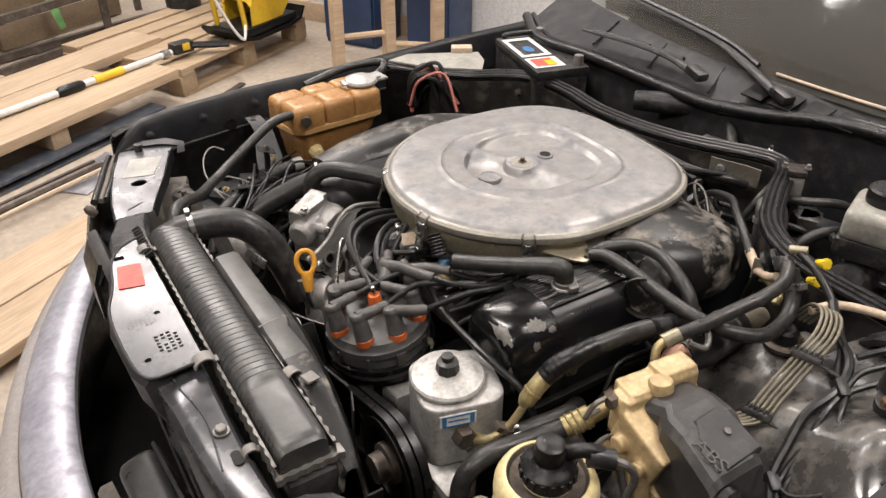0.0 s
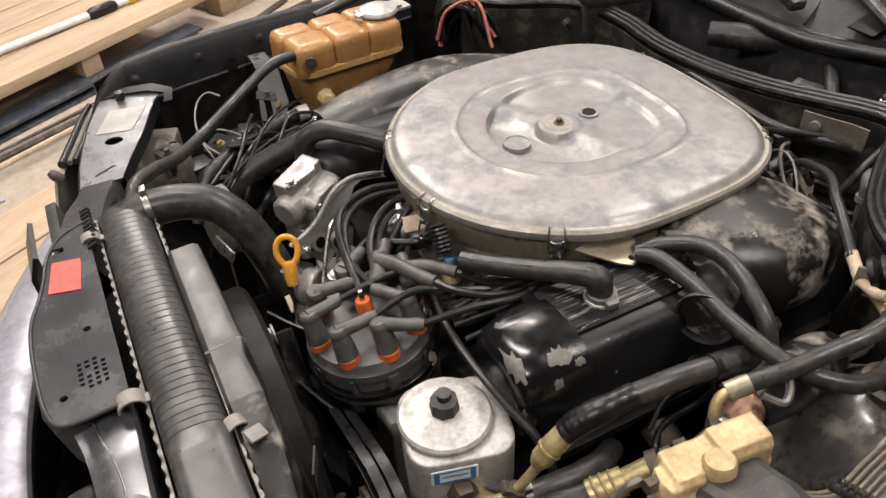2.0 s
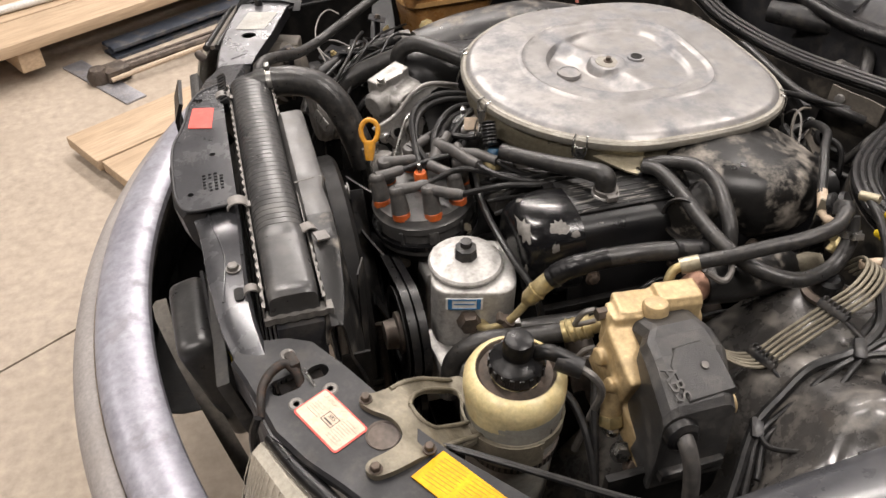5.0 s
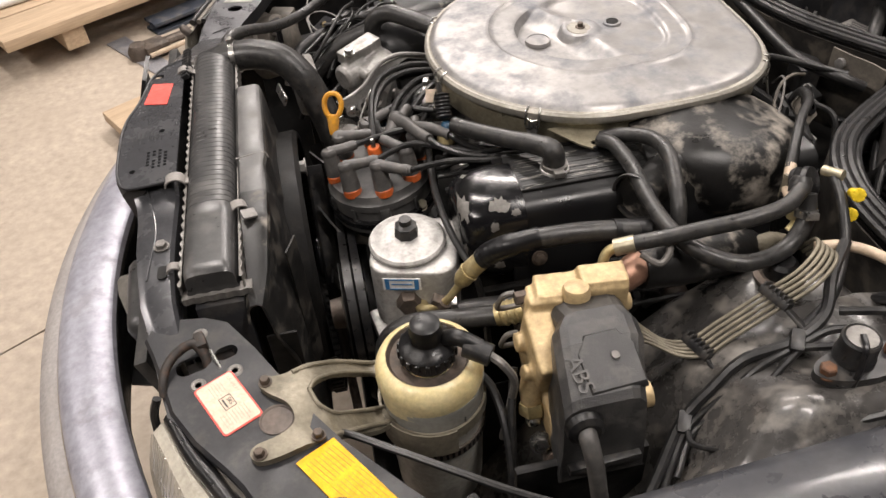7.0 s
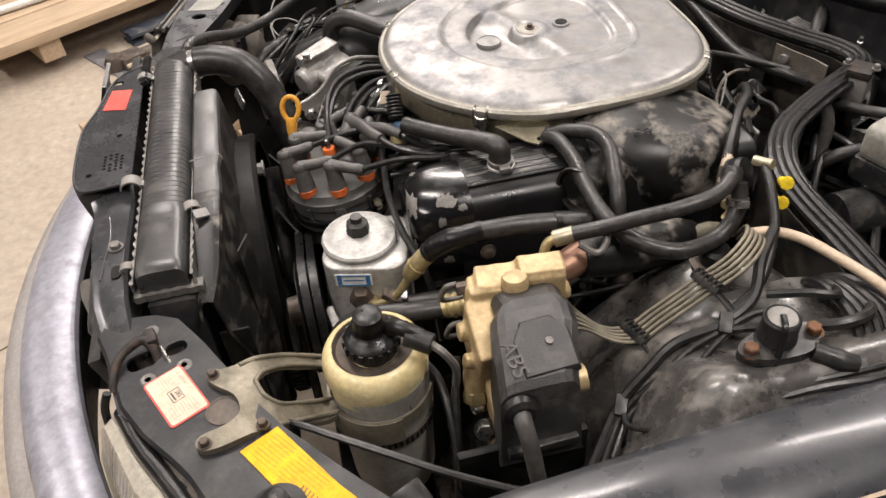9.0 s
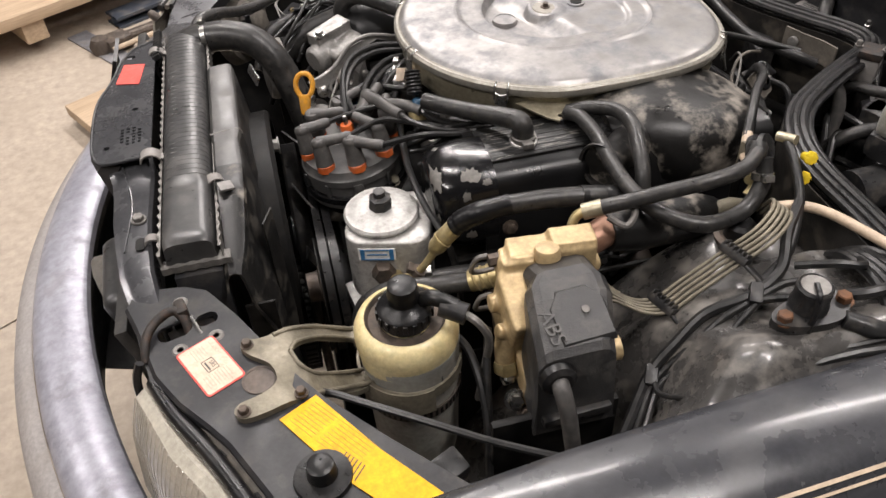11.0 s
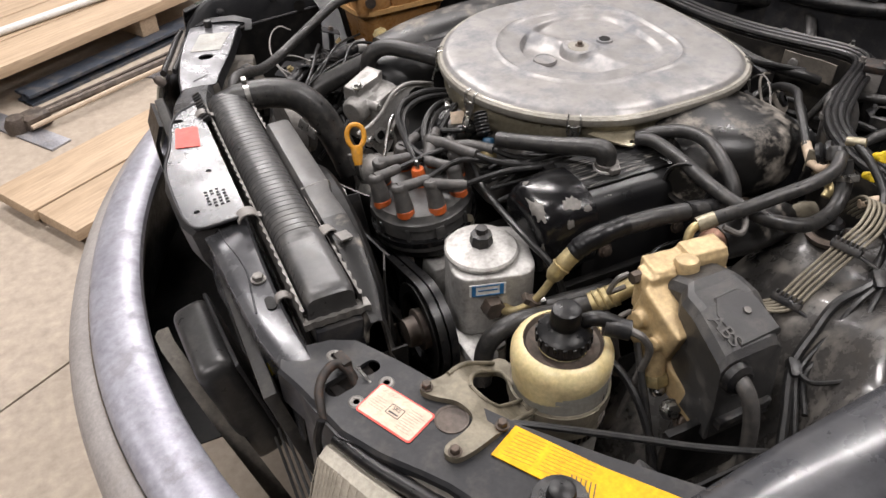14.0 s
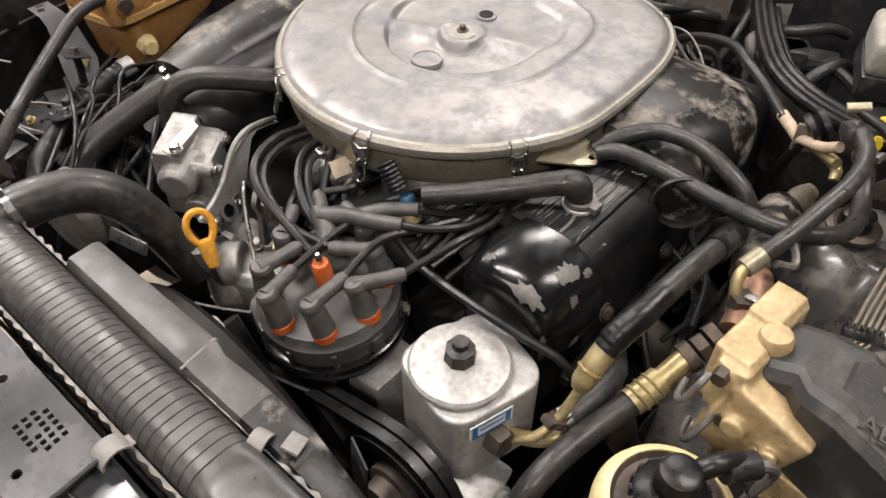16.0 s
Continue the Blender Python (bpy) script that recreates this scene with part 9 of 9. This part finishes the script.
def build_loom():
    rng = random.Random(11)

    def run(n, box_a, box_b, lift, r, group, label, mat=WIRE):
        for _ in range(n):
            a = Vector([rng.uniform(*q) for q in box_a])
            b = Vector([rng.uniform(*q) for q in box_b])
            m1 = a.lerp(b, 0.33) + Vector((rng.uniform(-0.02, 0.02), rng.uniform(-0.02, 0.02), lift * rng.uniform(0.5, 1)))
            m2 = a.lerp(b, 0.66) + Vector((rng.uniform(-0.02, 0.02), rng.uniform(-0.02, 0.02), lift * rng.uniform(0.3, 1)))
            single("cable", tube([a, m1, m2, b], rng.uniform(*r), 8), mat, label, "cable", group)

    # over the intake valley between the filter and the rocker cover
    run(12, ((0.46, 0.50), (0.70, 0.80), (0.82, 0.85)), ((0.60, 0.70), (0.70, 0.74), (0.82, 0.86)), 0.02, (0.003, 0.0048), "valley cables", "black cable over the intake valley")
    run(8, ((0.42, 0.46), (0.84, 0.92), (0.80, 0.83)), ((0.52, 0.56), (0.86, 0.98), (0.83, 0.86)), 0.03, (0.0035, 0.005), "valley cables", "black cable over the intake valley")
    run(14, ((0.25, 0.45), (1.15, 1.30), (0.62, 0.72)), ((0.35, 0.60), (1.25, 1.45), (0.62, 0.76)), 0.05, (0.0035, 0.007), "far side cables", "black cable in the far side of the bay")
    for pts in ([(0.39, 1.50, 0.79), (0.37, 1.512, 0.797), (0.346, 1.495, 0.79), (0.328, 1.44, 0.78), (0.327, 1.37, 0.775), (0.352, 1.319, 0.77), (0.37, 1.34, 0.77), (0.372, 1.365, 0.772)], [(0.325, 1.385, 0.775), (0.334, 1.41, 0.775), (0.362, 1.397, 0.78), (0.39, 1.362, 0.775), (0.40, 1.33, 0.76)], [(0.323, 1.387, 0.775), (0.327, 1.34, 0.775), (0.332, 1.306, 0.77), (0.35, 1.28, 0.75)]):
        single("cable", tube(pts, 0.0016, 8), GREY, "thin pale grey wire loop hanging by the far wing", "cable", "pale wire loops")
    run(8, ((0.55, 0.7), (0.50, 0.55), (0.70, 0.78)), ((0.68, 0.82), (0.50, 0.60), (0.68, 0.78)), 0.02, (0.003, 0.006), "low cables", "black cable under the rocker cover")
    run(8, ((0.88, 1.0), (0.60, 0.72), (0.72, 0.84)), ((0.95, 1.05), (0.70, 0.95), (0.74, 0.84)), 0.03, (0.004, 0.008), "bulkhead cables", "black cable by the bulkhead")
    # junk on the far inner wing
    for k in range(10):
        x, y, z = rng.uniform(0.3, 0.5), rng.uniform(1.28, 1.48), rng.uniform(0.62, 0.74)
        single("fitting", box((rng.uniform(0.03, 0.07), rng.uniform(0.02, 0.06), rng.uniform(0.03, 0.1)), pose(x, y, z, rng.uniform(-20, 20), 0, rng.uniform(0, 90)), 0.005), rng.choice((SHEET, DEEP, PLASTIC)), "small dark bracket on the far inner wing", "bracket", "far brackets")
    for k in range(9):
        x, y, z = rng.uniform(0.26, 0.5), rng.uniform(1.26, 1.46), rng.uniform(0.73, 0.8)
        w, l = rng.uniform(0.02, 0.045), rng.uniform(0.05, 0.09)
        br = thing("wing_bracket", (x, y, z), "bent dark sheet bracket with holes on the far wing", "bracket", "wing brackets")
        m = pose(x, y, z, rng.uniform(-35, 35), rng.uniform(-25, 25), rng.uniform(0, 180))
        part("plate", slab(rounded(l, w, 0.006), 0, 0.002, m, holes=[ring2d(l * 0.28, 0, 0.005, n=12), ring2d(-l * 0.25, 0, 0.004, n=12)]), SHEET, br)
        part("bolt", hexbolt(m @ Vector((0, 0, 0.002)), m.to_3x3() @ Vector((0, 0, 1)), 0.005), rng.choice((STEEL, OLD_BOLT, BRASS)), br)
        part("leg", tube([m @ Vector((0, 0, 0)), (x, y, z - 0.03), (x, y + 0.03, z - 0.12)], 0.006, 6), SHEET, br)
    run(12, ((0.26, 0.36), (1.2, 1.3), (0.70, 0.78)), ((0.42, 0.56), (1.3, 1.42), (0.74, 0.8)), 0.05, (0.002, 0.0045), "far side cables", "black cable in the far side of the bay")
    conduit = thing("loom_conduit", (0.36, 1.27, 0.72), "ribbed black loom conduit with alloy end", "conduit")
    pts = smooth_path([(0.27, 1.23, 0.72), (0.30, 1.268, 0.77), (0.353, 1.309, 0.777), (0.401, 1.34, 0.775), (0.463, 1.377, 0.773), (0.50, 1.391, 0.772)], 6)
    part("tube", tube(pts, [0.0115 + 0.0014 * (i % 2) for i in range(len(pts))], 12, 2), PLASTIC, conduit)
    part("end", tube([(0.498, 1.390, 0.772), (0.518, 1.392, 0.772)], 0.0145, 14), ALLOY, conduit, "pale alloy end")
    part("clip", box((0.02, 0.012, 0.012), pose(0.398, 1.352, 0.785, 0, 0, 30), 0.002), PLASTIC, conduit)
    side = thing("tank_bracket", (0.48, 1.52, 0.72), "grey sheet bracket with holes beside the tank", "bracket")
    part("plate", sheet([[(0.474, 1.60, 0.808), (0.49, 1.60, 0.808), (0.508, 1.598, 0.808)], [(0.476, 1.567, 0.803), (0.492, 1.562, 0.804), (0.51, 1.557, 0.804)], [(0.476, 1.553, 0.793), (0.495, 1.547, 0.794), (0.515, 1.542, 0.794)], [(0.457, 1.50, 0.745), (0.48, 1.49, 0.748), (0.51, 1.485, 0.752)], [(0.449, 1.47, 0.722), (0.47, 1.455, 0.722), (0.49, 1.452, 0.728)]], 0.002), SHEET, side)
    part("hole", slab(rounded(0.012, 0.009, 0.003), 0, 0.0006, pose(0.488, 1.585, 0.8115, 8, 0, 0)), DEEP, side, "dark oval hole")
    part("tab", box((0.028, 0.008, 0.002), pose(0.49, 1.485, 0.752, 40, 0, 50), 0.0005), BRASS, side, "yellowed metal tab")
    # brake and fuel lines by the far side
    m = pose(0.30, 1.19, 0.74, 0, 90, 8)
    s = thing("servo_unit", (0.3, 1.2, 0.6), "ribbed grey motor unit beside the radiator", "motor")
    part("drum", lathe([(0, -0.02), (0.05, -0.02), (0.055, -0.01), (0.055, 0.0), (0.05, 0.004), (0.055, 0.008), (0.055, 0.02), (0, 0.03)], m, 28), DARK_ALLOY, s)
    part("stay", box((0.03, 0.03, 0.16), pose(0.31, 1.19, 0.62), 0.003), DEEP, s)


build_air_filter()
build_cold_duct()
build_radiator()
build_shroud()
build_drive()
build_steering_pump()
build_ac_pipe()
build_distributor()
build_rocker_cover()
build_block()
build_front_alloy()
build_hoses()
build_abs_unit()
build_reservoir()
build_wing_things()
build_expansion_tank()
build_battery()
build_cowl_things()
build_loom()
